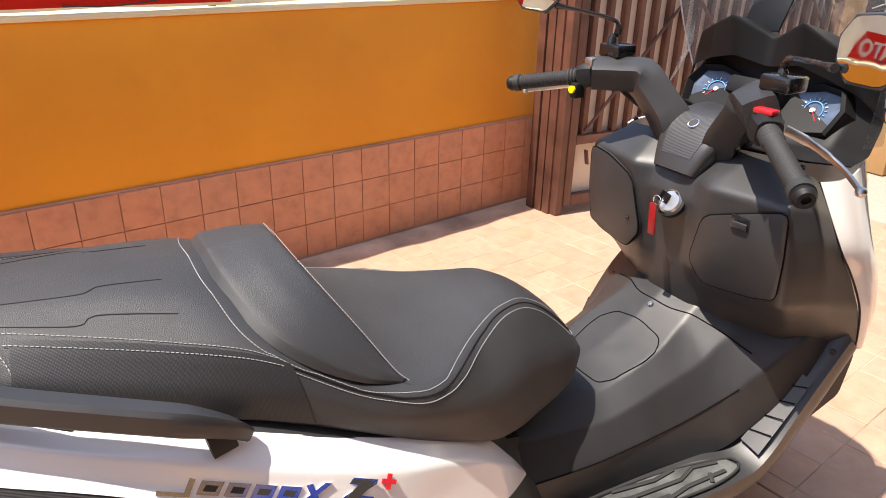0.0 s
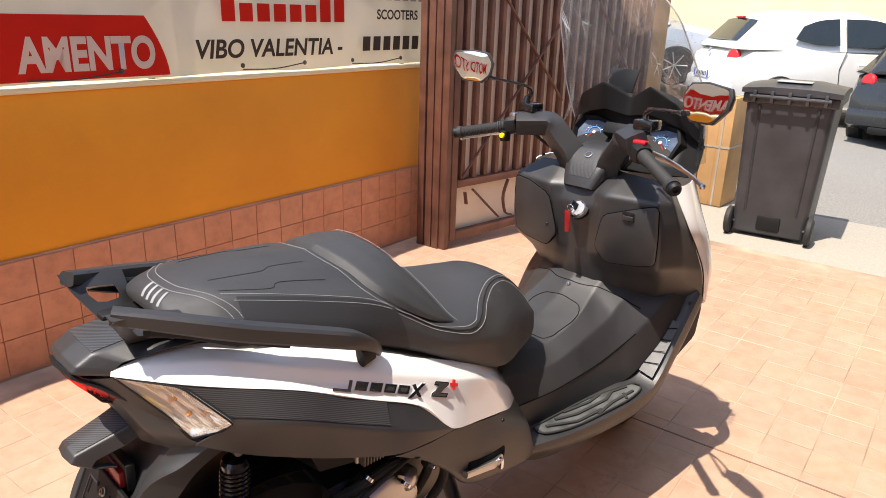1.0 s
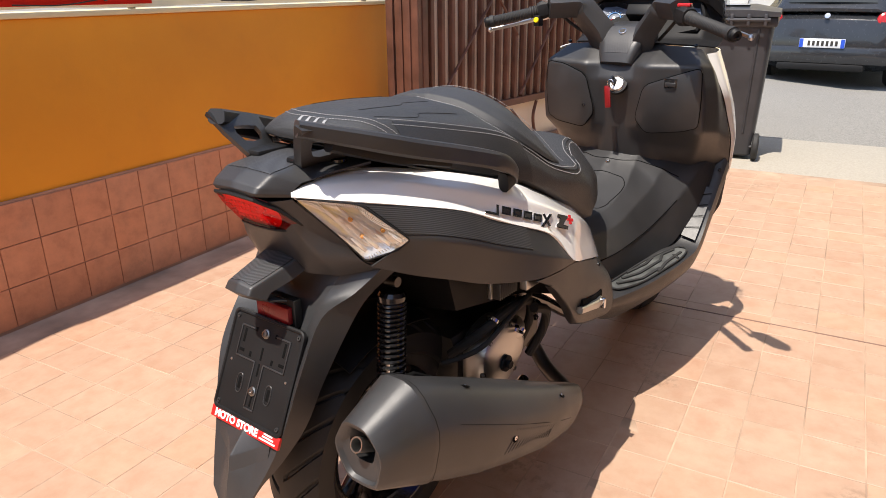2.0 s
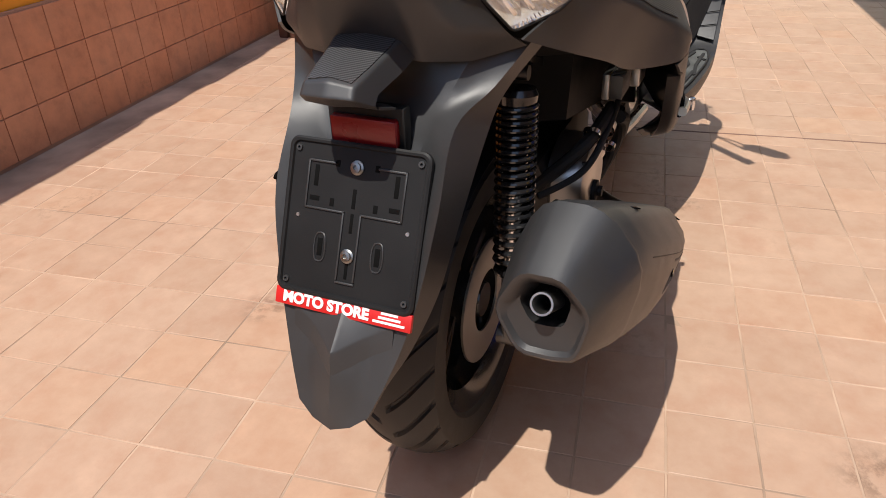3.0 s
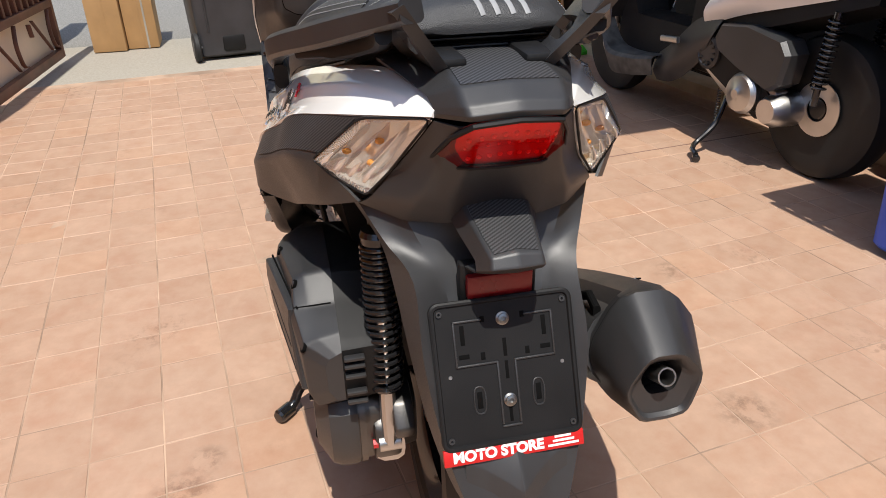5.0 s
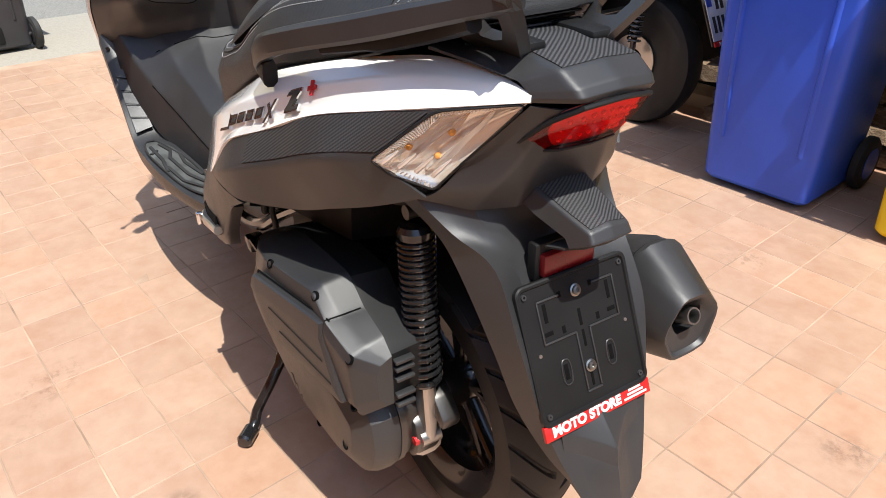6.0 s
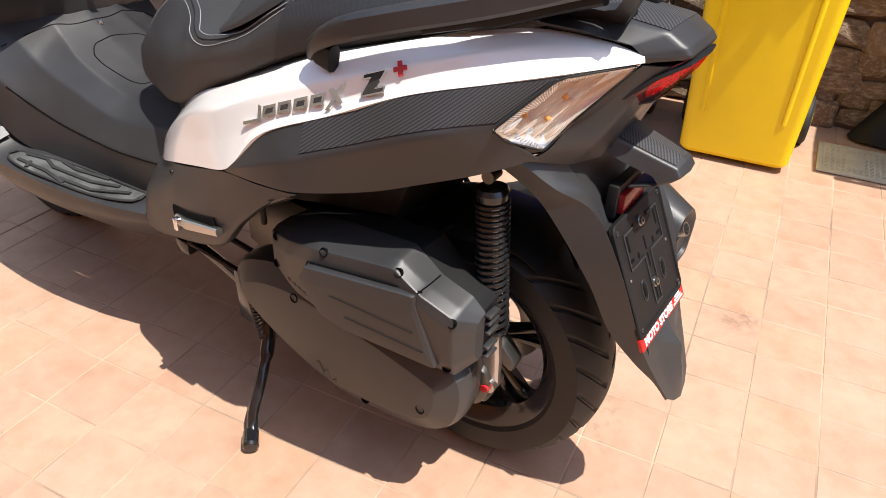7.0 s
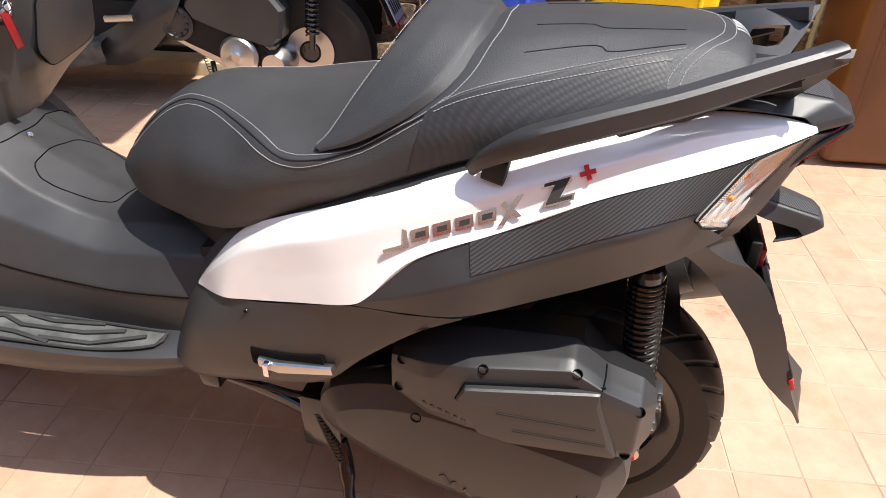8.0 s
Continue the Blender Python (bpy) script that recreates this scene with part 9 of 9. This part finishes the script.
# ---- cars in the street ----
def car(m, paint, label, L=4.1, W=1.74, H=1.45):
    """A small hatchback; local x points to its nose, the rear bumper at zero."""
    t = thing("car", m, label, "car", "cars parked in the street")
    st = [(0.0, 0.42, 0.62, 0.30, 0.62), (0.06, 0.38, 0.82, 0.28, 0.78), (0.3, 0.24, 0.95, 0.2, 0.84), (0.9, 0.2, 0.98, 0.18, 0.87), (2.2, 0.2, 0.96, 0.18, 0.87), (3.1, 0.2, 0.92, 0.18, 0.86), (3.8, 0.22, 0.8, 0.2, 0.8), (4.05, 0.3, 0.66, 0.28, 0.66), (4.1, 0.4, 0.58, 0.36, 0.6)]
    secs = []
    for x, z0, z1, zb, hw in st:
        x = x * L / 4.1
        hw = hw * W / 1.74
        secs.append(half_loop([(0, z1 + 0.02), (hw * 0.7, z1 + 0.01), (hw * 0.95, z1 - 0.06), (hw, z0 * 0.4 + z1 * 0.6), (hw, z0 * 0.75 + z1 * 0.25), (hw * 0.96, z0), (hw * 0.7, z0 - 0.03), (0, z0 - 0.03)], x))
    body = part("body", loft(secs), paint, t, sharp=35)
    cab = [(0.12, 0.95, 0.97, 0.66), (0.5, 0.95, 1.33, 0.6), (0.95, 0.95, 1.45, 0.58), (1.8, 0.95, 1.46, 0.59), (2.4, 0.95, 1.32, 0.6), (3.05, 0.93, 0.97, 0.66)]
    secs = []
    for x, z0, z1, hw in cab:
        z1 = z1 * H / 1.45
        secs.append(half_loop([(0, z1), (hw * 0.8, z1 - 0.01), (hw * 0.95, z1 - 0.05), (hw * 0.5 + 0.41, z0 * 0.6 + z1 * 0.4), (0.8, z0 - 0.02), (0, z0 - 0.02)], x * L / 4.1))
    part("cabin", loft(secs), paint, t, sharp=40)
    k = L / 4.1
    part("rear_window", shell([[Vector(p) for p in r] for r in ([(0.2 * k, 0.5, 1.02), (0.46 * k, 0.45, 1.3)], [(0.17 * k, 0.0, 1.03), (0.44 * k, 0.0, 1.33)], [(0.2 * k, -0.5, 1.02), (0.46 * k, -0.45, 1.3)])], 0.02, (0, 0, 1.4)), "car_glass", t)
    for s in SIDES:
        for wn_ in ([[(0.86 * k, 0.78, 1.08), (1.15 * k, 0.8, 1.02), (1.48 * k, 0.8, 1.01)], [(0.98 * k, 0.71, 1.24), (1.2 * k, 0.69, 1.32), (1.48 * k, 0.67, 1.35)]], [[(1.58 * k, 0.81, 1.0), (2.2 * k, 0.81, 0.99), (2.7 * k, 0.8, 0.99)], [(1.58 * k, 0.67, 1.35), (2.0 * k, 0.67, 1.34), (2.3 * k, 0.69, 1.26)]]):
            part("side_window", shell(surf(wn_, 12, 4), 0.02, (1.5, 2.0, 1.3), s), "car_glass", t)
        part("door_seam", tube(mys([(1.55 * k, 0.872 * W / 1.74, 0.3), (1.5 * k, 0.873 * W / 1.74, 0.7), (1.58 * k, 0.84 * W / 1.74, 0.94)], s), 0.006, 5), "black_print", t)
        part("door_handle", bar(mys([(1.75 * k, 0.885 * W / 1.74, 0.76), (1.95 * k, 0.885 * W / 1.74, 0.765)], s), 0.02, 0.025), paint, t)
        part("tail_lamp", lathe([(0, -0.02), (0.1, -0.02), (0.1, 0.015), (0.08, 0.03), (0, 0.035)], aim(my((0.12 * k, 0.63, 0.83), s), (-0.8, 0.45 * s, 0.1)), 24), "red_gloss", t, "round red tail lamp")
        for x in (0.72, 3.2):
            wh = part("wheel", lathe([(0.2, -0.1), (0.28, -0.1), (0.31, -0.06), (0.31, 0.06), (0.28, 0.1), (0.2, 0.1)], aim(my((x * k, 0.77 * W / 1.74, 0.31), s), (0, 1, 0)), 32), "tyre", t, "car wheel with alloy rim")
            part("rim", lathe([(0, 0.05 * s), (0.05, 0.06 * s), (0.2, 0.04 * s), (0.2, 0.08 * s), (0.215, 0.085 * s)], aim(my((x * k, 0.77 * W / 1.74, 0.31), s), (0, 1, 0)), 32), "steel", wh)
            for q in range(7):
                a = 2 * math.pi * q / 7
                part("spoke", bar([Vector(my((x * k, (0.77 * W / 1.74 + 0.085), 0.31), s)), Vector(my((x * k + 0.2 * math.cos(a), (0.77 * W / 1.74 + 0.09), 0.31 + 0.2 * math.sin(a)), s))], 0.02, 0.035, up=(0, 1, 0)), "alu", wh)
    part("bumper", box(-0.04, -0.78 * W / 1.74, 0.3, 0.15, 0.78 * W / 1.74, 0.52, 0.05), paint, t)
    part("bumper_insert", box(-0.03, -0.5, 0.22, 0.1, 0.5, 0.31, 0.02), "plastic_dark", t)
    pl = part("number_plate", box(-0.052, -0.26, 0.5, -0.03, 0.26, 0.61, 0.005), "plate", t, "white number plate with dark bars")
    for y in (-0.235, 0.235):
        part("plate_band", box(-0.054, y - 0.022, 0.502, -0.05, y + 0.022, 0.608), "plate_blue", pl)
    for q in range(7):
        part("number_bar", box(-0.0545, -0.18 + 0.052 * q, 0.525, -0.05, -0.15 + 0.052 * q, 0.585), "black_print", pl)
    part("badge", lathe([(0, 0), (0.035, 0), (0.033, 0.01), (0, 0.012)], aim((0.035 * k, 0, 0.88), (-1, 0, 0.4)), 18), "chrome", t)
    part("spoiler_lamp", box(0.4 * k, -0.12, 1.335, 0.44 * k, 0.12, 1.36, 0.005), "red_gloss", t)
    return t


def street_car(u, v, yaw, paint, label, **kw):
    return car(SITE @ pose(u, v, street_height(u + 1.0, v - 0.6), 0, 0, yaw), paint, label, **kw)


street_car(10.3, 2.25, -50, "car_white", "white hatchback parked across the street")
street_car(10.65, 6.15, -75, "car_silver", "silver hatchback parked along the house front")
street_car(9.5, -0.55, -8, "car_dark", "dark grey small car parked in the street")

# ---- tiles and stones, piece by piece ----
def tile_mesh(name, size, thick, seed):
    rnd = random.Random(seed)
    bm = bmesh.new()
    bmesh.ops.create_cube(bm, size=1.0)
    for v in bm.verts:
        v.co = Vector((v.co.x * size, v.co.y * size, (v.co.z - 0.5) * thick))
    top = [e for e in bm.edges if all(v.co.z > -1e-6 for v in e.verts)]
    bmesh.ops.bevel(bm, geom=top, offset=0.001, segments=1, affect="EDGES")
    for v in bm.verts:
        v.co.z += v.co.x * rnd.uniform(-0.004, 0.004) + v.co.y * rnd.uniform(-0.004, 0.004)
    me = bpy.data.meshes.new(name)
    bm.to_mesh(me)
    bm.free()
    return me


def put_tiles():
    forms = [tile_mesh("tile", 0.1548 + 0.0004 * (k % 2), 0.007, k) for k in range(5)]
    for me in forms:
        me.materials.append(M["tile"])
    far = bmesh.new()
    rnd = random.Random(5)
    n = 0
    for i in range(-36, 28):
        for j in range(-29, 11):
            u, v = (i + 0.5) * PITCH + OU, (j + 0.5) * PITCH + OV
            if u + 0.08 > U_EDGE or v + 0.08 > V_WALL - 0.004 or v - 0.08 < V_BACK - 0.2:
                continue
            z = rnd.uniform(-0.0006, 0.0006)
            if -6 <= i < 14 and -8 <= j < 7:
                ob = new("tile", forms[rnd.randrange(5)])
                ob.parent = floor
                ob.location = (u, v, z)
                ob.rotation_euler = (0, 0, radians(90 * rnd.randrange(4) + rnd.uniform(-0.25, 0.25)))
            else:
                h, c = 0.0773, 0.001
                vs = [far.verts.new((u + x * h, v + y * h, z - 0.007)) for x, y in ((-1, -1), (1, -1), (1, 1), (-1, 1))]
                va = [far.verts.new((u + x * h, v + y * h, z - c)) for x, y in ((-1, -1), (1, -1), (1, 1), (-1, 1))]
                vb = [far.verts.new((u + x * (h - c), v + y * (h - c), z)) for x, y in ((-1, -1), (1, -1), (1, 1), (-1, 1))]
                for k in range(4):
                    q = (k + 1) % 4
                    far.faces.new([vs[k], vs[q], va[q], va[k]])
                    far.faces.new([va[k], va[q], vb[q], vb[k]])
                far.faces.new(vb)
    me = bpy.data.meshes.new("tiles_beyond")
    far.to_mesh(me)
    far.free()
    me.materials.append(M["tile_far"])
    ob = new("tiles_beyond", me)
    ob.parent = floor
    tagged(ob, "terracotta floor tiles further out", kind="stuff")
    dforms = [tile_mesh("dado_tile", 0.1552, 0.008, 20 + k) for k in range(4)]
    for me in dforms:
        me.materials.append(M["dado"])
    for i in range(-26, 20):
        for j in range(3):
            u = 3.168 - (i + 0.5 + 7) * PITCH
            ob = new("dado_tile", dforms[rnd.randrange(4)])
            ob.parent = dado
            ob.location = (u, V_WALL - 0.013, 0.012 + (j + 0.5) * PITCH)
            ob.rotation_euler = (radians(90), radians(90 * rnd.randrange(4)), 0)
    # rubble stones of the back wall
    sforms = []
    for k in range(7):
        r2 = random.Random(60 + k)
        bm = bmesh.new()
        bmesh.ops.create_cube(bm, size=1.0)
        bmesh.ops.bevel(bm, geom=bm.edges[:], offset=0.12, segments=1, affect="EDGES")
        for vv in bm.verts:
            vv.co += Vector((r2.uniform(-0.07, 0.07), r2.uniform(-0.12, 0.12), r2.uniform(-0.09, 0.09)))
        me = bpy.data.meshes.new("stone")
        bm.to_mesh(me)
        bm.free()
        me.materials.append(M["stone"])
        sforms.append(me)
    z, row = 0.0, 0
    while z < 1.35:
        h = rnd.uniform(0.07, 0.12)
        u = -1.9 + rnd.uniform(0, 0.1)
        while u < 1.0:
            w = rnd.uniform(0.12, 0.3)
            ob = new("stone", sforms[rnd.randrange(7)])
            ob.parent = back
            ob.location = (u + w / 2, V_BACK - 0.03 + rnd.uniform(-0.012, 0.012), z + h / 2 + rnd.uniform(-0.018, 0.018))
            ob.rotation_euler = (0, radians(rnd.uniform(-7, 7)), 0)
            ob.scale = (w - 0.006, rnd.uniform(0.07, 0.13), h * rnd.uniform(0.8, 1.25))
            u += w
        z += h
        row += 1
    part("expansion_joint", box(1.868, -2.4, -0.006, 1.876, -0.05, 0.0008), "dark_grout", floor, "long dark filled joint")


put_tiles()
